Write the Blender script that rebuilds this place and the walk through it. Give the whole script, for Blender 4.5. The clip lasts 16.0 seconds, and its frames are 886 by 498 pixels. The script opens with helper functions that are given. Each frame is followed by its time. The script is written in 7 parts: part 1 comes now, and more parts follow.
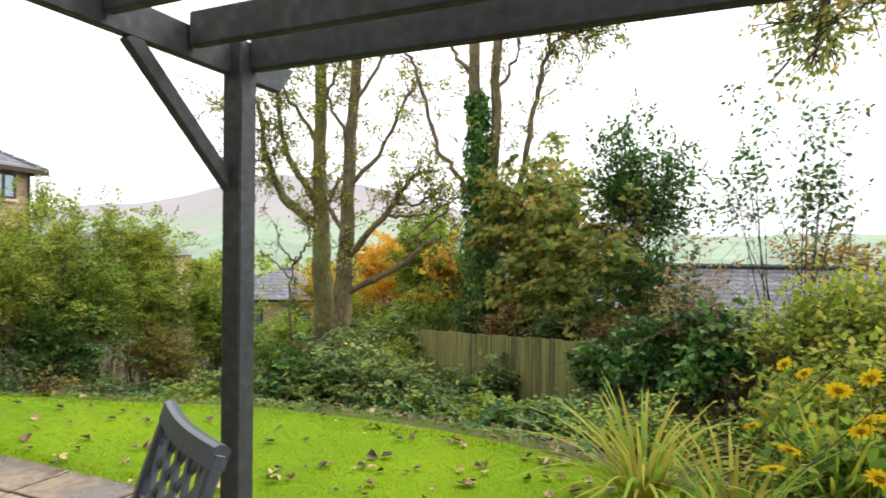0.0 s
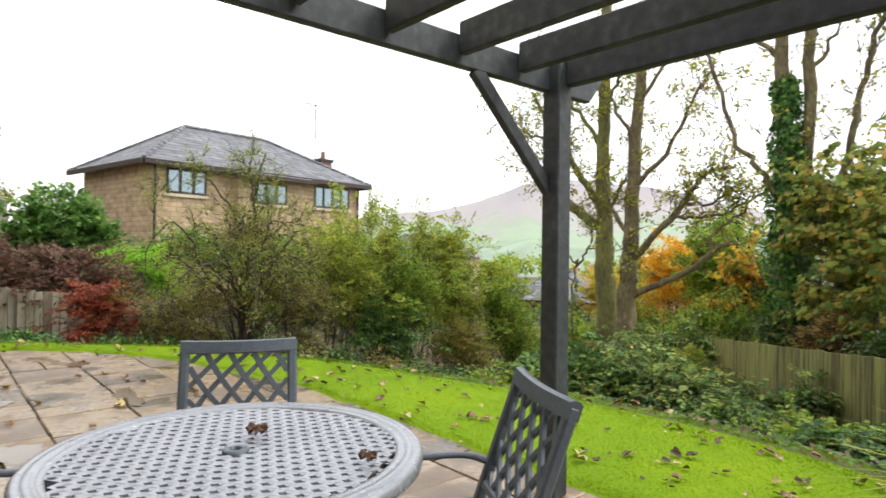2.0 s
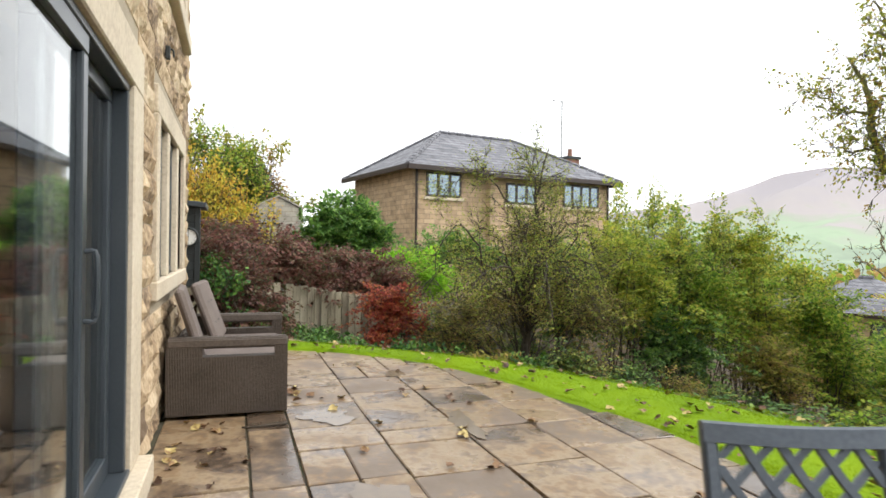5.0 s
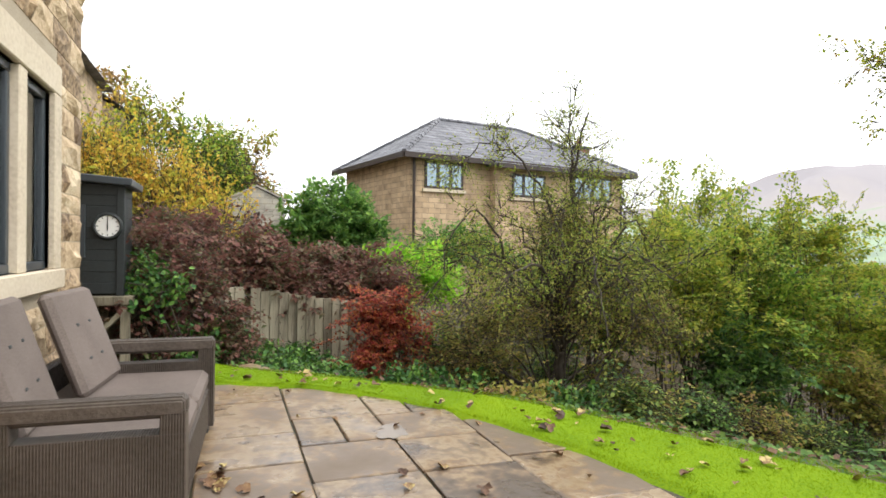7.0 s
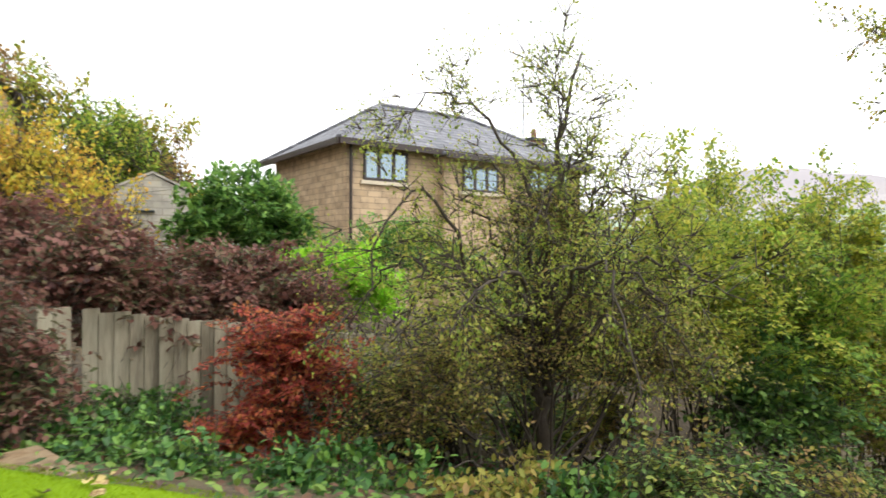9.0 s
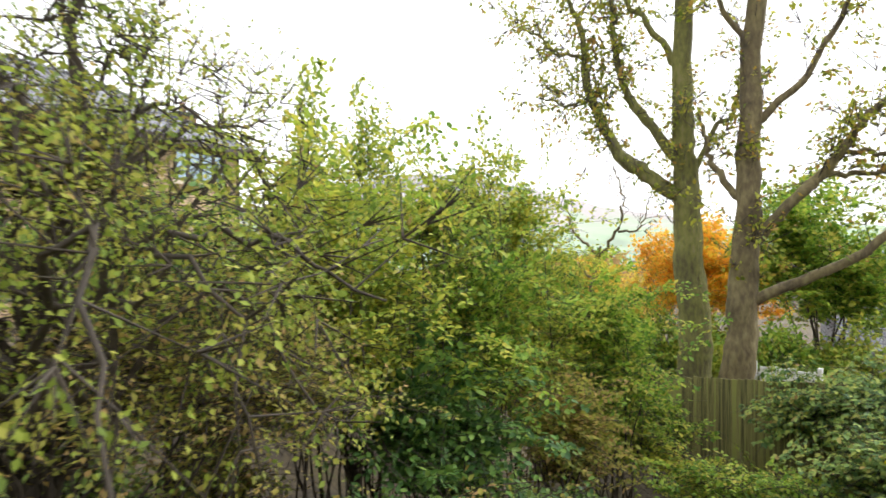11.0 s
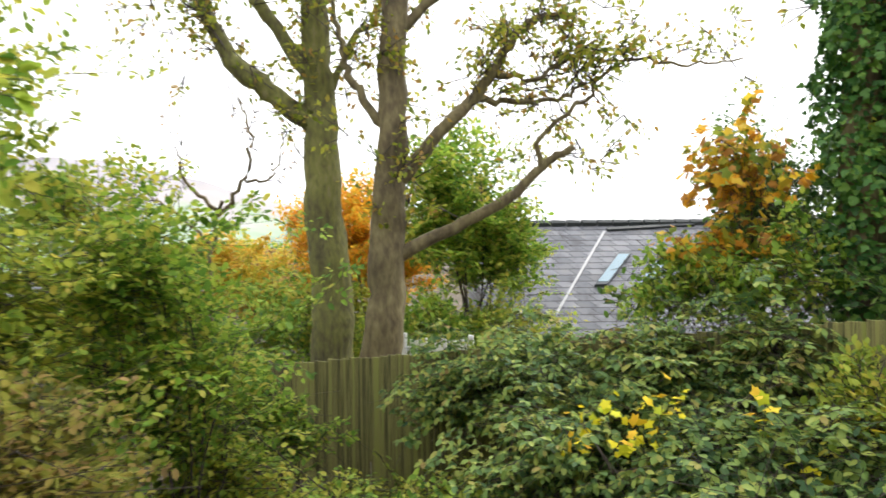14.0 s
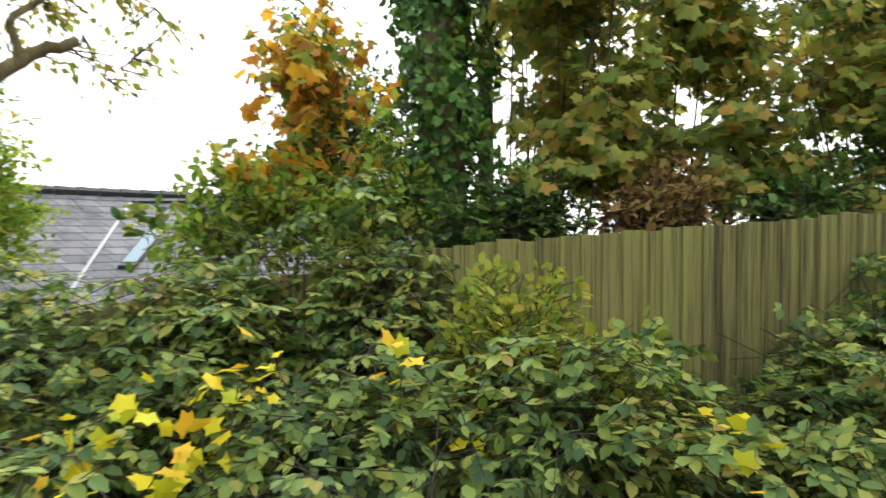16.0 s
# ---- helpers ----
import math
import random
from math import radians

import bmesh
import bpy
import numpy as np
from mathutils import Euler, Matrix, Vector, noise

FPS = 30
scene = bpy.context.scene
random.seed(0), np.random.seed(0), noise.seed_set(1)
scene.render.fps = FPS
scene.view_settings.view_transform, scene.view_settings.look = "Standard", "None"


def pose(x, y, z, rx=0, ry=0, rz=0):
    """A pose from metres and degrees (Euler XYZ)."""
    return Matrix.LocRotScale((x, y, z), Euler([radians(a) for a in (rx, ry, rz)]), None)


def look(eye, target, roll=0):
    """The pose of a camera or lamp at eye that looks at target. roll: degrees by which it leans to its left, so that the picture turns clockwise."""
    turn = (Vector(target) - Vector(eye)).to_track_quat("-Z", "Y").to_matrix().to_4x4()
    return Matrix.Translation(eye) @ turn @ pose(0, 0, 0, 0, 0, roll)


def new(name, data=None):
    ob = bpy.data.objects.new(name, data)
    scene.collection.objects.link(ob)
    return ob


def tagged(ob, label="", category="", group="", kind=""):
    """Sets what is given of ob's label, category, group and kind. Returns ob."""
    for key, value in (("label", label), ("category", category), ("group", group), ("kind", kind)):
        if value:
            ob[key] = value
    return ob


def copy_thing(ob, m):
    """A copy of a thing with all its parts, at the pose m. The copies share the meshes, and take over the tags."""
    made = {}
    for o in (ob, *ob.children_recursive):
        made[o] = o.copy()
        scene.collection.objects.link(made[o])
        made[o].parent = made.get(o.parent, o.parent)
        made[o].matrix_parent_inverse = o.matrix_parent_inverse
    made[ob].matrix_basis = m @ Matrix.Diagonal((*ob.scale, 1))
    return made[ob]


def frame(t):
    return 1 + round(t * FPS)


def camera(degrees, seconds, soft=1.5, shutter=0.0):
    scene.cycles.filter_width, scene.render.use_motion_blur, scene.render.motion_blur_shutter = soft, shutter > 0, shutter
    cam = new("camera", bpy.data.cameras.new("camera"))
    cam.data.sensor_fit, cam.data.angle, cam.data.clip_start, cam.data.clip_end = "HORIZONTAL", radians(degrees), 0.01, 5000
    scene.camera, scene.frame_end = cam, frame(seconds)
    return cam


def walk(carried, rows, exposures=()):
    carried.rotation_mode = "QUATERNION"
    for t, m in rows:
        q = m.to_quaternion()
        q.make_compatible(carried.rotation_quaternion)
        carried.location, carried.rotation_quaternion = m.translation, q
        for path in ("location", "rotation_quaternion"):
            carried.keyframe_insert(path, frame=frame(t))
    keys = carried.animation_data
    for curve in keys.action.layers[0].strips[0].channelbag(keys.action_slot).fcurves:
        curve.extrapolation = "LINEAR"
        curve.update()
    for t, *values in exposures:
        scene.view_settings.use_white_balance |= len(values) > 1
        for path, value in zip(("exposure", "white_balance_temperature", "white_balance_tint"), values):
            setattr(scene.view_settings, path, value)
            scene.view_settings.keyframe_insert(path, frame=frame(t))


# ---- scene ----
cam = camera(73.2, 16.0, 1.6, 0.25)
METRES, EYE, TILT, LEAN, TURN = 14.4, 1.33, 0.0, 0.0, 23.1
ROWS = [
    (0.0, 0.0, 0.0, 0.0, -0.0, 0.03, -0.49),
    (0.5, -0.0019, -0.006, 0.0004, 6.73, 0.13, -0.6),
    (1.0, -0.004, -0.012, -0.0002, 12.9, 0.11, -0.64),
    (1.5, -0.0056, -0.0169, -0.0024, 19.32, 0.14, -0.7),
    (2.0, -0.0074, -0.02, -0.0025, 26.14, 0.11, -0.74),
    (2.5, -0.0103, -0.0217, -0.0011, 32.85, 0.06, -0.73),
    (3.0, -0.0159, -0.0223, -0.0002, 38.59, -0.0, -0.78),
    (3.5, -0.0257, -0.0196, 0.0006, 43.45, -0.08, -0.76),
    (4.0, -0.0445, -0.0107, 0.001, 46.45, -0.21, -0.78),
    (4.5, -0.0699, -0.0038, 0.0013, 47.5, -0.23, -0.86),
    (5.4, -0.14, 0.0005, 0.0006, 47.6, -0.24, -0.8),
    (6.2, -0.1931, 0.0442, -0.0021, 47.3, -0.25, -0.7),
    (7.0, -0.2318, 0.0914, -0.0051, 47.14, -0.26, -0.6),
    (7.5, -0.2615, 0.121, -0.0066, 47.15, -0.21, -0.53),
    (8.0, -0.2929, 0.1518, -0.0061, 47.11, -0.17, -0.54),
    (8.5, -0.3239, 0.1822, -0.0064, 46.52, -0.16, -0.43),
    (9.0, -0.3518, 0.2168, -0.0066, 42.02, -0.13, -0.42),
    (9.5, -0.3736, 0.253, -0.0068, 33.14, -0.14, -0.25),
    (10.0, -0.3861, 0.2951, -0.009, 24.51, -0.16, -0.08),
    (12.5, -0.3557, 0.4941, -0.036, -0.02, -0.64, 0.63),
    (13.0, -0.341, 0.5321, -0.0456, -4.17, -0.71, 0.65),
    (13.5, -0.3284, 0.5678, -0.0568, -10.34, -0.74, 0.64),
    (14.0, -0.3127, 0.6018, -0.069, -18.25, -0.85, 0.55),
    (14.5, -0.2964, 0.6334, -0.0815, -28.12, -0.95, 0.49),
    (15.0, -0.2777, 0.6622, -0.09, -37.7, -1.11, 0.22),
    (15.5, -0.2586, 0.688, -0.1001, -48.8, -1.17, 0.17),
    (16.0, -0.239, 0.7097, -0.1072, -60.88, -1.33, 0.07),
]
walk(cam, [(t, pose(0, 0, EYE, TILT, LEAN, TURN) @ pose(METRES * x, METRES * y, METRES * z, 90 + pitch, roll, yaw)) for t, x, y, z, yaw, pitch, roll in ROWS],
     [(0.0, 0.85), (4.5, 0.85), (9.0, 1.0), (10.5, 1.1), (12.5, 1.2), (16.0, 1.15)])

# ---- world, sun, exposure ----
world = bpy.data.worlds.new("overcast_sky")
scene.world = world
world.use_nodes = True
wn, wl = world.node_tree.nodes, world.node_tree.links
sky = wn.new("ShaderNodeTexSky")
sky.sky_type, sky.sun_disc = "NISHITA", False
sky.sun_elevation, sky.sun_rotation, sky.dust_density = radians(48), radians(60), 4.0
pale = wn.new("ShaderNodeHueSaturation")
pale.inputs["Saturation"].default_value = 0.25
cloud = wn.new("ShaderNodeMix")
cloud.data_type = "RGBA"
cloud.inputs["Factor"].default_value = 0.8
cloud.inputs["B"].default_value = (10.6, 10.75, 10.9, 1)
wl.new(sky.outputs["Color"], pale.inputs["Color"])
wl.new(pale.outputs["Color"], cloud.inputs["A"])
wl.new(cloud.outputs["Result"], wn["Background"].inputs["Color"])
wn["Background"].inputs["Strength"].default_value = 0.11
sun = new("sun", bpy.data.lights.new("sun", "SUN"))
sun.data.energy, sun.data.angle, sun.data.color = 1.2, radians(25), (1.0, 0.96, 0.9)
sun.matrix_world = look((8, 14, 18), (0, 0, 0))
rng = np.random.default_rng(7)


# ---- materials ----
def node_mat(name):
    m = bpy.data.materials.new(name)
    m.use_nodes = True
    return m, m.node_tree.nodes, m.node_tree.links, m.node_tree.nodes["Principled BSDF"]


def ramp_of(n, cols, lo=0.32, hi=0.68):
    r = n.new("ShaderNodeValToRGB")
    e = r.color_ramp.elements
    while len(e) < len(cols):
        e.new(0.5)
    for i, c in enumerate(cols):
        e[i].position = lo + (hi - lo) * i / max(1, len(cols) - 1)
        e[i].color = (*c, 1)
    return r


def math_of(n, l, op, a, b):
    k = n.new("ShaderNodeMath")
    k.operation = op
    for i, v in enumerate((a, b)):
        if isinstance(v, (int, float)):
            k.inputs[i].default_value = v
        else:
            l.new(v, k.inputs[i])
    return k.outputs[0]


def surf(name, cols, s1=2.0, s2=30.0, rough=0.7, bump=0.3, dist=0.01, metal=0.0, vary=0.0, by="object", mix=0.5, stretch=(1, 1, 1), rough_vary=0.15, grain=None, span=0.18):
    """A surface coloured through a ramp by noise at two scales, with relief from the finer one."""
    m, n, l, p = node_mat(name)
    co = n.new("ShaderNodeTexCoord")
    mp = n.new("ShaderNodeMapping")
    mp.inputs["Scale"].default_value = stretch
    l.new(co.outputs["Object"], mp.inputs["Vector"])
    vec = mp.outputs["Vector"]
    if vary:
        src = n.new("ShaderNodeObjectInfo" if by == "object" else "ShaderNodeNewGeometry")
        rnd = src.outputs["Random" if by == "object" else "Random Per Island"]
        add = n.new("ShaderNodeVectorMath")
        add.operation = "ADD"
        sc = math_of(n, l, "MULTIPLY", rnd, 37.0)
        l.new(vec, add.inputs[0])
        l.new(sc, add.inputs[1])
        vec = add.outputs[0]
    big, fine = n.new("ShaderNodeTexNoise"), n.new("ShaderNodeTexNoise")
    big.inputs["Scale"].default_value, fine.inputs["Scale"].default_value = s1, s2
    big.inputs["Detail"].default_value, fine.inputs["Detail"].default_value = 4, 6
    l.new(vec, big.inputs["Vector"])
    l.new(vec, fine.inputs["Vector"])
    v = math_of(n, l, "ADD", math_of(n, l, "MULTIPLY", big.outputs["Fac"], 1 - mix), math_of(n, l, "MULTIPLY", fine.outputs["Fac"], mix))
    if vary:
        v = math_of(n, l, "ADD", v, math_of(n, l, "MULTIPLY", math_of(n, l, "SUBTRACT", rnd, 0.5), vary))
    r = ramp_of(n, cols, 0.5 - span, 0.5 + span)
    l.new(v, r.inputs["Fac"])
    l.new(r.outputs["Color"], p.inputs["Base Color"])
    rr = math_of(n, l, "ADD", math_of(n, l, "MULTIPLY", big.outputs["Fac"], 2 * rough_vary), rough - rough_vary)
    l.new(rr, p.inputs["Roughness"])
    p.inputs["Metallic"].default_value = metal
    height = fine.outputs["Fac"]
    if grain:
        w = n.new("ShaderNodeTexWave")
        w.bands_direction = grain[0]
        w.inputs["Scale"].default_value, w.inputs["Distortion"].default_value = grain[1], grain[2]
        l.new(co.outputs["Object"], w.inputs["Vector"])
        height = math_of(n, l, "ADD", math_of(n, l, "MULTIPLY", w.outputs["Fac"], 1.4), height)
    b = n.new("ShaderNodeBump")
    b.inputs["Strength"].default_value, b.inputs["Distance"].default_value = bump, dist
    l.new(height, b.inputs["Height"])
    l.new(b.outputs["Normal"], p.inputs["Normal"])
    return m


def leaf_mat(name, cols, rough=0.5, glow=0.48, patch=0.35, spec=0.25):
    """Leaves: a colour for each leaf, drifting in patches, part of the light passing through."""
    m, n, l, p = node_mat(name)
    g, co, no = n.new("ShaderNodeNewGeometry"), n.new("ShaderNodeTexCoord"), n.new("ShaderNodeTexNoise")
    no.inputs["Scale"].default_value = 1.6
    l.new(co.outputs["Object"], no.inputs["Vector"])
    v = math_of(n, l, "ADD", math_of(n, l, "MULTIPLY", g.outputs["Random Per Island"], 1 - patch), math_of(n, l, "MULTIPLY", no.outputs["Fac"], patch))
    r = ramp_of(n, [(min(0.85, c[0] * 1.6), min(0.85, c[1] * 1.6), c[2] * 1.15) for c in cols], 0.2, 0.8)
    l.new(v, r.inputs["Fac"])
    l.new(r.outputs["Color"], p.inputs["Base Color"])
    p.inputs["Roughness"].default_value = rough + 0.1
    p.inputs["Specular IOR Level"].default_value = spec
    t, mx = n.new("ShaderNodeBsdfTranslucent"), n.new("ShaderNodeMixShader")
    l.new(r.outputs["Color"], t.inputs["Color"])
    mx.inputs["Fac"].default_value = glow
    l.new(p.outputs[0], mx.inputs[1])
    l.new(t.outputs[0], mx.inputs[2])
    l.new(mx.outputs[0], n["Material Output"].inputs["Surface"])
    return m


def course_mat(name, cols, w, h, mortar, bump=0.5):
    """Coursed masonry or slates on far buildings, by the wall's own metres (x along, z up)."""
    m, n, l, p = node_mat(name)
    co, sep, com = n.new("ShaderNodeTexCoord"), n.new("ShaderNodeSeparateXYZ"), n.new("ShaderNodeCombineXYZ")
    l.new(co.outputs["Object"], sep.inputs[0])
    l.new(math_of(n, l, "ADD", sep.outputs["X"], sep.outputs["Y"]), com.inputs["X"])
    l.new(sep.outputs["Z"], com.inputs["Y"])
    br = n.new("ShaderNodeTexBrick")
    br.inputs["Scale"].default_value = 1.0
    br.inputs["Brick Width"].default_value, br.inputs["Row Height"].default_value = w, h
    br.inputs["Mortar Size"].default_value = 0.012
    br.inputs["Color1"].default_value, br.inputs["Color2"].default_value, br.inputs["Mortar"].default_value = (*cols[0], 1), (*cols[1], 1), (*mortar, 1)
    l.new(com.outputs[0], br.inputs["Vector"])
    no = n.new("ShaderNodeTexNoise")
    no.inputs["Scale"].default_value, no.inputs["Detail"].default_value = 3.0, 8
    l.new(co.outputs["Object"], no.inputs["Vector"])
    mx = n.new("ShaderNodeMix")
    mx.data_type, mx.blend_type = "RGBA", "MULTIPLY"
    mx.inputs["Factor"].default_value = 0.6
    r = ramp_of(n, [(0.45, 0.42, 0.4), (1.0, 1.0, 1.0), (1.2, 1.15, 1.05)])
    l.new(no.outputs["Fac"], r.inputs["Fac"])
    l.new(br.outputs["Color"], mx.inputs["A"])
    l.new(r.outputs["Color"], mx.inputs["B"])
    l.new(mx.outputs["Result"], p.inputs["Base Color"])
    p.inputs["Roughness"].default_value = 0.75
    b = n.new("ShaderNodeBump")
    b.inputs["Strength"].default_value, b.inputs["Distance"].default_value, b.invert = bump, 0.03, True
    l.new(br.outputs["Fac"], b.inputs["Height"])
    l.new(b.outputs["Normal"], p.inputs["Normal"])
    return m


def glass_mat(name, tint=(0.9, 0.95, 0.95)):
    m, n, l, p = node_mat(name)
    p.inputs["Base Color"].default_value = (*tint, 1)
    p.inputs["Roughness"].default_value = 0.02
    p.inputs["Transmission Weight"].default_value = 1.0
    p.inputs["IOR"].default_value = 1.45
    return m


M_STONE = surf("sandstone_rockfaced", [(0.16, 0.11, 0.07), (0.40, 0.29, 0.18), (0.55, 0.42, 0.27), (0.66, 0.55, 0.39)], 2.5, 26, 0.85, 0.7, 0.02, vary=0.30)
M_DRESSED = surf("sandstone_dressed", [(0.42, 0.35, 0.26), (0.58, 0.50, 0.38), (0.66, 0.59, 0.47)], 1.5, 40, 0.8, 0.25, 0.006)
M_MORTAR = surf("lime_mortar", [(0.30, 0.25, 0.18), (0.44, 0.38, 0.29)], 3, 60, 0.95, 0.4, 0.006)
M_SLAB = surf("riven_sandstone_paving", [(0.085, 0.06, 0.042), (0.135, 0.095, 0.064), (0.205, 0.142, 0.086), (0.30, 0.225, 0.14), (0.22, 0.142, 0.076), (0.16, 0.117, 0.082)], 2.3, 15, 0.33, 0.4, 0.008, vary=0.26, mix=0.35, rough_vary=0.6, span=0.13)
M_BED = surf("dark_joint_soil", [(0.03, 0.025, 0.02), (0.07, 0.06, 0.04), (0.06, 0.09, 0.03)], 4, 60, 0.95, 0.5, 0.01)
M_FRAME = surf("anthracite_frame", [(0.035, 0.045, 0.055), (0.05, 0.06, 0.07)], 2, 60, 0.35, 0.05, 0.002)
M_BROWNFRAME = surf("dark_brown_window_frame", [(0.025, 0.015, 0.012), (0.04, 0.025, 0.02)], 2, 60, 0.4, 0.05, 0.002)
M_GLASS = glass_mat("window_glass")
M_PERGOLA = surf("grey_stained_timber", [(0.02, 0.024, 0.027), (0.035, 0.041, 0.046), (0.055, 0.063, 0.068), (0.10, 0.11, 0.115)], 1.5, 18, 0.6, 0.6, 0.006, stretch=(1, 1, 1), grain=None)
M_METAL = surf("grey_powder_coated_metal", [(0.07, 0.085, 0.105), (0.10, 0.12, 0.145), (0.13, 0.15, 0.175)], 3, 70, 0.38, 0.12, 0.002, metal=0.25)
# Table top metal: the wet surface's sky sheen is lightened into its base colour.
M_TABLE = surf("wet_grey_metal_pale_sheen", [(0.28, 0.29, 0.325), (0.35, 0.365, 0.405), (0.43, 0.44, 0.48)], 3, 70, 0.28, 0.12, 0.002, metal=0.35)
M_WICKER = surf("brown_wicker", [(0.05, 0.038, 0.03), (0.085, 0.066, 0.053), (0.12, 0.095, 0.078)], 4, 50, 0.55, 0.9, 0.006, grain=("X", 28.0, 0.4))
M_WICKER_Y = surf("brown_wicker_side", [(0.05, 0.038, 0.03), (0.085, 0.066, 0.053), (0.12, 0.095, 0.078)], 4, 50, 0.55, 0.9, 0.006, grain=("Y", 28.0, 0.4))
M_CUSHION = surf("taupe_cushion_fabric", [(0.10, 0.078, 0.068), (0.15, 0.12, 0.105), (0.19, 0.155, 0.14)], 3, 120, 0.85, 0.3, 0.003)
M_FENCE = surf("weathered_fence_board", [(0.055, 0.052, 0.022), (0.14, 0.13, 0.045), (0.245, 0.225, 0.078), (0.24, 0.265, 0.062)], 1.0, 6, 0.85, 0.6, 0.006, vary=0.08, stretch=(22, 22, 0.35), mix=0.5, span=0.12)
M_GREYFENCE = surf("silvered_fence_board", [(0.11, 0.095, 0.065), (0.26, 0.23, 0.165), (0.37, 0.34, 0.25)], 1.6, 14, 0.85, 0.6, 0.006, vary=0.3, stretch=(7, 7, 0.45), mix=0.4)
M_BARK = surf("mossy_bark", [(0.0435, 0.0348, 0.0188), (0.109, 0.0841, 0.0449), (0.174, 0.142, 0.0696), (0.246, 0.21, 0.109)], 2.2, 14, 0.9, 1.0, 0.03, stretch=(1, 1, 0.45))
M_MOSSBARK = surf("green_mossy_bark", [(0.045, 0.0375, 0.021), (0.105, 0.0975, 0.0375), (0.165, 0.165, 0.045), (0.21, 0.18, 0.09)], 1.8, 16, 0.9, 1.0, 0.03, stretch=(1, 1, 0.45))
M_TWIG = surf("dark_twig", [(0.03, 0.024, 0.018), (0.075, 0.058, 0.042)], 4, 40, 0.85, 0.3, 0.004)
M_PALETWIG = surf("pale_dry_stem", [(0.16, 0.11, 0.07), (0.28, 0.2, 0.13)], 4, 40, 0.85, 0.3, 0.004)
M_SOIL = surf("leaf_litter_soil", [(0.025, 0.018, 0.012), (0.06, 0.045, 0.028), (0.10, 0.075, 0.04), (0.05, 0.07, 0.02)], 0.9, 14, 0.95, 0.8, 0.03)
M_LAWN = surf("lawn_turf", [(0.092, 0.175, 0.0046), (0.166, 0.276, 0.00644), (0.239, 0.34, 0.0092)], 1.1, 60, 0.8, 0.6, 0.01)
M_LAWN.node_tree.nodes["Principled BSDF"].inputs["Specular IOR Level"].default_value = 0.1
M_BLADE = leaf_mat("grass_blades", [(0.085, 0.15, 0.0028), (0.125, 0.195, 0.0037), (0.165, 0.225, 0.006)], 0.85, 0.4, 0.7, 0.05)
M_SLATE = course_mat("blue_grey_slate", [(0.125, 0.13, 0.15), (0.215, 0.22, 0.245)], 0.42, 0.15, (0.06, 0.06, 0.07), 0.6)
M_FARSTONE = course_mat("far_coursed_sandstone", [(0.40, 0.29, 0.18), (0.52, 0.385, 0.245)], 0.5, 0.19, (0.27, 0.20, 0.13), 0.5)
M_PALESTONE = course_mat("pale_grey_outhouse_stone", [(0.36, 0.34, 0.29), (0.45, 0.42, 0.36)], 0.4, 0.15, (0.30, 0.28, 0.24), 0.4)
M_LEAD = surf("pale_lead_flashing", [(0.375, 0.375, 0.39), (0.465, 0.465, 0.473)], 3, 30, 0.5, 0.1, 0.003)
M_BRICK = surf("red_brown_brick", [(0.16, 0.08, 0.06), (0.26, 0.13, 0.09)], 6, 40, 0.85, 0.4, 0.01)
M_DARK = surf("black_painted_boards", [(0.012, 0.016, 0.017), (0.025, 0.032, 0.034)], 2, 40, 0.55, 0.25, 0.004)
M_WHITE = surf("white_enamel", [(0.72, 0.72, 0.7), (0.8, 0.8, 0.78)], 2, 60, 0.4, 0.03, 0.002)
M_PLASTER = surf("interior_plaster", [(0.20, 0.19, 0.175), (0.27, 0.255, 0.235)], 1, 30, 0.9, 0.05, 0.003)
M_WOODFLOOR = surf("interior_floor", [(0.16, 0.11, 0.07), (0.24, 0.17, 0.11)], 1, 20, 0.4, 0.1, 0.003)
M_WATER = surf("rain_puddle", [(0.12, 0.09, 0.065), (0.19, 0.14, 0.09)], 2, 9, 0.12, 0.02, 0.001, rough_vary=0.0)
M_DEADLEAF = surf("fallen_brown_leaf", [(0.07, 0.035, 0.02), (0.14, 0.07, 0.035), (0.17, 0.09, 0.042), (0.24, 0.14, 0.06), (0.50, 0.40, 0.16)], 8, 60, 0.6, 0.3, 0.003, vary=0.5)

M_DRYLEAF = surf("crumpled_dry_leaf", [(0.05, 0.026, 0.016), (0.11, 0.055, 0.03), (0.19, 0.10, 0.05)], 20, 90, 0.7, 0.5, 0.004)
L_GREEN = leaf_mat("green_leaf", [(0.056, 0.115, 0.025), (0.105, 0.188, 0.035), (0.165, 0.255, 0.045), (0.24, 0.31, 0.06), (0.30, 0.28, 0.07)], 0.5, 0.52)
L_LIME = leaf_mat("yellow_green_leaf", [(0.078, 0.132, 0.032), (0.145, 0.21, 0.045), (0.23, 0.28, 0.055), (0.32, 0.325, 0.065), (0.36, 0.29, 0.07)], 0.5, 0.52, 0.5)
L_DEEP = leaf_mat("deep_green_leaf", [(0.024, 0.058, 0.024), (0.045, 0.10, 0.034), (0.08, 0.15, 0.044), (0.13, 0.20, 0.055)], 0.38, 0.3)
L_BRIGHT = leaf_mat("bright_green_leaf", [(0.10, 0.24, 0.02), (0.17, 0.36, 0.03), (0.26, 0.42, 0.05)])
L_OLIVE = leaf_mat("olive_thorn_leaf", [(0.08, 0.10, 0.04), (0.145, 0.165, 0.05), (0.21, 0.22, 0.06), (0.27, 0.235, 0.075), (0.27, 0.18, 0.10), (0.20, 0.14, 0.09)], 0.5, 0.5, 0.55)
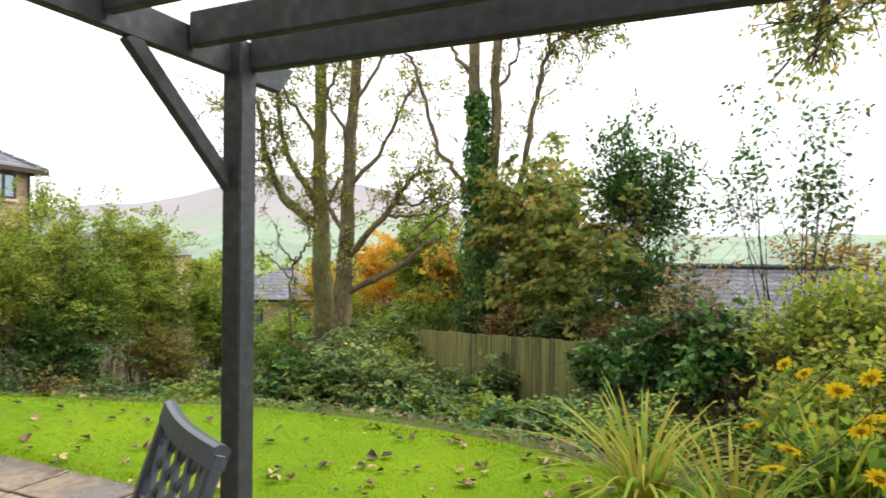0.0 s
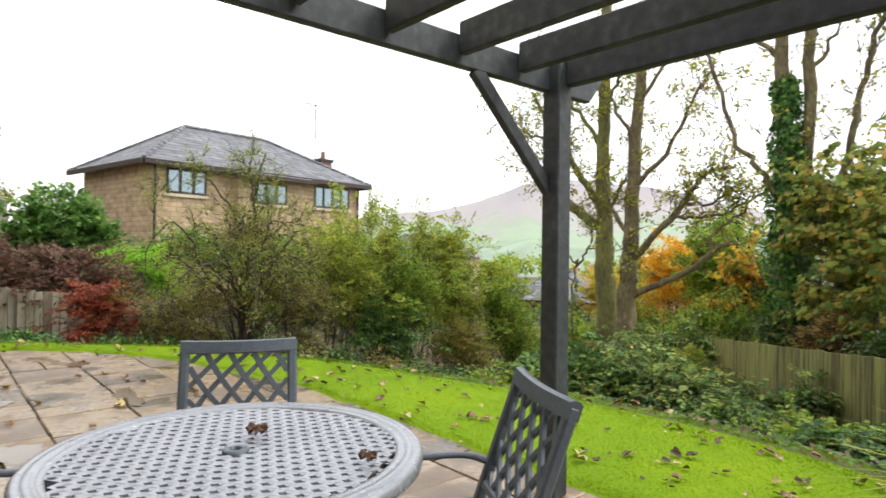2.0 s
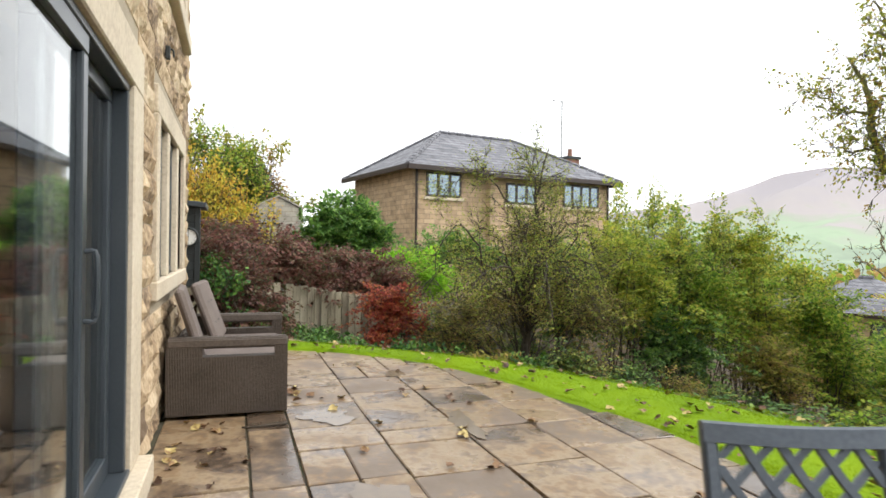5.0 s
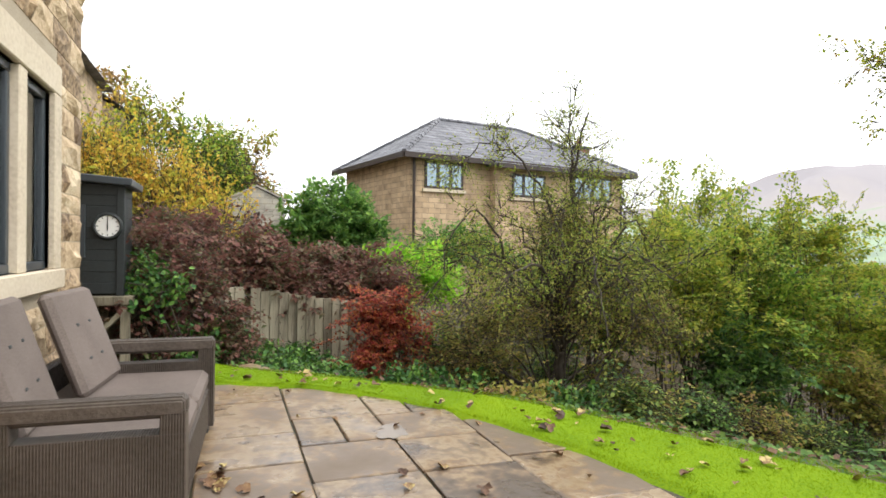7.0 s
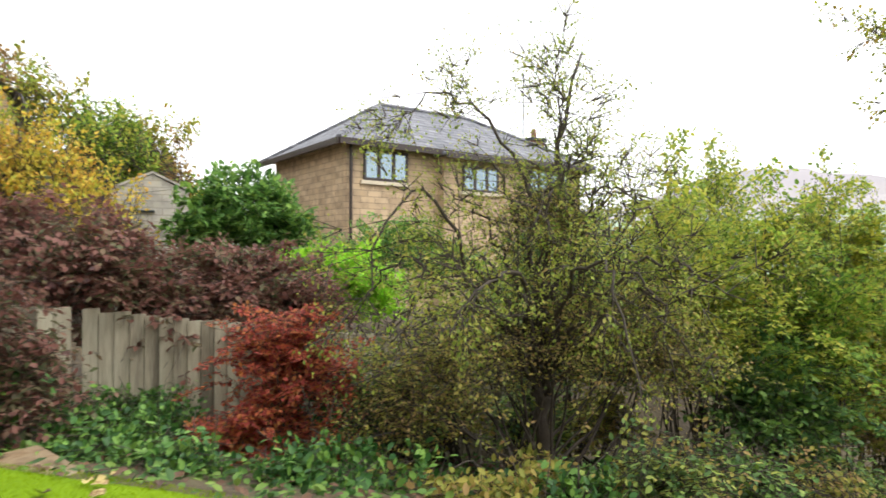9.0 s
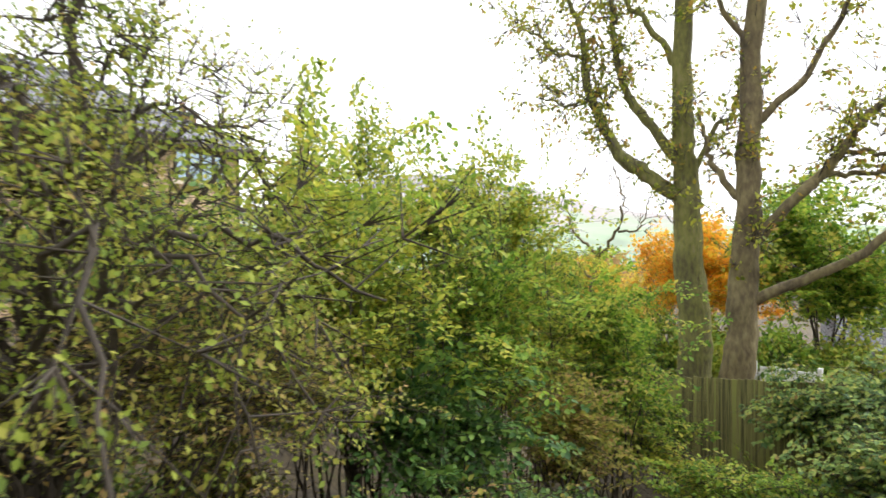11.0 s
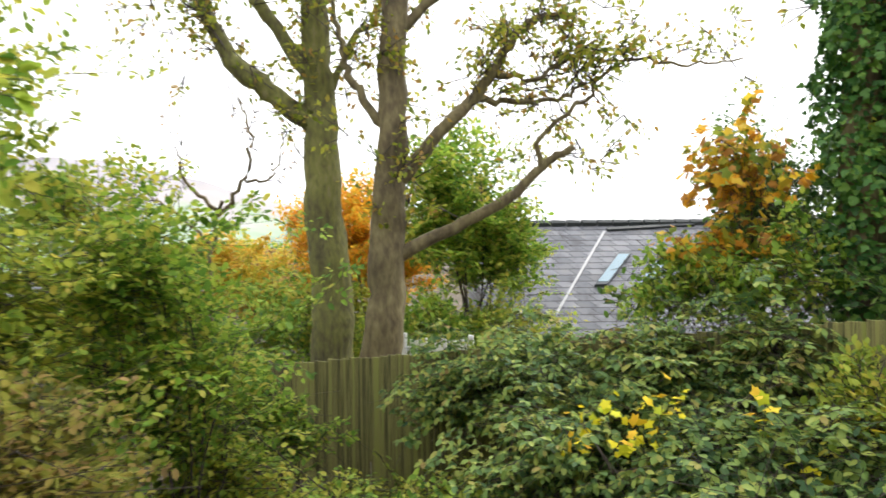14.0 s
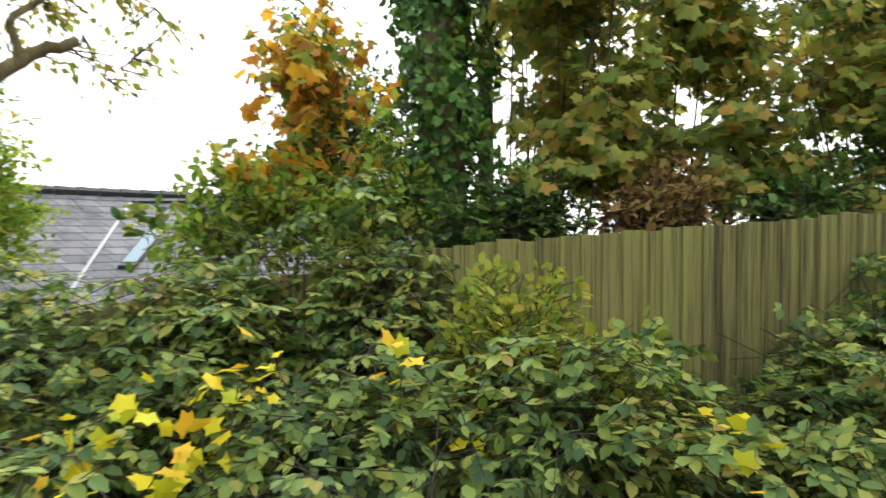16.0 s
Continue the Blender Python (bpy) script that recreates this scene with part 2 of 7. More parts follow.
L_RED = leaf_mat("red_autumn_leaf", [(0.085, 0.02, 0.022), (0.19, 0.034, 0.04), (0.29, 0.058, 0.062), (0.32, 0.085, 0.056), (0.31, 0.12, 0.05), (0.15, 0.085, 0.045)], 0.45, 0.42, 0.5)
L_PURPLE = leaf_mat("purple_berberis_leaf", [(0.03, 0.02, 0.026), (0.075, 0.036, 0.044), (0.14, 0.058, 0.062), (0.16, 0.078, 0.085), (0.12, 0.085, 0.07), (0.075, 0.09, 0.055), (0.055, 0.04, 0.042)], 0.45, 0.38, 0.6)
L_YELLOW = leaf_mat("yellow_autumn_leaf", [(0.17, 0.23, 0.04), (0.26, 0.29, 0.05), (0.40, 0.31, 0.06), (0.42, 0.24, 0.05), (0.30, 0.17, 0.06)], 0.5, 0.42, 0.7)
L_ORANGE = leaf_mat("orange_autumn_leaf", [(0.30, 0.26, 0.04), (0.48, 0.31, 0.04), (0.54, 0.28, 0.035), (0.46, 0.19, 0.03)], 0.5, 0.45)
L_SYC = leaf_mat("sycamore_leaf", [(0.085, 0.135, 0.05), (0.14, 0.20, 0.065), (0.22, 0.26, 0.08), (0.30, 0.28, 0.08), (0.34, 0.22, 0.08)], 0.5, 0.58, 0.4)
L_MAPLE = leaf_mat("maple_autumn_leaf", [(0.12, 0.17, 0.04), (0.30, 0.28, 0.045), (0.50, 0.33, 0.04), (0.52, 0.26, 0.035), (0.30, 0.15, 0.05)], 0.5, 0.55, 0.2)
L_BRAMBLE = leaf_mat("bramble_leaf", [(0.026, 0.062, 0.034), (0.058, 0.108, 0.046), (0.10, 0.16, 0.06), (0.155, 0.22, 0.072), (0.24, 0.27, 0.08), (0.20, 0.14, 0.065)], 0.45, 0.33, 0.5)
L_LAUREL = leaf_mat("laurel_leaf", [(0.035, 0.085, 0.03), (0.065, 0.14, 0.045), (0.105, 0.20, 0.06), (0.165, 0.26, 0.07)], 0.45, 0.4, 0.4)
L_THORN = leaf_mat("yellowing_thorn_leaf", [(0.07, 0.105, 0.03), (0.125, 0.175, 0.04), (0.19, 0.235, 0.05), (0.25, 0.26, 0.065), (0.20, 0.14, 0.07)], 0.5, 0.45, 0.5)
L_GOLD = leaf_mat("golden_leaf", [(0.30, 0.36, 0.03), (0.48, 0.44, 0.03), (0.60, 0.46, 0.03), (0.55, 0.32, 0.04)], 0.5, 0.35)
L_IVY = leaf_mat("ivy_leaf", [(0.015, 0.05, 0.0175), (0.0312, 0.0875, 0.025), (0.0625, 0.138, 0.0375), (0.112, 0.2, 0.05)], 0.33, 0.2)
L_BROWN = leaf_mat("dry_brown_leaf", [(0.10, 0.065, 0.035), (0.20, 0.13, 0.07), (0.32, 0.20, 0.11), (0.18, 0.17, 0.05)])
L_SPARSE = leaf_mat("thin_tree_leaf", [(0.08, 0.11, 0.025), (0.17, 0.20, 0.035), (0.26, 0.26, 0.045), (0.22, 0.13, 0.05)])
L_STRAP = leaf_mat("strap_leaf", [(0.09, 0.13, 0.022), (0.19, 0.22, 0.04), (0.30, 0.26, 0.06), (0.34, 0.17, 0.05)], 0.5, 0.45)
L_PETAL = leaf_mat("orange_petal", [(0.70, 0.28, 0.01), (0.80, 0.42, 0.02), (0.75, 0.20, 0.01)], 0.5, 0.3)


# ---- mesh helpers ----
def mesh_of(name, verts, faces, material, smooth=False):
    me = bpy.data.meshes.new(name)
    verts = np.asarray(verts, dtype=np.float32).reshape(-1, 3)
    if isinstance(faces, np.ndarray):
        k = faces.shape[1]
        me.vertices.add(len(verts))
        me.vertices.foreach_set("co", verts.ravel())
        me.loops.add(faces.size)
        me.loops.foreach_set("vertex_index", faces.astype(np.int32).ravel())
        me.polygons.add(len(faces))
        me.polygons.foreach_set("loop_start", np.arange(0, faces.size, k, dtype=np.int32))
        me.polygons.foreach_set("loop_total", np.full(len(faces), k, dtype=np.int32))
        me.update(calc_edges=True)
        me.validate()
    else:
        me.from_pydata(verts.tolist(), [], faces)
        me.update()
    if material:
        me.materials.append(material)
    if smooth:
        me.polygons.foreach_set("use_smooth", np.ones(len(me.polygons), dtype=bool))
    return me


def part(name, vf, material, parent=None, label="", smooth=False):
    ob = new(name, mesh_of(name, vf[0], vf[1], material, smooth))
    if parent is not None:
        ob.parent = parent
    return tagged(ob, label)


def thing(name, at, label, category, group="", kind="", turn=0.0):
    ob = new(name)
    ob.matrix_basis = pose(*at, 0, 0, turn)
    return tagged(ob, label, category, group, kind)


def cat(*many):
    vs, fs, k = [], [], 0
    for v, f in many:
        v = np.asarray(v, dtype=float).reshape(-1, 3)
        vs.append(v)
        fs += [tuple(int(i) + k for i in q) for q in f]
        k += len(v)
    return np.concatenate(vs), fs


def moved(vf, m):
    v = np.asarray(vf[0], dtype=float).reshape(-1, 3)
    a = np.array(m)
    return v @ a[:3, :3].T + a[:3, 3], vf[1]


def cbox(x0, x1, y0, y1, z0, z1, b=0.006):
    """A box with chamfered edges."""
    lo, hi = np.array([x0, y0, z0]), np.array([x1, y1, z1])
    b = min(b, 0.45 * float((hi - lo).min()))
    v, idx = [], {}
    for c in ((i, j, k) for i in (0, 1) for j in (0, 1) for k in (0, 1)):
        corner = np.where(c, hi, lo)
        inward = np.where(c, -b, b)
        for ax in range(3):
            p = corner + inward
            p[ax] = corner[ax]
            idx[c, ax] = len(v)
            v.append(p)
    f = []
    for ax in range(3):
        u, w = (ax + 1) % 3, (ax + 2) % 3
        for s in (0, 1):
            q = []
            for a, d in ((0, 0), (1, 0), (1, 1), (0, 1)):
                c = [0, 0, 0]
                c[ax], c[u], c[w] = s, a, d
                q.append(idx[tuple(c), ax])
            f.append(tuple(q) if s else tuple(reversed(q)))
        for a in (0, 1):
            for d in (0, 1):
                c0, c1 = [0, 0, 0], [0, 0, 0]
                c0[u], c0[w], c1[u], c1[w] = a, d, a, d
                c1[ax] = 1
                q = (idx[tuple(c0), u], idx[tuple(c1), u], idx[tuple(c1), w], idx[tuple(c0), w])
                f.append(q if a == d else tuple(reversed(q)))
    for c in ((i, j, k) for i in (0, 1) for j in (0, 1) for k in (0, 1)):
        q = (idx[c, 0], idx[c, 1], idx[c, 2])
        f.append(q if sum(c) % 2 else tuple(reversed(q)))
    return np.array(v), f


def tube(pts, radii, sides=6, cap=True):
    """A tapered round limb along a line of points."""
    pts = np.asarray(pts, dtype=float)
    radii = np.broadcast_to(np.asarray(radii, dtype=float), len(pts))
    tan = np.gradient(pts, axis=0)
    tan /= np.linalg.norm(tan, axis=1)[:, None] + 1e-9
    ref = np.array([0.31, 0.2, 0.93]) if abs(tan[0, 2]) < 0.8 else np.array([0.9, 0.3, 0.1])
    u = np.cross(tan, ref)
    u /= np.linalg.norm(u, axis=1)[:, None] + 1e-9
    w = np.cross(tan, u)
    a = np.arange(sides) * 2 * np.pi / sides
    ring = u[:, None] * np.cos(a)[None, :, None] + w[:, None] * np.sin(a)[None, :, None]
    v = (pts[:, None] + ring * radii[:, None, None]).reshape(-1, 3)
    f = []
    for i in range(len(pts) - 1):
        for j in range(sides):
            k = (j + 1) % sides
            f.append((i * sides + j, i * sides + k, (i + 1) * sides + k, (i + 1) * sides + j))
    if cap:
        f.append(tuple(reversed(range(sides))))
        f.append(tuple(range((len(pts) - 1) * sides, len(pts) * sides)))
    return v, f


def lathe(profile, sides=48):
    pr = np.asarray(profile, dtype=float)
    a = np.arange(sides) * 2 * np.pi / sides
    v = np.stack([pr[:, None, 0] * np.cos(a), pr[:, None, 0] * np.sin(a), np.repeat(pr[:, 1:2], sides, 1)], -1).reshape(-1, 3)
    f = [(i * sides + j, i * sides + (j + 1) % sides, (i + 1) * sides + (j + 1) % sides, (i + 1) * sides + j) for i in range(len(pr) - 1) for j in range(sides)]
    return v, f


def smooth_line(pts, n=5, wob=0.0, r=None):
    """Catmull-Rom through the points, with a little wander."""
    p = np.asarray(pts, dtype=float)
    p = np.vstack([2 * p[0] - p[1], p, 2 * p[-1] - p[-2]])
    out = []
    for i in range(1, len(p) - 2):
        for s in np.linspace(0, 1, n, endpoint=False):
            a, b, c, d = p[i - 1], p[i], p[i + 1], p[i + 2]
            out.append(0.5 * (2 * b + (c - a) * s + (2 * a - 5 * b + 4 * c - d) * s * s + (3 * b - a - 3 * c + d) * s ** 3))
    out.append(p[-2])
    out = np.array(out)
    if wob:
        out[1:] += (r or rng).normal(0, wob, out[1:].shape)
    return out


# leaf outlines: (along, across, lift), a fan from the stalk
SHAPES = {
    "simple": np.array([(0, 0, 0), (0.45, -0.3, 0.06), (1, 0, -0.05), (0.45, 0.3, 0.06)]),
    "oval": np.array([(0, 0, 0), (0.25, -0.26, 0.05), (0.65, -0.27, 0.04), (1, 0, -0.08), (0.65, 0.27, 0.04), (0.25, 0.26, 0.05)]),
    "willow": np.array([(0, 0, 0), (0.4, -0.11, 0.02), (1, 0, -0.1), (0.4, 0.11, 0.02)]),
    "lobed": np.array([(0, 0, 0), (0.05, -0.35, 0.03), (0.42, -0.52, 0), (0.5, -0.24, 0.05), (0.78, -0.28, 0.02), (1, 0, -0.08), (0.78, 0.28, 0.02), (0.5, 0.24, 0.05), (0.42, 0.52, 0), (0.05, 0.35, 0.03)]),
    "palm": np.array([(0.36, 0, 0.03)] + [(0.36 + q * math.cos(radians(a)), q * math.sin(radians(a)), 0.05 * math.cos(radians(a * 2.7)) - 0.1 * q) for a, q in ((-180, 0.24), (-132, 0.46), (-100, 0.36), (-60, 0.58), (-32, 0.40), (0, 0.64), (32, 0.40), (60, 0.58), (100, 0.36), (132, 0.46), (180, 0.24))]),
    "blade": np.array([(0, -0.5, 0), (0, 0.5, 0), (1, 0, 0)]),
}


def leaf_mesh(pos, along, up, size, shape):
    """Many leaves at once: stalk points, the way each points, its upper side, its length."""
    s = SHAPES[shape]
    a = along / (np.linalg.norm(along, axis=1)[:, None] + 1e-9)
    c = np.cross(a, up)
    c /= np.linalg.norm(c, axis=1)[:, None] + 1e-9
    n = np.cross(c, a)
    size = np.broadcast_to(size, len(pos))[:, None]
    v = np.stack([pos + size * (a * q[0] + c * q[1] + n * q[2]) for q in s], 1)
    k = len(s)
    fan = np.array([(0, i, i + 1) for i in range(1, k - 1)])
    t = (np.arange(len(pos)) * k)[:, None, None] + fan[None]
    return v.reshape(-1, 3), t.reshape(-1, 3)


def unit(r, n, low=-0.35):
    d = r.normal(size=(n * 3 + 24, 3))
    d /= np.linalg.norm(d, axis=1)[:, None]
    d = d[d[:, 2] > low][:n]
    return d


def shoots_of(r, lobes, n, length, per, leaf, shape, clump=14, tight=0.17, up=0.35, spread=0.7, depth=0.5, drop=0.0, ragged=0.25, low=-0.35):
    """Leafy shoots that fill a few rounded masses, more in the outer part. Gives the leaves and the shoots' axes."""
    lobes = np.asarray(lobes, dtype=float)
    w = (lobes[:, 3] * lobes[:, 4] * lobes[:, 5]) ** 0.667
    nc = max(5, n // clump)
    cd = unit(r, nc, low)
    nc = len(cd)
    cp = r.choice(len(lobes), nc, p=w / w.sum())
    cf = 1 - depth * r.random(nc) ** 1.6
    cf *= 1 + ragged * (r.random(nc) ** 2) * 1.4 - ragged * 0.3
    which = r.integers(0, nc, n)
    d, pick = cd[which], cp[which]
    tip = lobes[pick, :3] + lobes[pick, 3:] * (d * cf[which][:, None] + r.normal(0, tight, (n, 3)))
    way = d * 0.6 + np.array([0, 0, up]) + r.normal(0, 0.45, (n, 3))
    way /= np.linalg.norm(way, axis=1)[:, None]
    ln = length * (0.6 + 0.8 * r.random(n))
    root = tip - way * ln[:, None]
    t = np.tile(np.linspace(0.12, 1.0, per), (n, 1)) + r.normal(0, 0.04, (n, per))
    pos = root[:, None] + way[:, None] * (ln[:, None] * t)[..., None]
    pos[..., 2] -= drop * (t ** 2) * ln[:, None]
    pos = pos + r.normal(0, leaf * 0.35, pos.shape)
    al = way[:, None] * 0.5 + r.normal(0, spread, (n, per, 3))
    al[..., 2] -= drop + 0.1
    upv = np.array([0, 0, 1.0]) + r.normal(0, 0.55, (n, per, 3)) + d[:, None] * 0.5
    size = leaf * (0.55 + 0.8 * r.random((n, per)))
    return leaf_mesh(pos.reshape(-1, 3), al.reshape(-1, 3), upv.reshape(-1, 3), size.ravel(), shape), root, tip


def sprays_of(r, lobes, n, length, twig_n, per, leaf, shape, up=0.1, droop=0.3, depth=0.6, ragged=0.3, low=-0.35, three=False, flat=1.0, fan=0.8, hang=0.15, face=0.0):
    """Flat leafy sprays in the masses: an arching axis, side twigs in one plane, leaves along the twigs."""
    lobes = np.asarray(lobes, dtype=float)
    w = (lobes[:, 3] * lobes[:, 4] * lobes[:, 5]) ** 0.667
    d = unit(r, n, low)
    n = len(d)
    pick = r.choice(len(lobes), n, p=w / w.sum())
    cf = (1 - depth * r.random(n) ** 1.5) * (1 + ragged * (1.5 * r.random(n) ** 2.5 - 0.3))
    tip = lobes[pick, :3] + lobes[pick, 3:] * d * cf[:, None]
    way = d * np.array([1, 1, 0.55]) + np.array([0, 0, up]) + r.normal(0, 0.3, (n, 3))
    way /= np.linalg.norm(way, axis=1)[:, None]
    side = np.cross(way, np.array([0, 0, 1.0]) + r.normal(0, 0.25, (n, 3)))
    side /= np.linalg.norm(side, axis=1)[:, None]
    nrm = np.cross(side, way)
    ln = length * (0.55 + 0.8 * r.random(n))
    at = lambda q: tip - way * (ln * (1 - q))[:, None] - np.array([0, 0, 1.0]) * (droop * ln * q * q)[:, None]
    ta, tb, pos, al, upv = [at(np.full(n, -0.5)), at(np.full(n, 0.25))], [at(np.full(n, 0.25)), at(np.full(n, 1.0))], [], [], []
    for j in range(twig_n):
        q = (j + 0.6) / twig_n + r.normal(0, 0.03, n)
        sg = 1 if j % 2 else -1
        td = way * 0.7 + side * sg * fan + r.normal(0, 0.18, (n, 3)) - np.array([0, 0, droop * 0.35])
        td /= np.linalg.norm(td, axis=1)[:, None]
        tl = ln * 0.5 * (1.15 - 0.75 * q) * (0.7 + 0.5 * r.random(n))
        foot = at(q)
        ta.append(foot)
        tb.append(foot + td * tl[:, None])
        for k in range(per):
            u = (k + 0.5) / per + r.normal(0, 0.06, n)
            p0 = foot + td * (tl * u)[:, None] + r.normal(0, leaf * 0.12, (n, 3))
            out = np.cross(td, nrm) * (1 if k % 2 else -1)
            a0 = td * 0.6 + out * 0.75 + r.normal(0, 0.3, (n, 3)) - np.array([0, 0, hang])
            u0 = nrm * flat + d * face + np.array([0, 0, 0.5]) + r.normal(0, 0.35, (n, 3))
            for m in ((0.0, 1.0, -1.0) if three else (0.0,)):
                pos.append(p0)
                al.append(a0 + m * np.cross(a0, u0) * 0.9 - (0.35 * a0 if m else 0))
                upv.append(u0)
    pos, al, upv = np.vstack(pos), np.vstack(al), np.vstack(upv)
    size = leaf * (0.55 + 0.75 * r.random(len(pos)))
    return leaf_mesh(pos, al, upv, size, shape), np.vstack(ta), np.vstack(tb)


def twigs_mesh(a, b, ra, rb):
    """Thin three-sided twigs from points a to b."""
    n = len(a)
    t = b - a
    t = t / (np.linalg.norm(t, axis=1)[:, None] + 1e-9)
    u = np.cross(t, np.array([0.3, 0.5, 0.8]))
    u /= np.linalg.norm(u, axis=1)[:, None] + 1e-9
    w = np.cross(t, u)
    ang = np.arange(3) * 2 * np.pi / 3
    ring = u[:, None] * np.cos(ang)[None, :, None] + w[:, None] * np.sin(ang)[None, :, None]
    v = np.concatenate([a[:, None] + ring * ra, b[:, None] + ring * rb], 1).reshape(-1, 3)
    q = np.array([(0, 1, 4, 3), (1, 2, 5, 4), (2, 0, 3, 5)])
    f = (np.arange(n) * 6)[:, None, None] + q[None]
    return v, f.reshape(-1, 4)


def shrub(name, base, lobes, n, leaf, shape, leaves, label, category="bush", length=0.35, per=9, stems=7, bark=None, seed=1, twigs=0.5, stem_r=0.018, group="", wood_name="stems", twig_r=0.004, twig_n=0, **kw):
    """A bush: wood from the ground into the masses, thin twigs, leaves on them."""
    r = np.random.default_rng(seed)
    root_ob = thing(name, base, label, category, group)
    rel = np.asarray(lobes, dtype=float).copy()
    rel[:, :3] -= np.array(base)
    if twig_n:
        (lv, lf), a, b = sprays_of(r, rel, n, length, twig_n, per, leaf, shape, **kw)
    else:
        (lv, lf), a, b = shoots_of(r, rel, n, length, per, leaf, shape, **kw)
    bark = bark or M_TWIG
    for i in range(stems):
        q = rel[i % len(rel)]
        end = q[:3] + unit(r, 1, 0.0)[0] * q[3:] * (0.35 + 0.4 * r.random())
        foot = r.normal(0, 0.06 + 0.1 * min(1.5, float(rel[:, 3].max())), 3) * np.array([1, 1, 0])
        mid = foot + (end - foot) * 0.5 + r.normal(0, 0.12, 3)
        part(wood_name[:-1], tube(smooth_line([foot - np.array([0, 0, 0.05]), foot + (mid - foot) * 0.5 + r.normal(0, 0.05, 3), mid, end], 4), np.linspace(stem_r * (0.7 + 0.8 * r.random()), 0.004, 13), 5), bark, root_ob, smooth=True)
    k = int(len(a) * twigs)
    if k:
        sel = r.permutation(len(a))[:k]
        inner = a[sel] if twig_n else a[sel] - (b[sel] - a[sel]) * (0.4 + 0.8 * r.random((k, 1))) + r.normal(0, 0.05, (k, 3))
        tagged(part("brushwood", twigs_mesh(inner, b[sel], twig_r, 0.0016), bark, root_ob), kind="stuff")
    tagged(part("foliage", (lv, lf), leaves, root_ob), kind="stuff")
    return root_ob


# ---- ground ----
LAWN_EDGE = np.array([(-10.6, -1.6), (-10.3, -0.4), (-9.55, 0.52), (-8.75, 1.42), (-8.25, 1.98), (-6.9, 2.83), (-5.6, 3.4), (-3.8, 4.05), (-2.4, 4.2), (-1.2, 4.1), (0.2, 3.6), (1.2, 2.6), (6.0, 2.3)])
TERRACE = np.vstack([LAWN_EDGE, [(9, 2.3), (9, -12), (-10.6, -12)]])


def seg_dist(p, line):
    best = np.full(len(p), 1e9)
    for a, b in zip(line[:-1], line[1:]):
        ab = b - a
        t = np.clip(((p - a) @ ab) / (ab @ ab), 0, 1)
        best = np.minimum(best, np.linalg.norm(p - a - t[:, None] * ab, axis=1))
    return best


def inside(p, poly):
    hit = np.zeros(len(p), dtype=bool)
    for a, b in zip(poly, np.roll(poly, -1, 0)):
        c = (a[1] > p[:, 1]) != (b[1] > p[:, 1])
        hit ^= c & (p[:, 0] < (b[0] - a[0]) * (p[:, 1] - a[1]) / (b[1] - a[1] + 1e-12) + a[0])
    return hit


def sstep(a, b, x):
    t = np.clip((x - a) / (b - a), 0, 1)
    return t * t * (3 - 2 * t)


def ground_z(x, y):
    p = np.stack([np.atleast_1d(x), np.atleast_1d(y)], -1).astype(float)
    d = seg_dist(p, np.vstack([TERRACE, TERRACE[:1]]))
    d[inside(p, TERRACE)] = 0
    z = -0.29 * np.minimum(d, 9) - 0.03 - 0.06 * np.clip(d - 9, 0, 60)
    left = sstep(-13.0, -16.5, p[:, 0]) * sstep(16, 10, p[:, 1])
    z = z * (1 - left) + left * (-0.7 + 0.10 * np.clip(3 - p[:, 1], 0, 25) + 0.05 * np.clip(-p[:, 0] - 24, 0, 40))
    back = sstep(-2, -14, p[:, 1]) * (1 - left)
    z = z * (1 - back) + back * 0.3
    return z


gr = np.concatenate([[0], np.geomspace(0.35, 2600, 95)])
ga = np.arange(120) * 2 * np.pi / 120
gx, gy = -7 + gr[:, None] * np.cos(ga), 5 + gr[:, None] * np.sin(ga)
gz = ground_z(gx.ravel(), gy.ravel()).reshape(gx.shape)
gz += 0.03 * np.sin(gx * 3.1 + gy * 1.7) * np.sin(gy * 2.3) * (gz < -0.1)
gz[gr > 60] = -12
gq = np.array([(i * 120 + j, i * 120 + (j + 1) % 120, (i + 1) * 120 + (j + 1) % 120, (i + 1) * 120 + j) for i in range(len(gr) - 1) for j in range(120)])
ground = part("ground", (np.stack([gx, gy, gz], -1).reshape(-1, 3), gq[:, ::-1]), M_SOIL, smooth=True)
tagged(ground, "dark leaf-littered sloping garden soil", "ground", kind="structure")


def hill_z(az):
    """Skyline height at 650 m by bearing (degrees, 0 along y, positive to -x)."""
    return 18 + 43 * math.exp(-((az - 39.5) / 9.5) ** 2) + 34 * math.exp(-((az - 28) / 12) ** 2) + 16 * math.exp(-((az - 55) / 10) ** 2) + 1.8 * math.sin(az * 0.5) + 0.7 * math.sin(az * 1.7)


hv, hf = [], []
haz = np.linspace(-40, 110, 151)
for i, az in enumerate(haz):
    for j in range(14):
        s = j / 13
        rad = 260 + 390 * s
        wob = 1 + 0.12 * math.sin(az * 0.5 + j * 1.3)
        hv.append((-math.sin(radians(az)) * rad, math.cos(radians(az)) * rad, -16 + (hill_z(az) + 16) * (s ** 1.5) * (wob if 0 < j < 13 else 1)))
        if i and j:
            k = i * 14 + j
            hf.append((k, k - 1, k - 15, k - 14))
m, n, l, p = node_mat("far_fells_hazed")
co, sep, no = n.new("ShaderNodeTexCoord"), n.new("ShaderNodeSeparateXYZ"), n.new("ShaderNodeTexNoise")
no.inputs["Scale"].default_value, no.inputs["Detail"].default_value = 0.03, 10
l.new(co.outputs["Object"], sep.inputs[0])
l.new(co.outputs["Object"], no.inputs["Vector"])
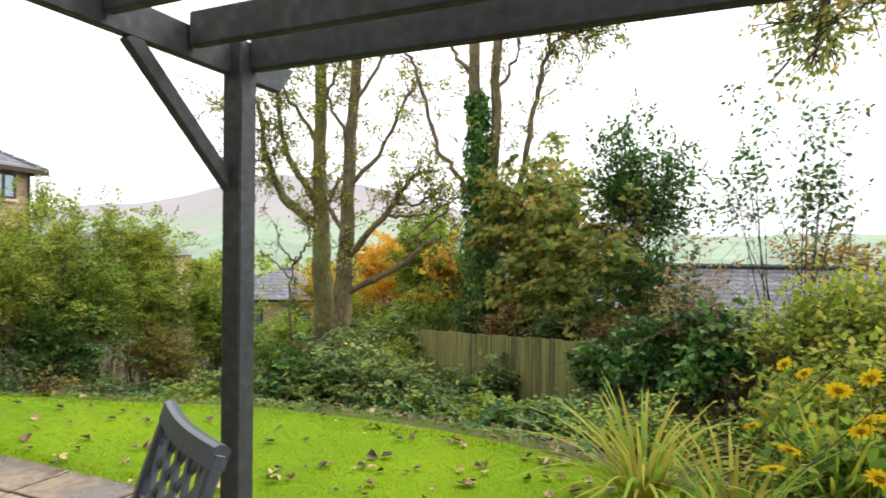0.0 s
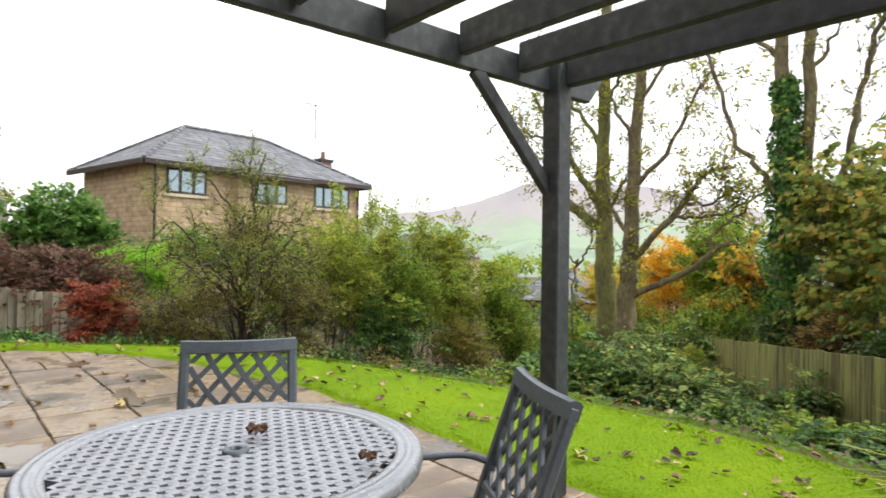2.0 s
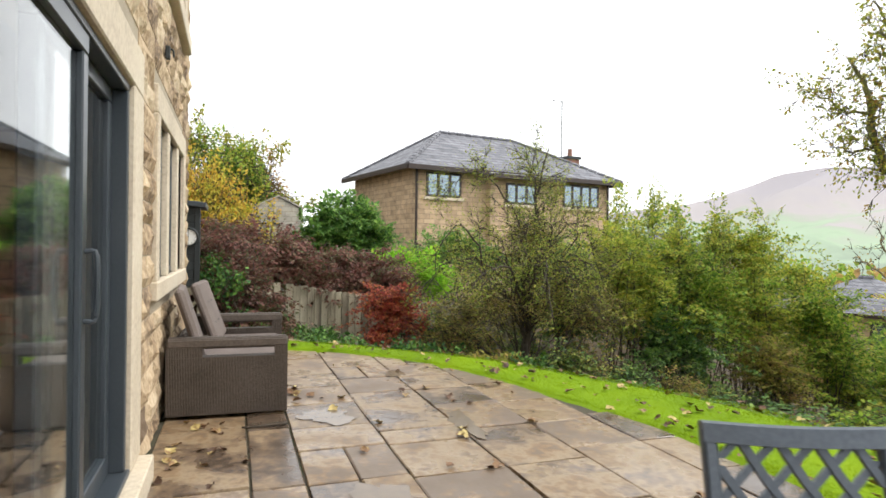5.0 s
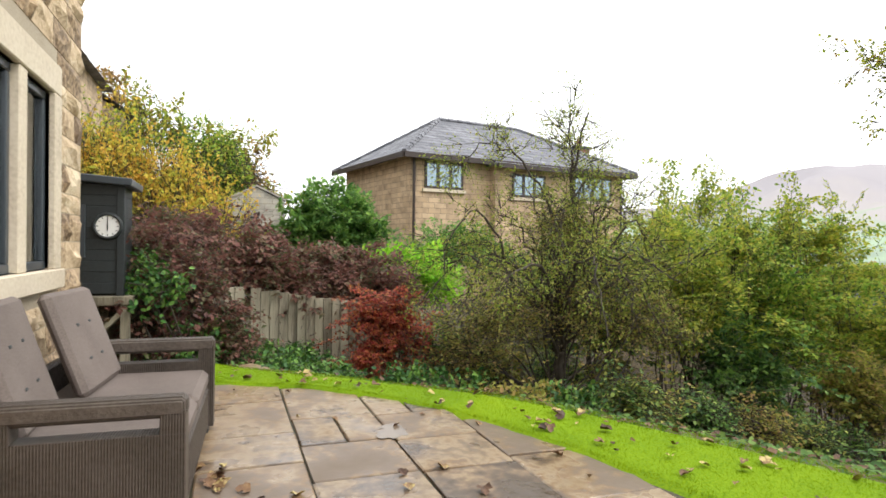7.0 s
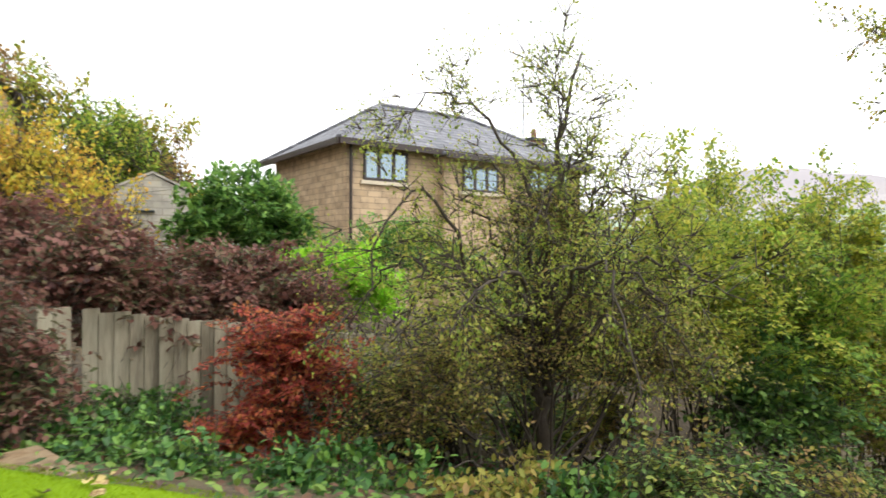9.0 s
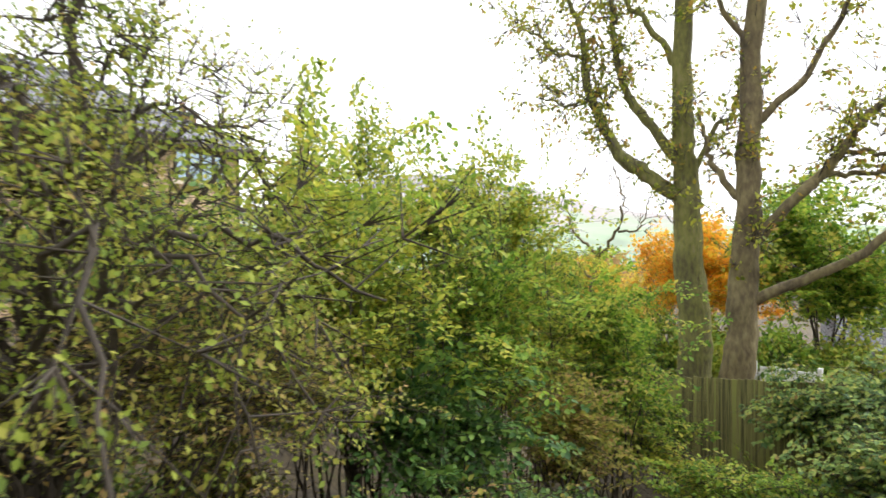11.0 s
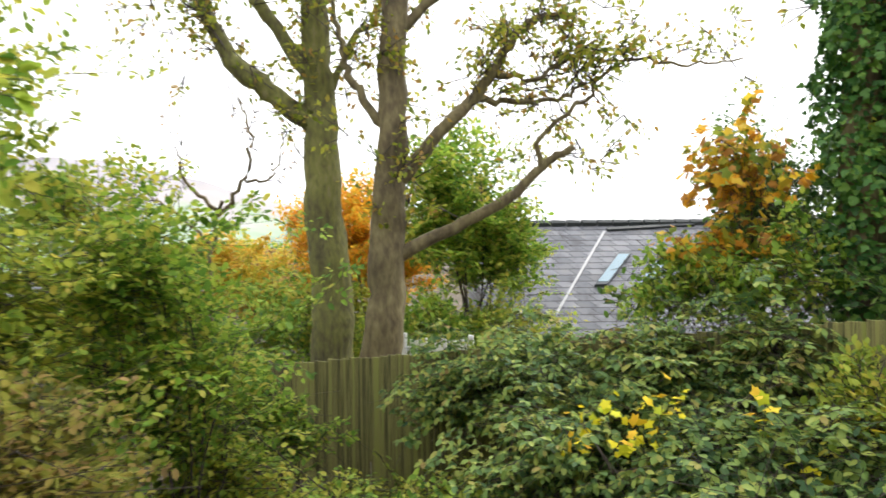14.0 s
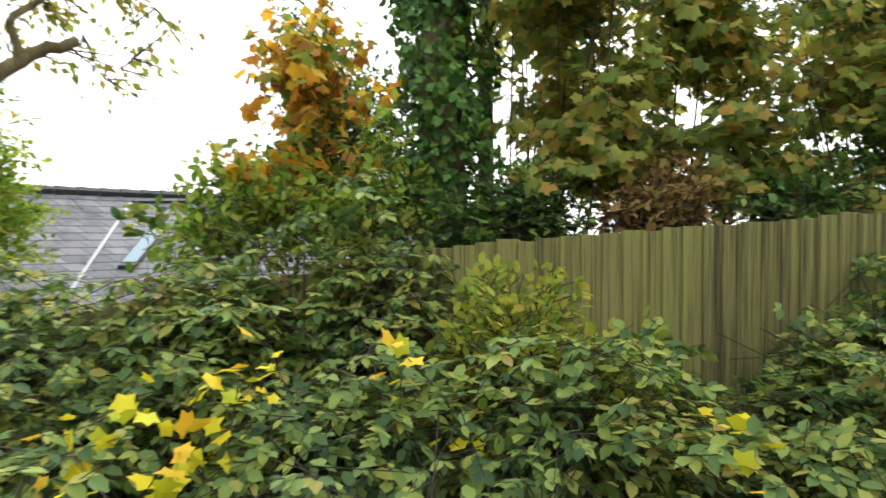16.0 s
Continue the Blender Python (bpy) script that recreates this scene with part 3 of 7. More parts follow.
# Field and heath colours are paled here to paint in the distance haze.
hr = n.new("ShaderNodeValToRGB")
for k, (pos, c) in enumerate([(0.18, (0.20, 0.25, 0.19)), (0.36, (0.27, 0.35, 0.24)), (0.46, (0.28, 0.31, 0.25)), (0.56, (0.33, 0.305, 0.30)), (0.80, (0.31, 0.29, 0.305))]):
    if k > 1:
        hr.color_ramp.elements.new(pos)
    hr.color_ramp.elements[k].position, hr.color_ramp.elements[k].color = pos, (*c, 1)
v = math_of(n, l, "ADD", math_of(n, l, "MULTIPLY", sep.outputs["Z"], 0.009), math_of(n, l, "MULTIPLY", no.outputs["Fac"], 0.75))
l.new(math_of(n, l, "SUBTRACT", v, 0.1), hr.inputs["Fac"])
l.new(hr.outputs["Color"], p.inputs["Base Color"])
p.inputs["Roughness"].default_value = 1.0
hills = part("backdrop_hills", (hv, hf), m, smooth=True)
tagged(hills, "pale moorland hills with green fields, distance haze painted into their colour", "hill", kind="structure")

# ---- lawn: a raised turf strip between paving and bank ----
PATIO_EDGE = np.array([(-10.5, -0.35), (-9.3, -0.2), (-8.9, 0.5), (-8.2, 1.2), (-7.2, 1.72), (-6.1, 2.08), (-5.0, 2.3), (-3.4, 2.33), (-1.5, 2.36), (0.4, 2.38), (1.3, 2.4)])


def resample(line, k):
    s = np.concatenate([[0], np.cumsum(np.linalg.norm(np.diff(line, axis=0), axis=1))])
    t = np.linspace(0, s[-1], k)
    return np.stack([np.interp(t, s, line[:, 0]), np.interp(t, s, line[:, 1])], -1)


K, J = 90, 12
inner = resample(smooth_line(np.c_[PATIO_EDGE, 0 * PATIO_EDGE[:, 0]], 5)[:, :2], K)
outer = resample(smooth_line(np.c_[LAWN_EDGE[1:11], 0 * LAWN_EDGE[1:11, 0]], 5)[:, :2], K)
inner += rng.normal(0, 0.012, inner.shape)
lv = []
for i in range(K):
    for j in range(J):
        s = j / (J - 1)
        q = inner[i] * (1 - s) + outer[i] * s
        z = 0.022 + 0.012 * math.sin(q[0] * 1.9) * math.sin(q[1] * 2.3) - 0.10 * max(0, s - 0.75) ** 2 * 8
        lv.append((q[0], q[1], z if 0 < j < J - 1 else (-0.02 if j == 0 else -0.12)))
lv = np.array(lv)
lf = np.array([(i * J + j, (i + 1) * J + j, (i + 1) * J + j + 1, i * J + j + 1) for i in range(K - 1) for j in range(J - 1)])
lawn = part("lawn", (lv, lf[:, ::-1]), M_LAWN, smooth=True)
tagged(lawn, "bright green mown lawn strip scattered with leaves", "lawn", kind="structure")


def on_lawn(k, r):
    i, s = r.integers(0, K - 1, k), r.random(k) * 0.98 + 0.01
    u = r.random(k)
    area = np.linalg.norm(outer - inner, axis=1)
    i = r.choice(K - 1, k, p=area[:-1] / area[:-1].sum())
    a = inner[i] * (1 - u)[:, None] + inner[i + 1] * u[:, None]
    b = outer[i] * (1 - u)[:, None] + outer[i + 1] * u[:, None]
    q = a * (1 - s)[:, None] + b * s[:, None]
    z = 0.022 + 0.012 * np.sin(q[:, 0] * 1.9) * np.sin(q[:, 1] * 2.3) - 0.8 * np.clip(s - 0.75, 0, 1) ** 2 * 0.1
    return np.c_[q, z]


gp = on_lawn(120000, rng) - np.array([0, 0, 0.004])
ga_ = np.c_[rng.normal(0, 0.45, (len(gp), 2)), np.ones(len(gp))]
gl = leaf_mesh(gp, ga_, rng.normal(0, 1, (len(gp), 3)), 1.0, "blade")
gv = gl[0].reshape(-1, 3, 3)
gw, gh = 0.004, 0.009 + 0.009 * rng.random(len(gp))
mid = gp[:, None]
gv[:, :2] = mid + (gv[:, :2] - mid) * gw
gv[:, 2] = gp + (gv[:, 2] - gp) * gh[:, None]
grass = part("grass", (gv.reshape(-1, 3), gl[1]), M_BLADE)
tagged(grass, "short bright green wet grass blades", "grass", kind="stuff")

# ---- patio bed ----
bl = [(x, y) for x, y in PATIO_EDGE + np.array([0, 0.05])] + [(5.5, 2.45), (5.5, -1.2), (-10.0, -1.2)]
bk = len(bl)
bed = part("patio_bed", ([(x, y, -0.016) for x, y in bl] + [(x, y, -0.2) for x, y in bl], [tuple(reversed(range(bk)))] + [(i, (i + 1) % bk, bk + (i + 1) % bk, bk + i) for i in range(bk)]), M_BED)
tagged(bed, "dark mossy soil bed between paving slabs", "paving", kind="structure")


# ---- the house ----
WALL_Y = -1.2


def wall_piece(name, x0, x1, z0, z1, y0=-1.5, y1=WALL_Y):
    w = part(name, cbox(x0, x1, y0, y1, z0, z1, 0.001), M_MORTAR)
    return tagged(w, "sandstone house wall in lime mortar", "wall", kind="structure")


wall_piece("wall_north_a", -8.95, -8.1, -0.4, 5.6)
wall_piece("wall_north_b", -8.1, -6.0, -0.4, 1.08)
wall_piece("wall_north_c", -8.1, -6.0, 2.23, 3.5)
wall_piece("wall_north_d", -8.1, -6.0, 4.6, 5.6)
wall_piece("wall_north_e", -6.0, -4.85, -0.4, 5.6)
wall_piece("wall_north_f", -4.85, -1.4, 2.16, 5.6)
wall_piece("wall_north_g", -4.85, -1.4, -0.4, 0.03)
house_right = wall_piece("wall_north_h", -1.4, 5.0, -0.4, 5.6)
for nm, x0, x1, y0, y1 in (("wall_west", -8.95, -8.65, -9.5, -1.5), ("wall_east", 4.7, 5.0, -9.5, -1.5), ("wall_south", -8.65, 4.7, -9.5, -9.2)):
    w = part(nm, cbox(x0, x1, y0, y1, -0.4, 5.6, 0.001), M_FARSTONE)
    tagged(w, "sandstone house wall", "wall", kind="structure")
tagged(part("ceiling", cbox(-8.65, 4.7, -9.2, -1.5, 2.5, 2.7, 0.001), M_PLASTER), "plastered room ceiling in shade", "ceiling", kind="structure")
tagged(part("floor", cbox(-8.65, 4.7, -9.2, -1.5, -0.1, 0.06, 0.001), M_WOODFLOOR), "brown wooden room floor", "floor", kind="structure")
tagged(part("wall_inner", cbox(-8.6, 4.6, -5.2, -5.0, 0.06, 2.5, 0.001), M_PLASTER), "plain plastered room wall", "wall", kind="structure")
roof_v = [(-9.2, -9.8, 5.6), (5.3, -9.8, 5.6), (5.3, -0.85, 5.6), (-9.2, -0.85, 5.6), (-6.5, -5.3, 8.0), (2.5, -5.3, 8.0)]
tagged(part("roof", (roof_v, [(0, 1, 5, 4), (1, 2, 5), (2, 3, 4, 5), (3, 0, 4), (3, 2, 1, 0)]), M_SLATE), "hipped slate roof of the house", "roof", kind="structure")

# dressed stone round the openings
for nm, b in (("lintel", (-5.15, -1.1, -1.34, -1.162, 2.16, 2.40)), ("jamb", (-5.15, -4.85, -1.34, -1.162, 0.15, 2.16)), ("door_sill", (-5.15, -1.1, -1.42, -1.09, -0.02, 0.14)),
              ("window_lintel", (-8.25, -5.86, -1.34, -1.165, 2.23, 2.43)), ("window_jamb", (-6.0, -5.86, -1.34, -1.163, 1.08, 2.23)), ("window_jamb", (-8.25, -8.1, -1.34, -1.163, 1.08, 2.23)),
              ("window_sill", (-8.3, -5.8, -1.4, -1.15, 0.95, 1.08)), ("mullion", (-6.75, -6.62, -1.34, -1.175, 1.08, 2.23)), ("mullion", (-7.56, -7.43, -1.34, -1.175, 1.08, 2.23)),
              ("upper_lintel", (-8.25, -5.86, -1.34, -1.165, 4.6, 4.8)), ("upper_jamb", (-6.0, -5.86, -1.34, -1.163, 3.5, 4.6)), ("upper_jamb", (-8.25, -8.1, -1.34, -1.163, 3.5, 4.6)),
              ("upper_sill", (-8.3, -5.8, -1.4, -1.12, 3.34, 3.5)), ("mullion", (-6.75, -6.62, -1.34, -1.175, 3.5, 4.6)), ("mullion", (-7.56, -7.43, -1.34, -1.175, 3.5, 4.6))):
    tagged(part("trim_" + nm, cbox(*b, 0.008), M_DRESSED), "smooth dressed sandstone " + nm.replace("_", " "), "stone trim", kind="structure")


def window_light(x0, x1, z0, z1):
    w = thing("window", ((x0 + x1) / 2, -1.25, z0), "narrow anthracite-framed window light in a stone opening", "window", "house windows", "structure")
    h, t = (x1 - x0) / 2, z1 - z0
    f = 0.055
    for nm, b in (("frame_rail", (-h, h, -0.03, 0.03, 0, f)), ("frame_rail", (-h, h, -0.03, 0.03, t - f, t)), ("frame_stile", (-h, -h + f, -0.028, 0.028, f, t - f)), ("frame_stile", (h - f, h, -0.028, 0.028, f, t - f))):
        part(nm, cbox(*b, 0.006), M_FRAME, w)
    g = part("pane", cbox(-h + f, h - f, -0.008, 0.004, f, t - f, 0.001), M_GLASS, w)
    g.visible_shadow = False


for z0, z1 in ((1.08, 2.23), (3.5, 4.6)):
    for x0, x1 in ((-8.1, -7.56), (-7.43, -6.75), (-6.62, -6.0)):
        window_light(x0, x1, z0, z1)


def door_leaf(name, x0, x1, y, z0, z1, label, handle_x=None):
    d = thing(name, ((x0 + x1) / 2, y, z0), label, "door", "patio door leaves", "structure")
    h, t, f = (x1 - x0) / 2, z1 - z0, 0.075
    for nm, b in (("rail", (-h, h, -0.03, 0.03, 0, f + 0.03)), ("rail", (-h, h, -0.03, 0.03, t - f, t)), ("stile", (-h, -h + f, -0.028, 0.028, f + 0.03, t - f)), ("stile", (h - f, h, -0.028, 0.028, f + 0.03, t - f))):
        part(nm, cbox(*b, 0.006), M_FRAME, d)
    g = part("pane", cbox(-h + f, h - f, -0.01, 0.006, f + 0.03, t - f, 0.001), M_GLASS, d)
    g.visible_shadow = False
    if handle_x is not None:
        hx = handle_x - (x0 + x1) / 2
        part("handle", cat(tube(smooth_line([(hx, 0.03, 0.88), (hx, 0.07, 0.9), (hx, 0.07, 1.12), (hx, 0.03, 1.14)], 4), 0.011, 8)), M_FRAME, d, "slim grey pull handle")
    return d


door_leaf("door_1", -3.96, -2.7, -1.225, 0.17, 2.12, "anthracite sliding glass door leaf, slid half open", -3.92)
door_leaf("door_2", -4.80, -3.55, -1.29, 0.17, 2.12, "anthracite sliding glass door leaf behind the front leaf")
door_leaf("door_3", -2.75, -1.45, -1.29, 0.17, 2.12, "anthracite fixed glass door leaf")
for nm, b in (("head", (-4.85, -1.4, -1.36, -1.19, 2.12, 2.16)), ("threshold", (-4.85, -1.4, -1.36, -1.17, 0.14, 0.17)), ("side", (-4.85, -4.80, -1.36, -1.19, 0.17, 2.12)), ("side", (-1.45, -1.4, -1.36, -1.19, 0.17, 2.12))):
    tagged(part("door_frame_" + nm, cbox(*b, 0.005), M_FRAME), "anthracite aluminium door frame " + nm, "door frame", kind="structure")
curtain = part("curtain", (lambda a: (a[0], a[1]))(cat(*[tube([(-4.62 + 0.05 * i, -1.48 - 0.02 * (i % 2), 0.1), (-4.62 + 0.05 * i, -1.48 - 0.02 * (i % 2), 2.2)], 0.032, 8) for i in range(9)])), M_PLASTER, smooth=True)
tagged(curtain, "grey folded curtain hanging inside the patio door", "curtain")
vent = thing("wall_vent", (-6.41, -1.165, 2.72), "small dark iron vent bracket on the stone wall", "vent")
part("plate", cbox(-0.02, 0.02, -0.02, 0.015, 0.03, 0.13, 0.004), M_DARK, vent)
part("hook", tube(smooth_line([(0, 0.015, 0.11), (0, 0.035, 0.10), (0, 0.04, 0.05)], 4), 0.007, 6), M_DARK, vent)


# ---- summerhouse behind the corner, on a deck ----
shed = thing("summerhouse", (-10.7, -1.74, 0), "black boarded garden bar on a timber deck", "summerhouse")
for i in range(10):
    z = 0.72 + 0.115 * i
    part("board", cbox(0.0, 0.035 - 0.002 * (i % 2), -1.6, 0.58, z, z + 0.118, 0.006), M_DARK, shed)
    part("board", cbox(-0.6, 0.0, 0.545, 0.58, z, z + 0.118, 0.006), M_DARK, shed)
part("corner_post", cbox(-0.02, 0.055, 0.53, 0.605, 0.7, 1.86, 0.005), M_DARK, shed)
part("back_wall", cbox(-0.65, -0.6, -1.6, 0.58, 0.7, 1.86, 0.004), M_DARK, shed)
part("far_wall", cbox(-0.6, 0, -1.6, -1.55, 0.7, 1.86, 0.004), M_DARK, shed)
part("roof", moved(cbox(-0.75, 0.14, -1.8, 0.68, 0, 0.08, 0.01), pose(0, 0, 1.9, -4, 0, 0)), M_FRAME, shed, "dark felted roof with a grey fascia")
win = part("window", cbox(0.03, 0.05, -0.16, 0.24, 1.1, 1.65, 0.004), M_FRAME, shed)
part("pane", cbox(0.05, 0.056, -0.12, 0.20, 1.14, 1.61, 0.002), M_GLASS, win)
part("deck", cbox(-0.7, 0.12, -1.6, 0.7, 0.6, 0.7, 0.01), M_GREYFENCE, shed, "weathered timber deck edge")
for x, y in ((0.06, 0.62), (0.06, 0.1), (-0.6, 0.62)):
    part("deck_post", cbox(x - 0.045, x + 0.045, y - 0.045, y + 0.045, -0.6, 0.6, 0.006), M_GREYFENCE, shed)
part("deck_brace", tube([(0.06, 0.12, 0.05), (0.06, 0.62, 0.56)], 0.035, 4), M_GREYFENCE, shed)
clock = thing("garden_clock", (-10.665, -1.29, 1.43), "round white garden clock in a dark rim", "clock")
turn = pose(0, 0, 0, 0, 90, 0)
part("rim", moved(lathe([(0.10, 0), (0.135, 0.0), (0.145, 0.02), (0.135, 0.05), (0.115, 0.05), (0.11, 0.035)], 40), turn), M_DARK, clock, smooth=True)
part("dial", moved(cat(lathe([(0.0005, 0.036), (0.118, 0.036), (0.118, 0.0)], 40)), turn), M_WHITE, clock, "white dial")
part("hour_pointer", cbox(0.040, 0.044, -0.006, 0.006, -0.05, 0.012, 0.001), M_DARK, clock)
part("minute_pointer", cbox(0.045, 0.048, -0.004, 0.004, -0.01, 0.085, 0.001), M_DARK, clock)
for i in range(12):
    a = i * math.pi / 6
    part("tick", moved(cbox(0.037, 0.040, -0.004, 0.004, 0.085, 0.105, 0.001), pose(0, 0, 0, 30 * i, 0, 0)), M_DARK, clock)


# ---- sofa ----
sofa = thing("garden_sofa", (-7.15, -0.68, 0), "brown wicker two-seat garden sofa with upturned taupe cushions", "sofa", turn=-2.6)


def arm_panel(x):
    """An arm with a long hand slot near its top."""
    w, y0, y1 = 0.055, -0.43, 0.46
    return [cbox(x - w, x + w, y0, y1, 0.03, 0.472, 0.003), cbox(x - w, x + w, y0, y0 + 0.26, 0.470, 0.57, 0.003), cbox(x - w, x + w, y1 - 0.10, y1, 0.470, 0.57, 0.003), cbox(x - w - 0.003, x + w + 0.003, y0 - 0.003, y1 + 0.003, 0.535, 0.622, 0.02)]


for x in (0.81, -0.81):
    ap = part("arm", cat(*arm_panel(x)[:3]), M_WICKER_Y, sofa, "woven wicker arm with a slot")
    part("arm_cap", arm_panel(x)[3], M_WICKER, ap)
part("base", cbox(-0.752, 0.752, -0.42, 0.43, 0.03, 0.30, 0.015), M_WICKER, sofa)
part("back", moved(cbox(-0.752, 0.752, -0.03, 0.03, 0.0, 0.26, 0.015), pose(0, -0.41, 0.28, 4, 0, 0)), M_WICKER, sofa)
for x in (-0.377, 0.377):
    part("seat_cushion", cbox(x - 0.372, x + 0.372, -0.36, 0.43, 0.305, 0.42, 0.035), M_CUSHION, sofa, smooth=False)
for x, lean in ((-0.37, pose(-0.37, -0.125, 0.425, 20, 0, -3)), (0.39, pose(0.39, -0.215, 0.425, 18, 0, 5))):
    ct = part("back_cushion", moved(cbox(-0.33, 0.33, -0.036, 0.036, 0, 0.59, 0.028), lean), M_CUSHION, sofa, "tilted taupe cushion with tufting marks")
    for ux, uz in ((-0.1, 0.18), (0.1, 0.18), (-0.1, 0.38), (0.1, 0.38)):
        part("tuft", moved(cbox(ux - 0.02, ux + 0.02, 0.032, 0.039, uz - 0.008, uz + 0.008, 0.003), lean), M_DARK, ct)
for x in (-0.73, 0.73):
    for y in (-0.38, 0.40):
        part("foot", cbox(x - 0.03, x + 0.03, y - 0.03, y + 0.03, -0.01, 0.035, 0.004), M_DARK, sofa)


# ---- table ----
TX, TY, TZ, TR = -1.66, 0.365, 0.72, 0.535
table = thing("garden_table", (TX, TY, 0), "round grey cast metal garden table, wet lattice top", "table", turn=35)
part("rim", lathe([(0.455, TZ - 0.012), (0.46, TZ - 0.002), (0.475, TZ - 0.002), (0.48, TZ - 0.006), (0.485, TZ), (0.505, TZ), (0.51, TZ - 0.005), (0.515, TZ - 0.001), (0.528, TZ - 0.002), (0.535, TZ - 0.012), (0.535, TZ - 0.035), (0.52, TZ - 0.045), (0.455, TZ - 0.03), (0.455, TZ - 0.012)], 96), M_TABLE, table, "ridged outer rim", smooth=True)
A, B = 0.046, 0.038
lv, lq = [], []
for row in range(-13, 14):
    for col in range(-12, 13):
        cx, cy = (col + 0.5 * (row % 2)) * A, row * B
        rad = math.hypot(cx, cy)
        if rad > 0.452 or rad < 0.034:
            continue
        k = len(lv)
        for i in range(8):
            a = i * math.pi / 4
            o = ((1, 0), (1, 1), (0, 1), (-1, 1), (-1, 0), (-1, -1), (0, -1), (1, -1))[i]
            lv.append((cx + o[0] * A / 2, cy + o[1] * B / 2, TZ - 0.006))
        for i in range(8):
            a = i * math.pi / 4
            q = (0.66 if i % 2 == 0 else 0.36)
            lv.append((cx + math.cos(a) * A / 2 * q * (1.15 if i % 2 else 1.0) , cy + math.sin(a) * B / 2 * q * (1.15 if i % 2 else 1.0), TZ - 0.009))
        for i in range(8):
            lv.append((lv[k + 8 + i][0], lv[k + 8 + i][1], TZ - 0.026))
        for i in range(8):
            j = (i + 1) % 8
            lq.append((k + i, k + j, k + 8 + j, k + 8 + i))
            lq.append((k + 8 + i, k + 8 + j, k + 16 + j, k + 16 + i))
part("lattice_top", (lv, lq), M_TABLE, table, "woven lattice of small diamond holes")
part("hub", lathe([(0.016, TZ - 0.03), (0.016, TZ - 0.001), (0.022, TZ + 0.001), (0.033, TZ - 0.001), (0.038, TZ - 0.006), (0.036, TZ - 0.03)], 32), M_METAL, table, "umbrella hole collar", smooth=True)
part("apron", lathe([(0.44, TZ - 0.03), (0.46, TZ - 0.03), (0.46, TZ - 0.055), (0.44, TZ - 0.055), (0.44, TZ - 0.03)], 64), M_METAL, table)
for i in range(4):
    a = i * math.pi / 2
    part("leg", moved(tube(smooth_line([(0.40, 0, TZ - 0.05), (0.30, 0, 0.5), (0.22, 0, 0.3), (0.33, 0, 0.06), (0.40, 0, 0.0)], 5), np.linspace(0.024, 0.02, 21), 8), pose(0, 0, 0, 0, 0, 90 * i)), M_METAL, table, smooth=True)


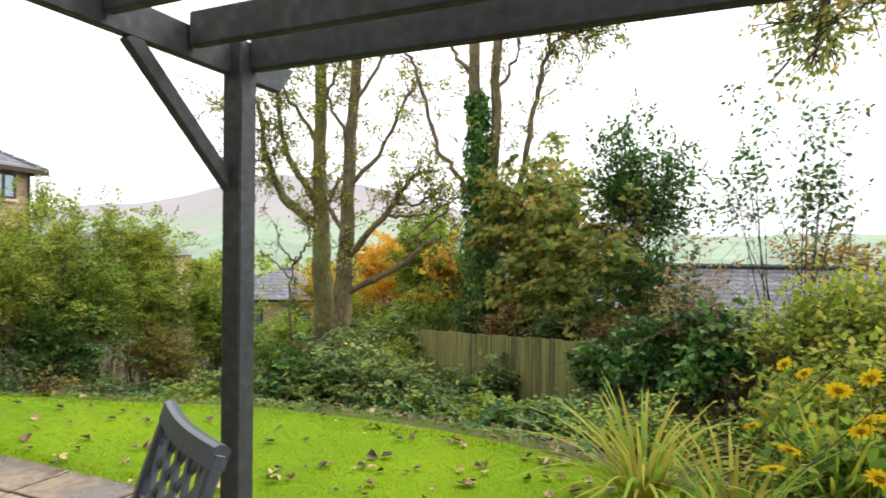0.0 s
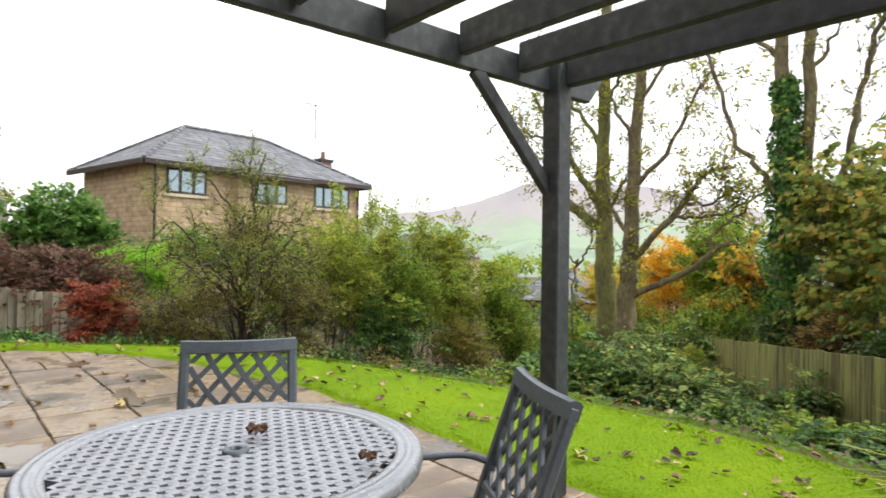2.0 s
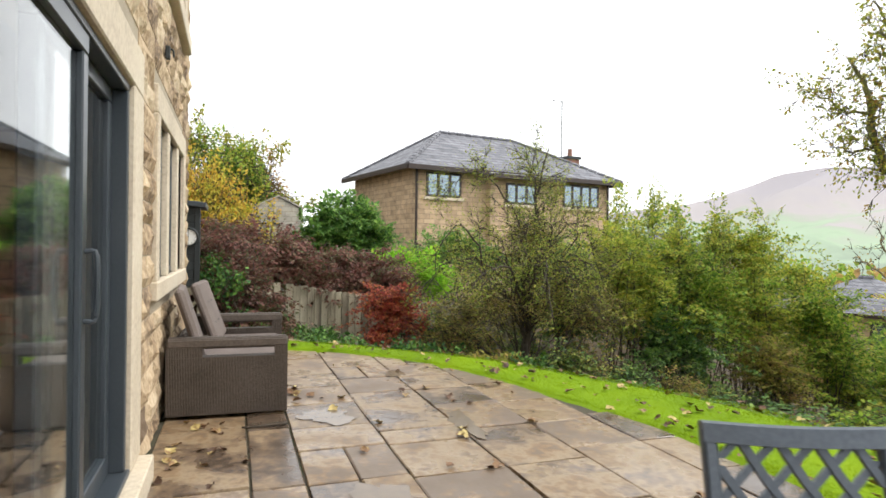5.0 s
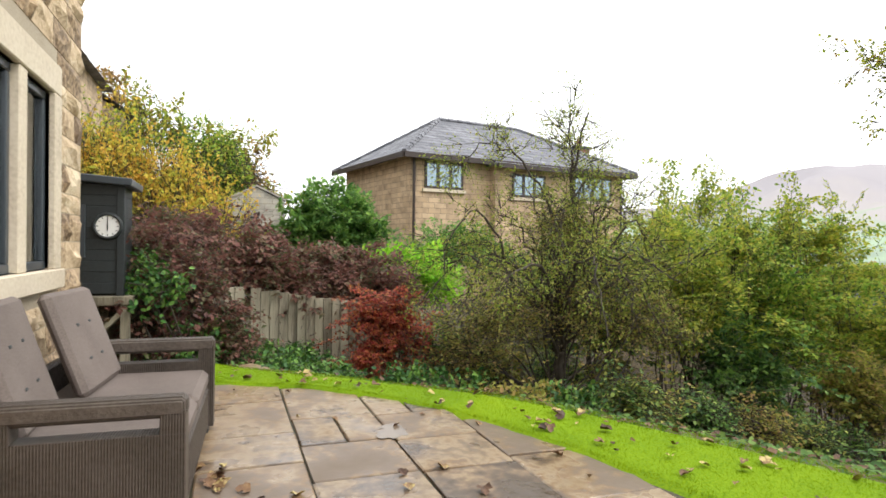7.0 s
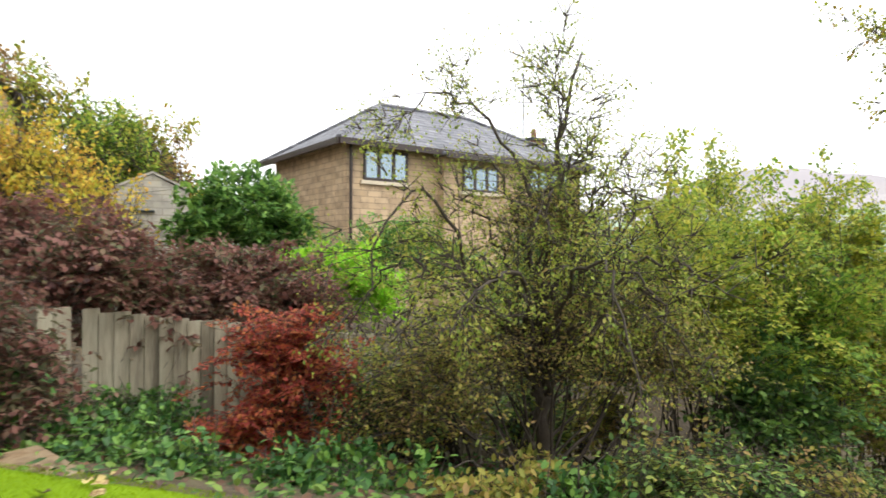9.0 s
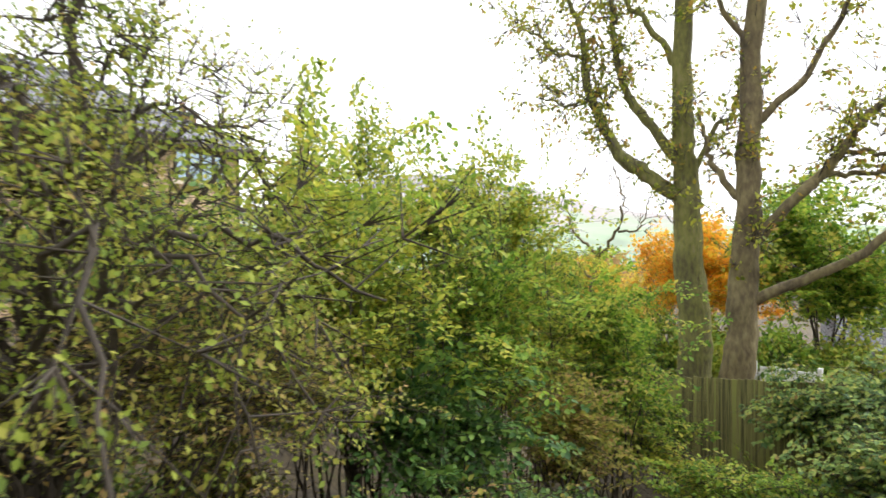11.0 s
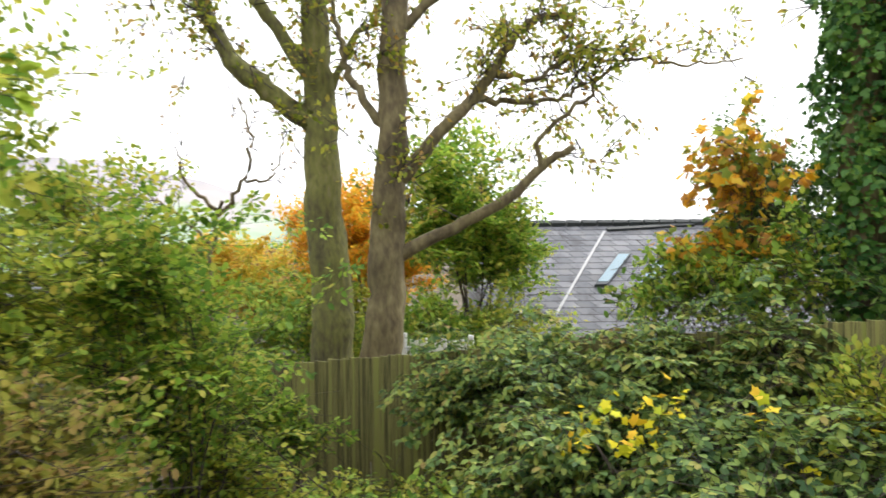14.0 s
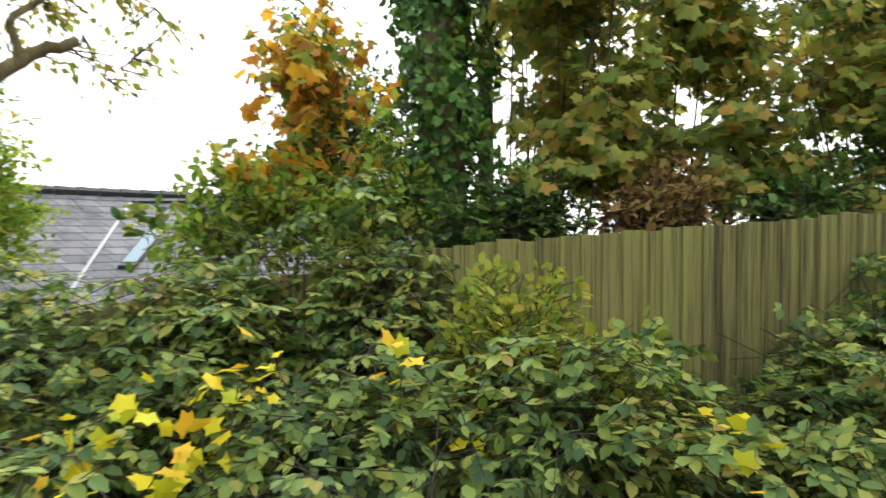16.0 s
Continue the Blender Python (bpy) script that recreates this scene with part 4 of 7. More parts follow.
# ---- chairs ----
def chair():
    c = thing("garden_chair", (0, 0, 0), "grey cast metal garden chair with lattice back", "chair", "chairs round the table")
    # local: faces +y, back at y = -0.22
    lean = pose(0, -0.22, 0.42, 19, 0, 0)
    hw, ht = 0.225, 0.475
    for s in (-1, 1):
        part("stile", moved(cbox(s * hw - 0.02 * (s > 0) - 0.02 * (s < 0) , s * hw + 0.02, -0.018, 0.018, 0, ht, 0.008), lean), M_METAL, c)
    top = [(x, 0.012 * math.cos(x / hw * 1.5), ht - 0.012 - 0.008 * math.cos(x / hw * 1.5)) for x in np.linspace(-hw - 0.018, hw + 0.018, 9)]
    tv, tf = [], []
    for x, y, z in top:
        tv += [(x, y - 0.02, z - 0.028), (x, y + 0.02, z - 0.028), (x, y + 0.02, z + 0.02), (x, y + 0.008, z + 0.028), (x, y - 0.008, z + 0.028), (x, y - 0.02, z + 0.02)]
    for i in range(8):
        for j in range(6):
            tf.append((i * 6 + j, i * 6 + (j + 1) % 6, (i + 1) * 6 + (j + 1) % 6, (i + 1) * 6 + j))
    tf += [(5, 4, 3, 2, 1, 0), (48, 49, 50, 51, 52, 53)]
    part("top_rail", moved((tv, tf), lean), M_METAL, c)
    part("lower_rail", moved(cbox(-hw, hw, -0.014, 0.014, 0.06, 0.09, 0.006), lean), M_METAL, c)
    u0, u1, v0, v1 = -hw + 0.02, hw - 0.02, 0.085, ht - 0.035
    for s in (-1, 1):
        for k in range(-5, 6):
            # a slightly bowed bar u = s*(v-mid)*0.72 + 0.105k, cut at the panel
            mid = (v0 + v1) / 2
            pts = []
            for v in np.linspace(v0, v1, 40):
                u = s * (v - mid) * 0.80 + 0.098 * k + 0.03 * math.sin((v - v0) / (v1 - v0) * math.pi)
                if u0 - 0.004 <= u <= u1 + 0.004:
                    pts.append((u, 0.003 * s, v))
            if len(pts) < 5:
                continue
            pts = np.array(pts)[np.linspace(0, len(pts) - 1, 8).astype(int)]
            vv, ff = [], []
            for q in pts:
                vv += [(q[0] - 0.015, q[1] - 0.006, q[2]), (q[0] + 0.015, q[1] - 0.006, q[2]), (q[0] + 0.013, q[1] + 0.006, q[2]), (q[0] - 0.013, q[1] + 0.006, q[2])]
            for i in range(len(pts) - 1):
                for j in range(4):
                    ff.append((i * 4 + j, i * 4 + (j + 1) % 4, (i + 1) * 4 + (j + 1) % 4, (i + 1) * 4 + j))
            part("slat", moved((vv, ff), lean), M_METAL, c)
    st = part("seat", cbox(-0.22, 0.22, -0.20, 0.24, 0.405, 0.42, 0.004), M_METAL, c)
    rim = smooth_line([(-0.235, -0.22, 0.42), (-0.25, 0.05, 0.425), (-0.22, 0.25, 0.42), (0, 0.275, 0.415), (0.22, 0.25, 0.42), (0.25, 0.05, 0.425), (0.235, -0.22, 0.42)], 4)
    part("seat_rim", tube(rim, 0.017, 8), M_METAL, st, smooth=True)
    for s in (-1, 1):
        part("leg", tube(smooth_line([(s * 0.235, 0.22, 0.42), (s * 0.245, 0.24, 0.2), (s * 0.25, 0.27, 0.0)], 4), np.linspace(0.02, 0.014, 9), 8), M_METAL, c, smooth=True)
        part("leg", tube(smooth_line([(s * 0.235, -0.2, 0.42), (s * 0.24, -0.25, 0.2), (s * 0.25, -0.3, 0.0)], 4), np.linspace(0.02, 0.014, 9), 8), M_METAL, c, smooth=True)
    for s in (-1, 1):
        arm = smooth_line([(s * 0.232, -0.265, 0.56), (s * 0.27, -0.18, 0.575), (s * 0.28, 0.0, 0.57), (s * 0.27, 0.14, 0.56), (s * 0.248, 0.2, 0.52), (s * 0.24, 0.22, 0.41)], 5)
        v, f = tube(arm, 0.02, 8)
        v = np.array(v)
        v[:, 2] -= (v[:, 2] - np.repeat(arm[:, 2], 8)) * 0.45 * (np.repeat(arm[:, 2], 8) > 0.53)
        part("armrest", (v, f), M_METAL, c, "slim curved armrest", smooth=True)
    return c


def chair_pose(cx, cy, deg):
    """By the middle of the back's top edge, and the way it faces (degrees from +y, leftwards)."""
    a = radians(deg)
    off = 0.375
    return pose(cx - math.sin(a) * off, cy + math.cos(a) * off, 0, 0, 0, deg)


c1 = chair()
c1.matrix_basis = chair_pose(-2.59, 0.75, -114)
copy_thing(c1, chair_pose(-1.19, 1.16, 150))
copy_thing(c1, chair_pose(-2.19, -0.49, -29))


# ---- pergola ----
perg = thing("pergola", (-2.0, 2.22, 0), "dark grey stained timber pergola over the patio", "pergola")


def timber(name, b, parent=perg, lab=""):
    return part(name, moved(cbox(*b, 0.008), Matrix.Translation((2.0, -2.22, 0))), M_PERGOLA, parent, lab)


def beam_shaped(x, y0, y1, z0, z1, w):
    """A beam along y with sloping cut at its outer end."""
    v, f = cbox(x - w, x + w, y0, y1, z0, z1, 0.006)
    v = np.array(v)
    sel = (v[:, 1] > y1 - 0.05) & (v[:, 2] < (z0 + z1) / 2)
    v[sel, 1] -= 0.11
    return v, f


timber("post", (-2.055, -1.945, 2.165, 2.275, 0, 2.30))
timber("post", (2.945, 3.055, 2.165, 2.275, 0, 2.30))
part("main_beam", moved(beam_shaped(-2.03, -1.16, 2.64, 2.14, 2.285, 0.024), Matrix.Translation((2.0, -2.22, 0))), M_PERGOLA, perg)
part("main_beam", moved(beam_shaped(3.03, -1.16, 2.64, 2.14, 2.285, 0.024), Matrix.Translation((2.0, -2.22, 0))), M_PERGOLA, perg)
for y in (2.25, 1.93, 1.53, 1.12, 0.70, 0.28, -0.14, -0.56, -0.98):
    timber("rafter", (-2.0, 3.0, y - 0.024, y + 0.024, 2.185, 2.335) if y < 2.2 else (-1.945, 2.945, y - 0.03, y + 0.03, 2.165, 2.315))
part("brace", moved(moved(cbox(-0.022, 0.022, -0.037, 0.037, 0, 0.78, 0.006), pose(-2.03, 2.20, 1.61, 46, 0, 0)), Matrix.Translation((2.0, -2.22, 0))), M_PERGOLA, perg, "diagonal knee brace")
part("brace", moved(moved(cbox(-0.022, 0.022, -0.037, 0.037, 0, 0.78, 0.006), pose(3.03, 2.20, 1.61, 46, 0, 0)), Matrix.Translation((2.0, -2.22, 0))), M_PERGOLA, perg)


# ---- fences ----
def fence(name, line, tops, label, depth=1.75, board=0.125, wood=M_FENCE):
    """Feather-edge boards on rails, following the slope along a line of points."""
    a, b = np.array(line[0], float), np.array(line[1], float)
    ln = float(np.linalg.norm(b - a))
    ang = math.degrees(math.atan2(b[1] - a[1], b[0] - a[0]))
    f = thing(name, (a[0], a[1], 0), label, "fence", turn=ang)
    r = np.random.default_rng(int(ln * 100))
    k = int(ln / board)
    for i in range(k):
        s = (i + 0.5) / k
        top = tops[0] + (tops[1] - tops[0]) * s + r.normal(0, 0.008)
        x = i * ln / k
        wd = ln / k
        v, fc = cbox(x - 0.008, x + wd + 0.006, -0.012, 0.012, top - depth, top, 0.003)
        v = np.array(v)
        v[:, 1] += (v[:, 0] - x) / wd * 0.016 - 0.008
        part("board", (v, fc), wood, f)
    for dz in (0.3, 1.1):
        rail = cbox(0, ln, 0.02, 0.07, -0.04, 0.04, 0.005)
        v = np.array(rail[0])
        v[:, 2] += tops[0] - dz + (tops[1] - tops[0]) * v[:, 0] / ln
        part("rail", (v, rail[1]), wood, f)
    return f


fence("fence", ((-12.2, 0.2), (-12.9, 5.5)), (0.64, -0.15), "weathered grey-brown boarded garden fence", 1.5, wood=M_GREYFENCE)
fence("fence", ((-11.2, -3.0), (-12.2, 0.1)), (1.1, 0.66), "weathered grey-brown boarded garden fence behind shrubs", 1.5, wood=M_GREYFENCE)
fence("fence", ((-10.6, 14.2), (-4.9, 10.67)), (-1.36, -0.26), "green-stained boarded fence on the slope", 1.8)
fence("fence", ((-4.9, 10.67), (1.6, 6.6)), (-0.26, 0.30), "green-stained boarded fence among brambles", 1.6)


# ---- neighbour's house ----
nh = thing("neighbour_house", (-23.5, 5.8, -1.0), "sandstone detached house with hipped grey slate roof", "house", turn=100.7)
# local: x along the front, the front at y = 0, the body behind it
NL, ND, NE, NR = 10.35, 6.0, 5.44, 7.5


def far_box(*b):
    return cbox(*b, 0.004)


part("wall", far_box(0, NL, 0.0, ND, 0, NE), M_FARSTONE, nh)
part("bay_wall", far_box(3.4, 6.7, -0.35, 0.0, 0, NE - 0.1), M_FARSTONE, nh)
ov = 0.45
rv = [(-ov, -ov, NE), (NL + ov, -ov, NE), (NL + ov, ND + ov, NE), (-ov, ND + ov, NE), (2.85, ND / 2, NR), (NL - 3.4, ND / 2, NR)]
part("roof", (rv, [(0, 1, 5, 4), (1, 2, 5), (2, 3, 4, 5), (3, 0, 4), (3, 2, 1, 0)]), M_SLATE, nh, "hipped slate roof")
part("bay_roof", ([(3.2, -0.85, NE - 0.16), (6.9, -0.85, NE - 0.16), (6.9, 0.6, NE + 0.36), (3.2, 0.6, NE + 0.36), (3.2, 0.6, NE - 0.2), (6.9, 0.6, NE - 0.2)], [(0, 1, 2, 3), (0, 3, 4), (1, 5, 2), (0, 4, 5, 1)]), M_SLATE, nh)
for q, w in (((rv[0], rv[4]), 0.11), ((rv[1], rv[5]), 0.11), ((rv[3], rv[4]), 0.11), ((rv[2], rv[5]), 0.11), ((rv[4], rv[5]), 0.12)):
    a, b = np.array(q[0]), np.array(q[1])
    kk = int(np.linalg.norm(b - a) / 0.42)
    pts = [tube([a + (b - a) * i / kk, a + (b - a) * (i + 0.96) / kk], [w, w * 0.85], 6) for i in range(kk)]
    part("ridge_tiles", cat(*pts), M_SLATE, nh)
for b in ((-ov, NL + ov, -ov - 0.07, -ov + 0.02, NE - 0.17, NE + 0.02), (-ov - 0.07, -ov + 0.02, -ov, ND + ov, NE - 0.17, NE + 0.02), (NL + ov, NL + ov + 0.07, -ov, ND + ov, NE - 0.17, NE + 0.02), (3.15, 6.95, -0.93, -0.84, NE - 0.3, NE - 0.13)):
    part("gutter", far_box(*b), M_BROWNFRAME, nh, "dark brown gutter")
part("downpipe", tube([(0.12, -0.1, NE - 0.1), (0.12, -0.1, 0)], 0.05, 8), M_BROWNFRAME, nh)
part("downpipe", tube([(NL - 0.12, -0.1, NE - 0.1), (NL - 0.12, -0.1, 0)], 0.05, 8), M_BROWNFRAME, nh)


def far_window(x0, x1, z0, z1, y, lights, parent=nh):
    w = part("window", far_box(x0, x1, y - 0.02, y - 0.003, z0, z1), M_BROWNFRAME, parent)
    for b in ((x0, x1, z0, z0 + 0.09), (x0, x1, z1 - 0.09, z1), (x0, x0 + 0.09, z0 + 0.09, z1 - 0.09), (x1 - 0.09, x1, z0 + 0.09, z1 - 0.09), *[(x0 + (x1 - x0) * i / lights - 0.06, x0 + (x1 - x0) * i / lights + 0.06, z0 + 0.09, z1 - 0.09) for i in range(1, lights)]):
        part("frame_bar", far_box(b[0], b[1], y - 0.055, y - 0.02, b[2], b[3]), M_BROWNFRAME, w)
    part("sill", far_box(x0 - 0.1, x1 + 0.1, y - 0.1, y - 0.002, z0 - 0.12, z0 - 0.004), M_DRESSED, w)
    for i in range(lights):
        a, b = x0 + (x1 - x0) * i / lights, x0 + (x1 - x0) * (i + 1) / lights
        part("pane", far_box(a + 0.06, b - 0.06, y - 0.035, y - 0.021, z0 + 0.09, z1 - 0.09), M_FARGLASS, w)


m, n, l, p = node_mat("sky_reflecting_glass")
p.inputs["Base Color"].default_value = (0.25, 0.32, 0.36, 1)
p.inputs["Metallic"].default_value = 0.75
p.inputs["Roughness"].default_value = 0.08
M_FARGLASS = m
far_window(0.58, 2.18, 4.3, 5.27, 0.0, 3)
far_window(4.15, 5.75, 4.15, 5.03, -0.35, 3)
far_window(7.55, 9.7, 4.2, 5.22, 0.0, 4)
chim = part("chimney", far_box(9.2, 9.9, 1.5, 2.1, NE + 0.3, 6.72), M_BRICK, nh, "brick chimney stack")
part("chimney_cap", far_box(9.13, 9.97, 1.43, 2.17, 6.70, 6.82), M_DARK, chim)
part("chimney_pot", tube([(9.55, 1.8, 6.8), (9.55, 1.8, 7.22)], [0.13, 0.1], 10), M_BRICK, chim)
part("aerial", cat(tube([(9.7, 2.6, NE + 0.3), (9.7, 2.6, 9.76)], 0.028, 5), tube([(9.0, 2.6, 9.72), (9.9, 2.6, 9.72)], 0.014, 4), *[tube([(9.05 + 0.17 * i, 2.45, 9.72), (9.05 + 0.17 * i, 2.75, 9.72)], 0.008, 4) for i in range(5)]), M_DARK, nh, "thin television aerial")


def far_house(name, at, turn_deg, w, d, eave, ridge, label, hip=True, sky=()):
    h = thing(name, at, label, "house", turn=turn_deg)
    part("wall", far_box(0, w, 0, d, 0, eave), M_FARSTONE, h)
    o = 0.35
    ins = min(d / 2, w / 2 - 0.3) if hip else -0.0
    v = [(-o, -o, eave), (w + o, -o, eave), (w + o, d + o, eave), (-o, d + o, eave), (ins - (0 if hip else o), d / 2, ridge), (w - ins + (0 if hip else o), d / 2, ridge)]
    part("roof", (v, [(0, 1, 5, 4), (1, 2, 5), (2, 3, 4, 5), (3, 0, 4), (3, 2, 1, 0)] if hip else [(0, 1, 5, 4), (2, 3, 4, 5)]), M_SLATE, h)
    if not hip:
        for gx in (0.0, w - 0.2):
            part("gable", ([(gx, 0, eave - 0.02), (gx, d, eave - 0.02), (gx, d / 2, ridge - 0.05), (gx + 0.2, 0, eave - 0.02), (gx + 0.2, d, eave - 0.02), (gx + 0.2, d / 2, ridge - 0.05)], [(0, 2, 1), (3, 4, 5), (0, 3, 5, 2), (1, 2, 5, 4)]), M_FARSTONE, h)
    part("ridge_tiles", tube([np.array(v[4]) + np.array([0, 0, 0.03]), np.array(v[5]) + np.array([0, 0, 0.03])], 0.1, 6), M_DARK if not hip else M_SLATE, h)
    part("gutter", far_box(-o, w + o, -o - 0.08, -o, eave - 0.16, eave), M_BROWNFRAME, h)
    far_window(w * 0.25, w * 0.25 + 1.2, eave - 1.5, eave - 0.35, 0, 2, h)
    far_window(w * 0.65, w * 0.65 + 1.2, eave - 1.5, eave - 0.35, 0, 2, h)
    return h


far_house("bungalow", (-23.6, 24.2, -3.85), 22, 6.2, 6.4, 2.5, 3.95, "low stone house with hipped slate roof in the valley")
far_house("distant_house", (-38.0, 23.0, -2.8), 38, 9.0, 7.0, 3.6, 5.2, "distant stone house with slate roof above the hedge")
far_house("hillside_house", (-30.5, -4.05, 0.6), 186, 11.0, 8.0, 5.75, 8.7, "tall stone house on the slope behind yellow shrubs", False)
near_wing = far_house("hillside_cottage", (-22.9, -10.5, 0.3), 90, 6.0, 5.5, 6.55, 8.6, "tall stone house end with a dark framed window on the slope")
far_window(4.95, 5.75, 4.75, 6.3, 0, 2, near_wing)
garage = thing("outhouse", (-20.3, 0.6, -0.2), "small pale grey stone outhouse with a plain gable on the slope", "outbuilding")
part("wall", ([(0, -0.72, 0), (0, 0.72, 0), (0, 0.72, 2.62), (0, 0, 2.98), (0, -0.72, 2.66), (-2.4, -0.72, 0), (-2.4, 0.72, 0), (-2.4, 0.72, 2.62), (-2.4, 0, 2.98), (-2.4, -0.72, 2.66)], [(0, 1, 2, 3, 4), (9, 8, 7, 6, 5), (0, 4, 9, 5), (1, 6, 7, 2)]), M_PALESTONE, garage)
for sgn in (-1, 1):
    part("roof_slope", ([(0.04, 0, 3.0), (-2.5, 0, 3.0), (-2.5, 0.76 * sgn, 2.64), (0.04, 0.76 * sgn, 2.64), (0.04, 0, 3.05), (-2.5, 0, 3.05), (-2.5, 0.76 * sgn, 2.69), (0.04, 0.76 * sgn, 2.69)], [(0, 1, 2, 3), (4, 7, 6, 5), (0, 3, 7, 4), (3, 2, 6, 7), (1, 5, 6, 2)]), M_PALESTONE, garage)
part("corner_pipe", tube([(0.05, -0.76, 0.1), (0.05, -0.76, 2.62)], 0.05, 6), M_DRESSED, garage, "pale downpipe at the corner")
part("ledge", cbox(0.0, 0.05, -0.66, 0.05, 2.15, 2.2, 0.01), M_DARK, garage, "dark timber ledge")

# long slate roof beyond the fence, with its valley and roof lights
cott = thing("cottage", (-7.6, 20.4, -4.36), "stone cottage with long grey slate roof", "house", turn=6)
part("wall", far_box(0.2, 13.8, 0.3, 6.0, 0, 2.8), M_FARSTONE, cott)
part("roof", ([(-0.2, -0.3, 2.4), (14.2, -0.3, 2.4), (14.2, 3.1, 5.1), (-0.2, 3.1, 5.1), (-0.2, 6.4, 2.4), (14.2, 6.4, 2.4)], [(0, 1, 2, 3), (3, 2, 5, 4), (0, 3, 4), (1, 5, 2), (0, 4, 5, 1)]), M_SLATE, cott, "grey slate roof")
part("ridge_tiles", cat(*[tube([(-0.2 + 0.45 * i, 3.1, 5.14), (0.22 + 0.45 * i, 3.1, 5.14)], [0.12, 0.1], 6) for i in range(32)]), M_DARK, cott, "dark ridge tiles")


def on_roof(x, y, up):
    """A place on the cottage's front slope, raised by up."""
    return (x, y - 0.62 * up, 2.4 + (y + 0.3) * 2.7 / 3.4 + 0.78 * up)


def roof_plate(corners, lo, hi):
    return ([on_roof(x, y, lo) for x, y in corners] + [on_roof(x, y, hi) for x, y in corners], [(3, 2, 1, 0), (4, 5, 6, 7), (0, 1, 5, 4), (1, 2, 6, 5), (2, 3, 7, 6), (3, 0, 4, 7)])


part("valley", roof_plate([(1.53, 0.25), (1.60, 0.25), (3.57, 2.85), (3.50, 2.85)], 0.0, 0.03), M_LEAD, cott, "pale lead valley strip")
part("wing_ridge", roof_plate([(3.6, 2.84), (6.2, 3.0), (6.2, 3.08), (3.6, 2.92)], 0.0, 0.08), M_DARK, cott, "dark ridge of the side wing")
for x in (0.0, 0.88):
    y = -0.3 * x
    cor = [(2.74 + x, 1.04 + y), (3.06 + x, 1.04 + y), (4.02 + x, 2.03 + y), (3.68 + x, 2.03 + y)]
    rl = part("roof_light", roof_plate(cor, 0.0, 0.1), M_FRAME, cott)
    part("pane", roof_plate([(a + (3.37 + x - a) * 0.14, b + (1.535 + y - b) * 0.14) for a, b in cor], 0.1, 0.112), M_FARGLASS, rl)


# ---- trees ----
def limb(pts, r0, r1, n=5, sides=8, wob=0.0, r=None):
    line = smooth_line(pts, n, wob, r)
    return tube(line, np.linspace(r0, r1, len(line)), sides), line


def tree(name, base, trunks, label, leaves, seed, dense=15, twig_r=0.011, tip_n=6, leaf=0.085, per=6, twig_len=0.5, shape="simple", bark=None, subs=3, category="tree", ivy=None):
    """Given limbs, then forked twigs on their outer parts with thin leaves. trunks: (points, r0, r1, leafiness)."""
    r = np.random.default_rng(seed)
    t = thing(name, base, label, category)
    o = np.array(base)
    bark = bark or M_BARK
    pos, al, ta, tb, ra = [], [], [], [], []
    for i, (pts, r0, r1, leafy) in enumerate(trunks):
        vf, line = limb(np.array(pts) - o, r0, r1, 6, 10 if r0 > 0.1 else 7, 0.012 + 0.05 * (r0 < 0.1) * 0.4, r)
        if r0 > 0.1:
            v = np.array(vf[0])
            v += 0.02 * np.sin(v * 7.3 + 1.3)[:, [1, 2, 0]] + 0.018 * np.sin(v * 3.1 + 0.4)[:, [2, 0, 1]] + r.normal(0, 0.008, v.shape)
            vf = (v, vf[1])
        part("trunk" if r0 > 0.1 else "limb", vf, bark, t, smooth=True)
        k = int(leafy * dense)
        for _ in range(k):
            s = int(len(line) * (0.35 + 0.65 * r.random())) - 1
            p0 = line[s]
            go = line[min(s + 1, len(line) - 1)] - line[s - 1]
            go = go / (np.linalg.norm(go) + 1e-9) * 0.6 + r.normal(0, 0.6, 3) + np.array([0, 0, 0.25])
            go /= np.linalg.norm(go)
            ln = twig_len * (0.5 + r.random())
            mid = p0 + go * ln
            ta.append(p0)
            tb.append(mid)
            for _ in range(subs):
                g2 = go + r.normal(0, 0.55, 3)
                g2 /= np.linalg.norm(g2)
                end = mid + g2 * ln * (0.4 + 0.6 * r.random())
                ta.append(mid)
                tb.append(end)
                for _ in range(tip_n):
                    pos.append(mid + (end - mid) * (0.3 + 0.8 * r.random()) + r.normal(0, 0.06, 3))
                    al.append(g2 + r.normal(0, 0.8, 3) - np.array([0, 0, 0.5]))
    if ta:
        tagged(part("brushwood", twigs_mesh(np.array(ta), np.array(tb), twig_r, twig_r * 0.33), M_TWIG, t), kind="stuff")
        pos, al = np.array(pos), np.array(al)
        part("crown", leaf_mesh(pos, al, r.normal(0, 0.6, pos.shape) + np.array([0, 0, 1]), leaf * (0.6 + 0.8 * r.random(len(pos))), shape), leaves, t)
    if ivy:
        pts, rad, k = ivy
        line = smooth_line(np.array(pts) - o, 12)
        s = r.random(k) * (len(line) - 1)
        i0 = s.astype(int)
        c = line[i0] + (line[np.minimum(i0 + 1, len(line) - 1)] - line[i0]) * (s - i0)[:, None]
        th = r.random(k) * 2 * np.pi
        out = np.stack([np.cos(th), np.sin(th), 0 * th], -1)
        wid = rad * (1.25 - 0.75 * s / len(line)) * (0.75 + 0.5 * r.random(k)) * (1 + 0.3 * np.sin(th * 3 + s))
        c = c + out * wid[:, None]
        part("ivy", leaf_mesh(c, out * 0.5 + r.normal(0, 0.5, c.shape) - np.array([0, 0, 0.6]), out + r.normal(0, 0.3, c.shape), 0.072 * (0.6 + 0.7 * r.random(k)), "lobed"), L_IVY, t, "dense dark green climbing ivy")
    return t


